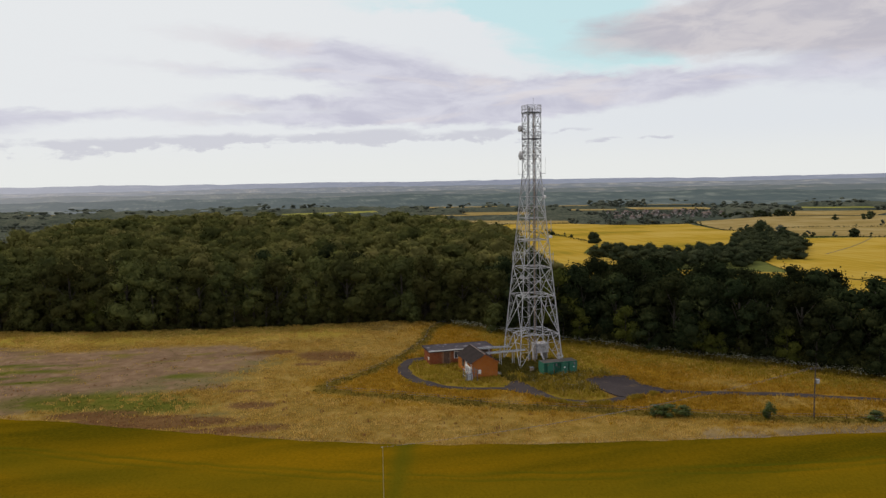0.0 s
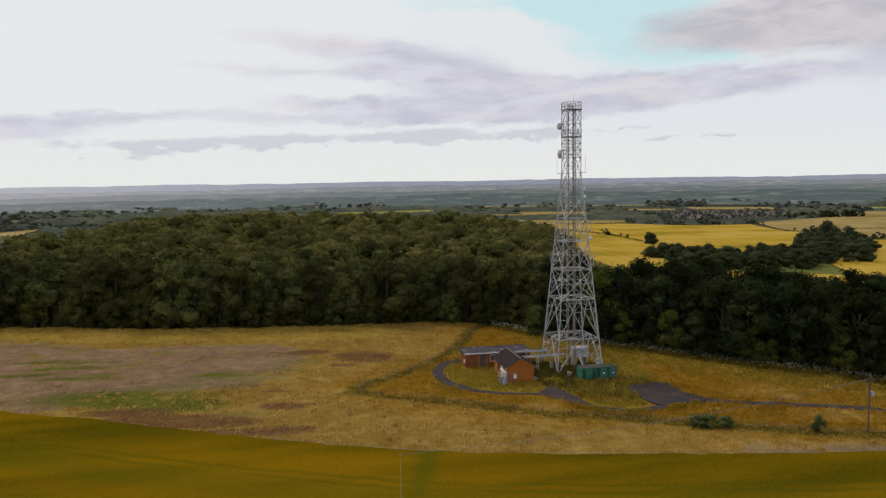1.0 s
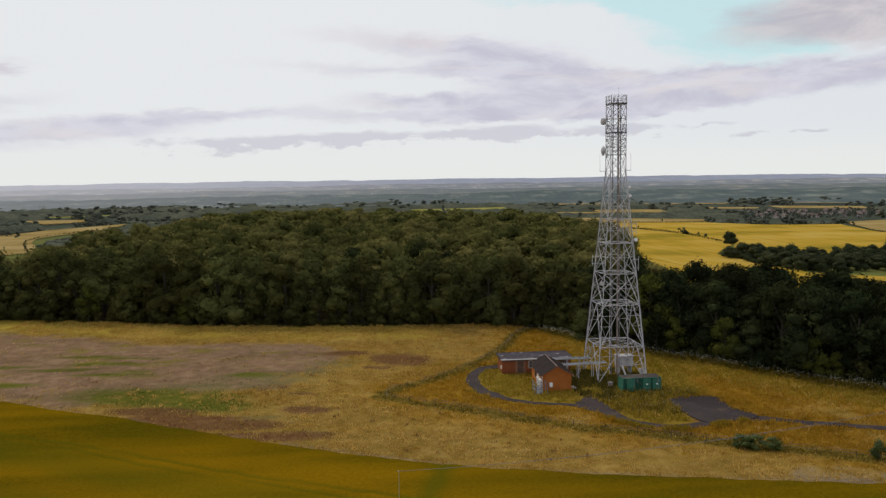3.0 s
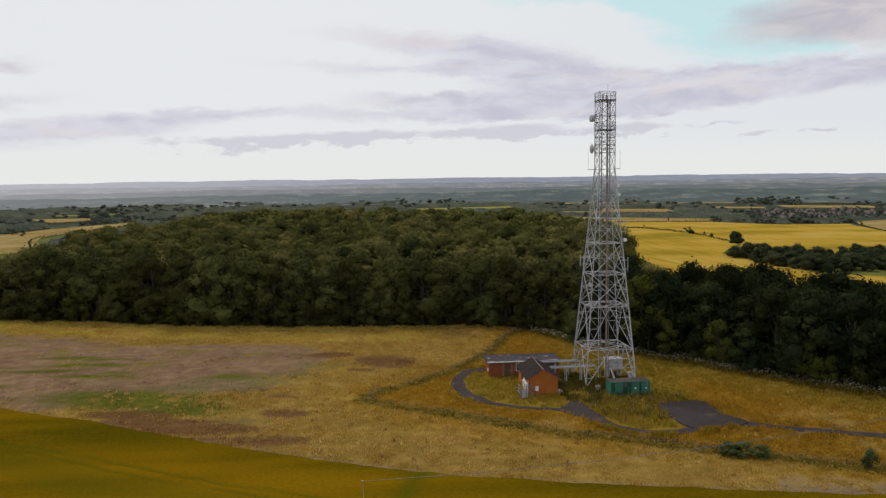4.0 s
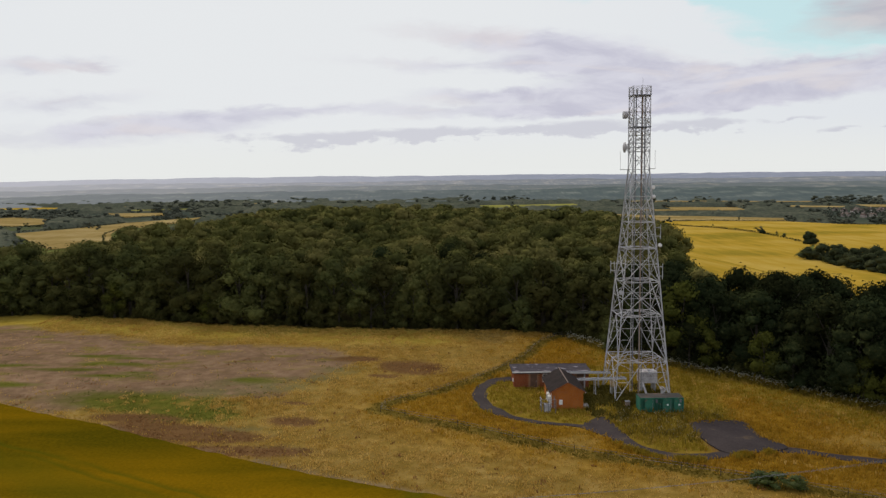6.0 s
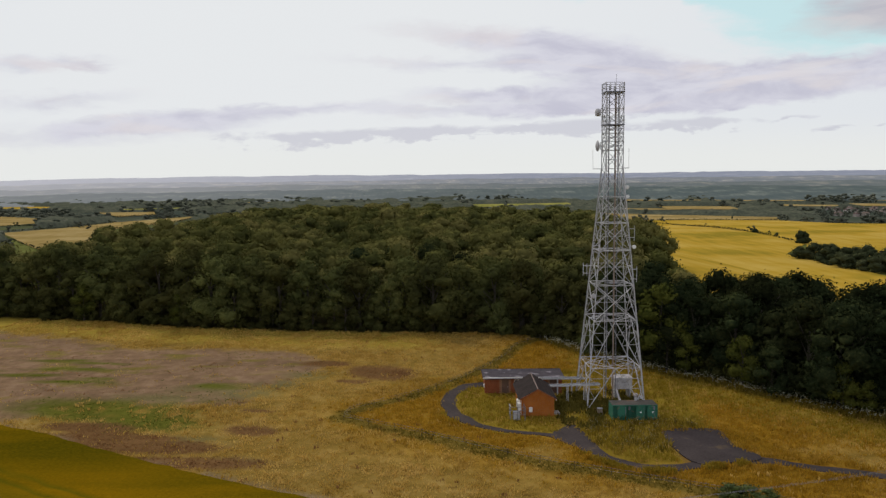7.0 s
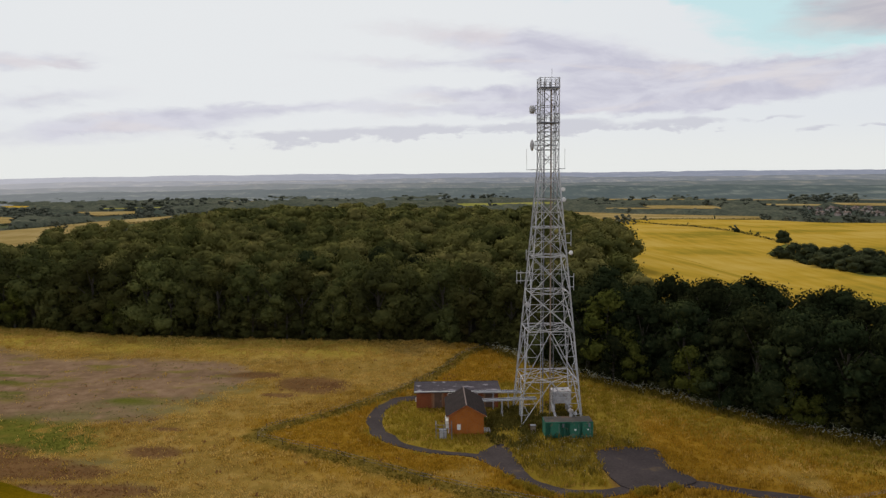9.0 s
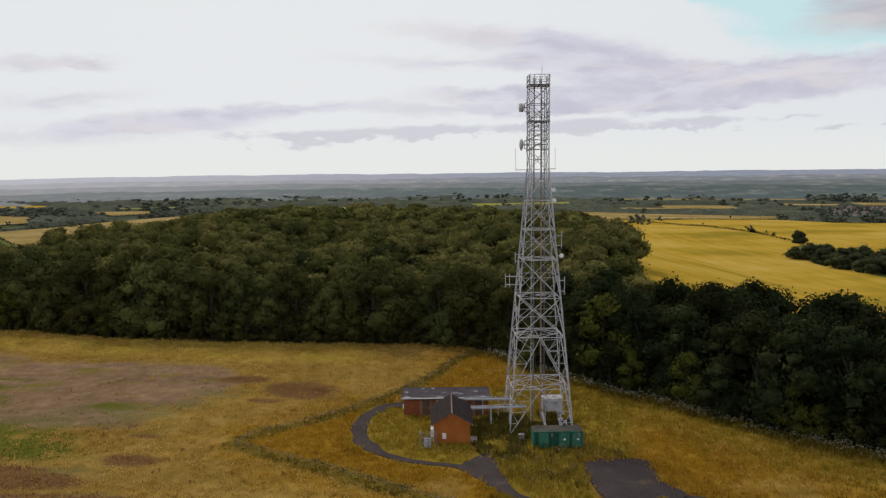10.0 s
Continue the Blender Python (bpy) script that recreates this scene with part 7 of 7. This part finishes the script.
def make_umbels():
    """Pale hogweed heads along the wood's foot and in the compound."""
    r = np.random.default_rng(91)
    seg = np.cumsum(np.concatenate([[0], np.linalg.norm(np.diff(front, axis=0), axis=1)]))
    s0 = np.interp(-3, front[:, 0], seg)
    s = r.uniform(s0, seg[-1], 1900)
    x, y = np.interp(s, seg, front[:, 0]), np.interp(s, seg, front[:, 1])
    keep = x < 62
    x, y = x[keep] + r.normal(-0.2, 0.85, keep.sum()), y[keep] + r.normal(-0.2, 0.85, keep.sum())
    extra = 260
    ex, ey = r.uniform(-6, 9, extra), r.uniform(-20, -8.2, extra)
    ok = (distance(ex, ey, ROAD_LINE) > 2.2) & (signed(ex, ey, PARK) < -0.6) & (signed(ex, ey, APRON) < -0.5)
    x, y = np.concatenate([x, ex[ok]]), np.concatenate([y, ey[ok]])
    V, T, S, ST = [], [], 0, 0
    tall = r.uniform(0.7, 1.5, len(x)) * np.concatenate([np.ones(keep.sum()), np.full(ok.sum(), 0.62)])
    size = np.concatenate([np.ones(keep.sum()), np.full(ok.sum(), 0.40)])
    heads, stems = [], []
    for px, py, h, q in zip(x, y, tall, size):
        g = float(land(px, py))
        for k in range(3):
            c = np.array([px + r.normal(0, 0.18), py + r.normal(0, 0.18), g + h * r.uniform(0.75, 1.05)])
            a = r.random() * 6.28
            rr = r.uniform(0.04, 0.085) * q
            ring = [c + np.array([math.cos(a + i * 1.2566) * rr, math.sin(a + i * 1.2566) * rr, r.uniform(-0.03, 0.03)]) for i in range(5)]
            b = len(V)
            V += [c + np.array([0, 0, 0.05])] + ring
            T += [(b, b + 1 + i, b + 1 + (i + 1) % 5) for i in range(5)]
            stems.append((c[0], c[1], g))
    tagged(new("hogweed_flowers", tri_mesh("hogweed_flowers", np.array(V), np.array(T), UMBEL)), "pale hogweed flower heads along the wood edge", "flowers", kind="stuff")
    st = np.array(stems)
    tufts("hogweed_stems", "green stems of the hogweed fringe", st[::2], 0.8, GREEN_GRASS, 3, 0.06, 0.2, 6)


make_umbels()


# ---------------------------------------------------------------- far village
def make_village():
    r = random.Random(5)
    kinds = []
    for w, d, h in ((9, 7, 4.4), (11, 7, 4.6), (7, 6, 4.8)):
        t = thing("house", "far brick house with a red tiled roof in the valley village", "house", "village houses")
        part("wall", boxed(-w / 2, w / 2, -d / 2, d / 2, -1, h), WALL_FAR, t)
        bm = bmesh.new()
        top = [bm.verts.new((s * (w / 2 - 0.2), 0, h + d * 0.42)) for s in (-1, 1)]
        lo = [bm.verts.new((sx * (w / 2 + 0.4), sy * (d / 2 + 0.4), h - 0.2)) for sx, sy in ((-1, -1), (1, -1), (1, 1), (-1, 1))]
        bm.faces.new((lo[0], lo[1], top[1], top[0]))
        bm.faces.new((lo[2], lo[3], top[0], top[1]))
        bm.faces.new((lo[1], lo[2], top[1]))
        bm.faces.new((lo[3], lo[0], top[0]))
        bm.faces.new(lo[::-1])
        roof = part("roof", bm, ROOF_RED, t)
        part("chimney", boxed(w * 0.25, w * 0.25 + 0.9, -0.4, 0.5, h + d * 0.2, h + d * 0.42 + 1.2), WALL_FAR, roof)
        for x in (-w * 0.28, w * 0.28):
            part("window", boxed(x - 0.7, x + 0.7, -d / 2 - 0.06, -d / 2 + 0.02, 2.8, 4.2), GLASS, t)
        kinds.append(t)
    n = 0
    for k in range(46):
        y = r.uniform(1280, 1500)
        x = 690 + (y - 1290) * 0.5 + r.uniform(0, 280)
        m = pose(x, y, float(land(x, y)), 0, 0, r.choice((20, 110, 35, 125, 80)))
        if k < 3:
            kinds[k].matrix_basis = m
        else:
            copy_thing(kinds[k % 3], m)

    m = pose(392, 598, float(land(392, 598)), 0, 0, -22)
    far = thing("farmhouse", "white rendered farmhouse with a slate roof in the copse", "house")
    far.matrix_basis = m
    part("wall", boxed(-6, 6, -3.5, 3.5, -1, 5.6), WHITE, far)
    bm = bmesh.new()
    box(bm, -6.4, 6.4, -3.9, 3.9, 5.4, 5.7)
    rise = [bm.verts.new(p) for p in ((-6.4, -3.9, 5.7), (6.4, -3.9, 5.7), (6.4, 3.9, 5.7), (-6.4, 3.9, 5.7), (-6.4, 0, 8.2), (6.4, 0, 8.2))]
    for f in ((0, 1, 5, 4), (2, 3, 4, 5), (1, 2, 5), (3, 0, 4)):
        bm.faces.new([rise[i] for i in f])
    part("roof", bm, SLATE, far)
    for x in (-3.5, 0, 3.5):
        part("window", boxed(x - 0.6, x + 0.6, -3.56, -3.48, 3.2, 4.5), GLASS, far)


make_village()
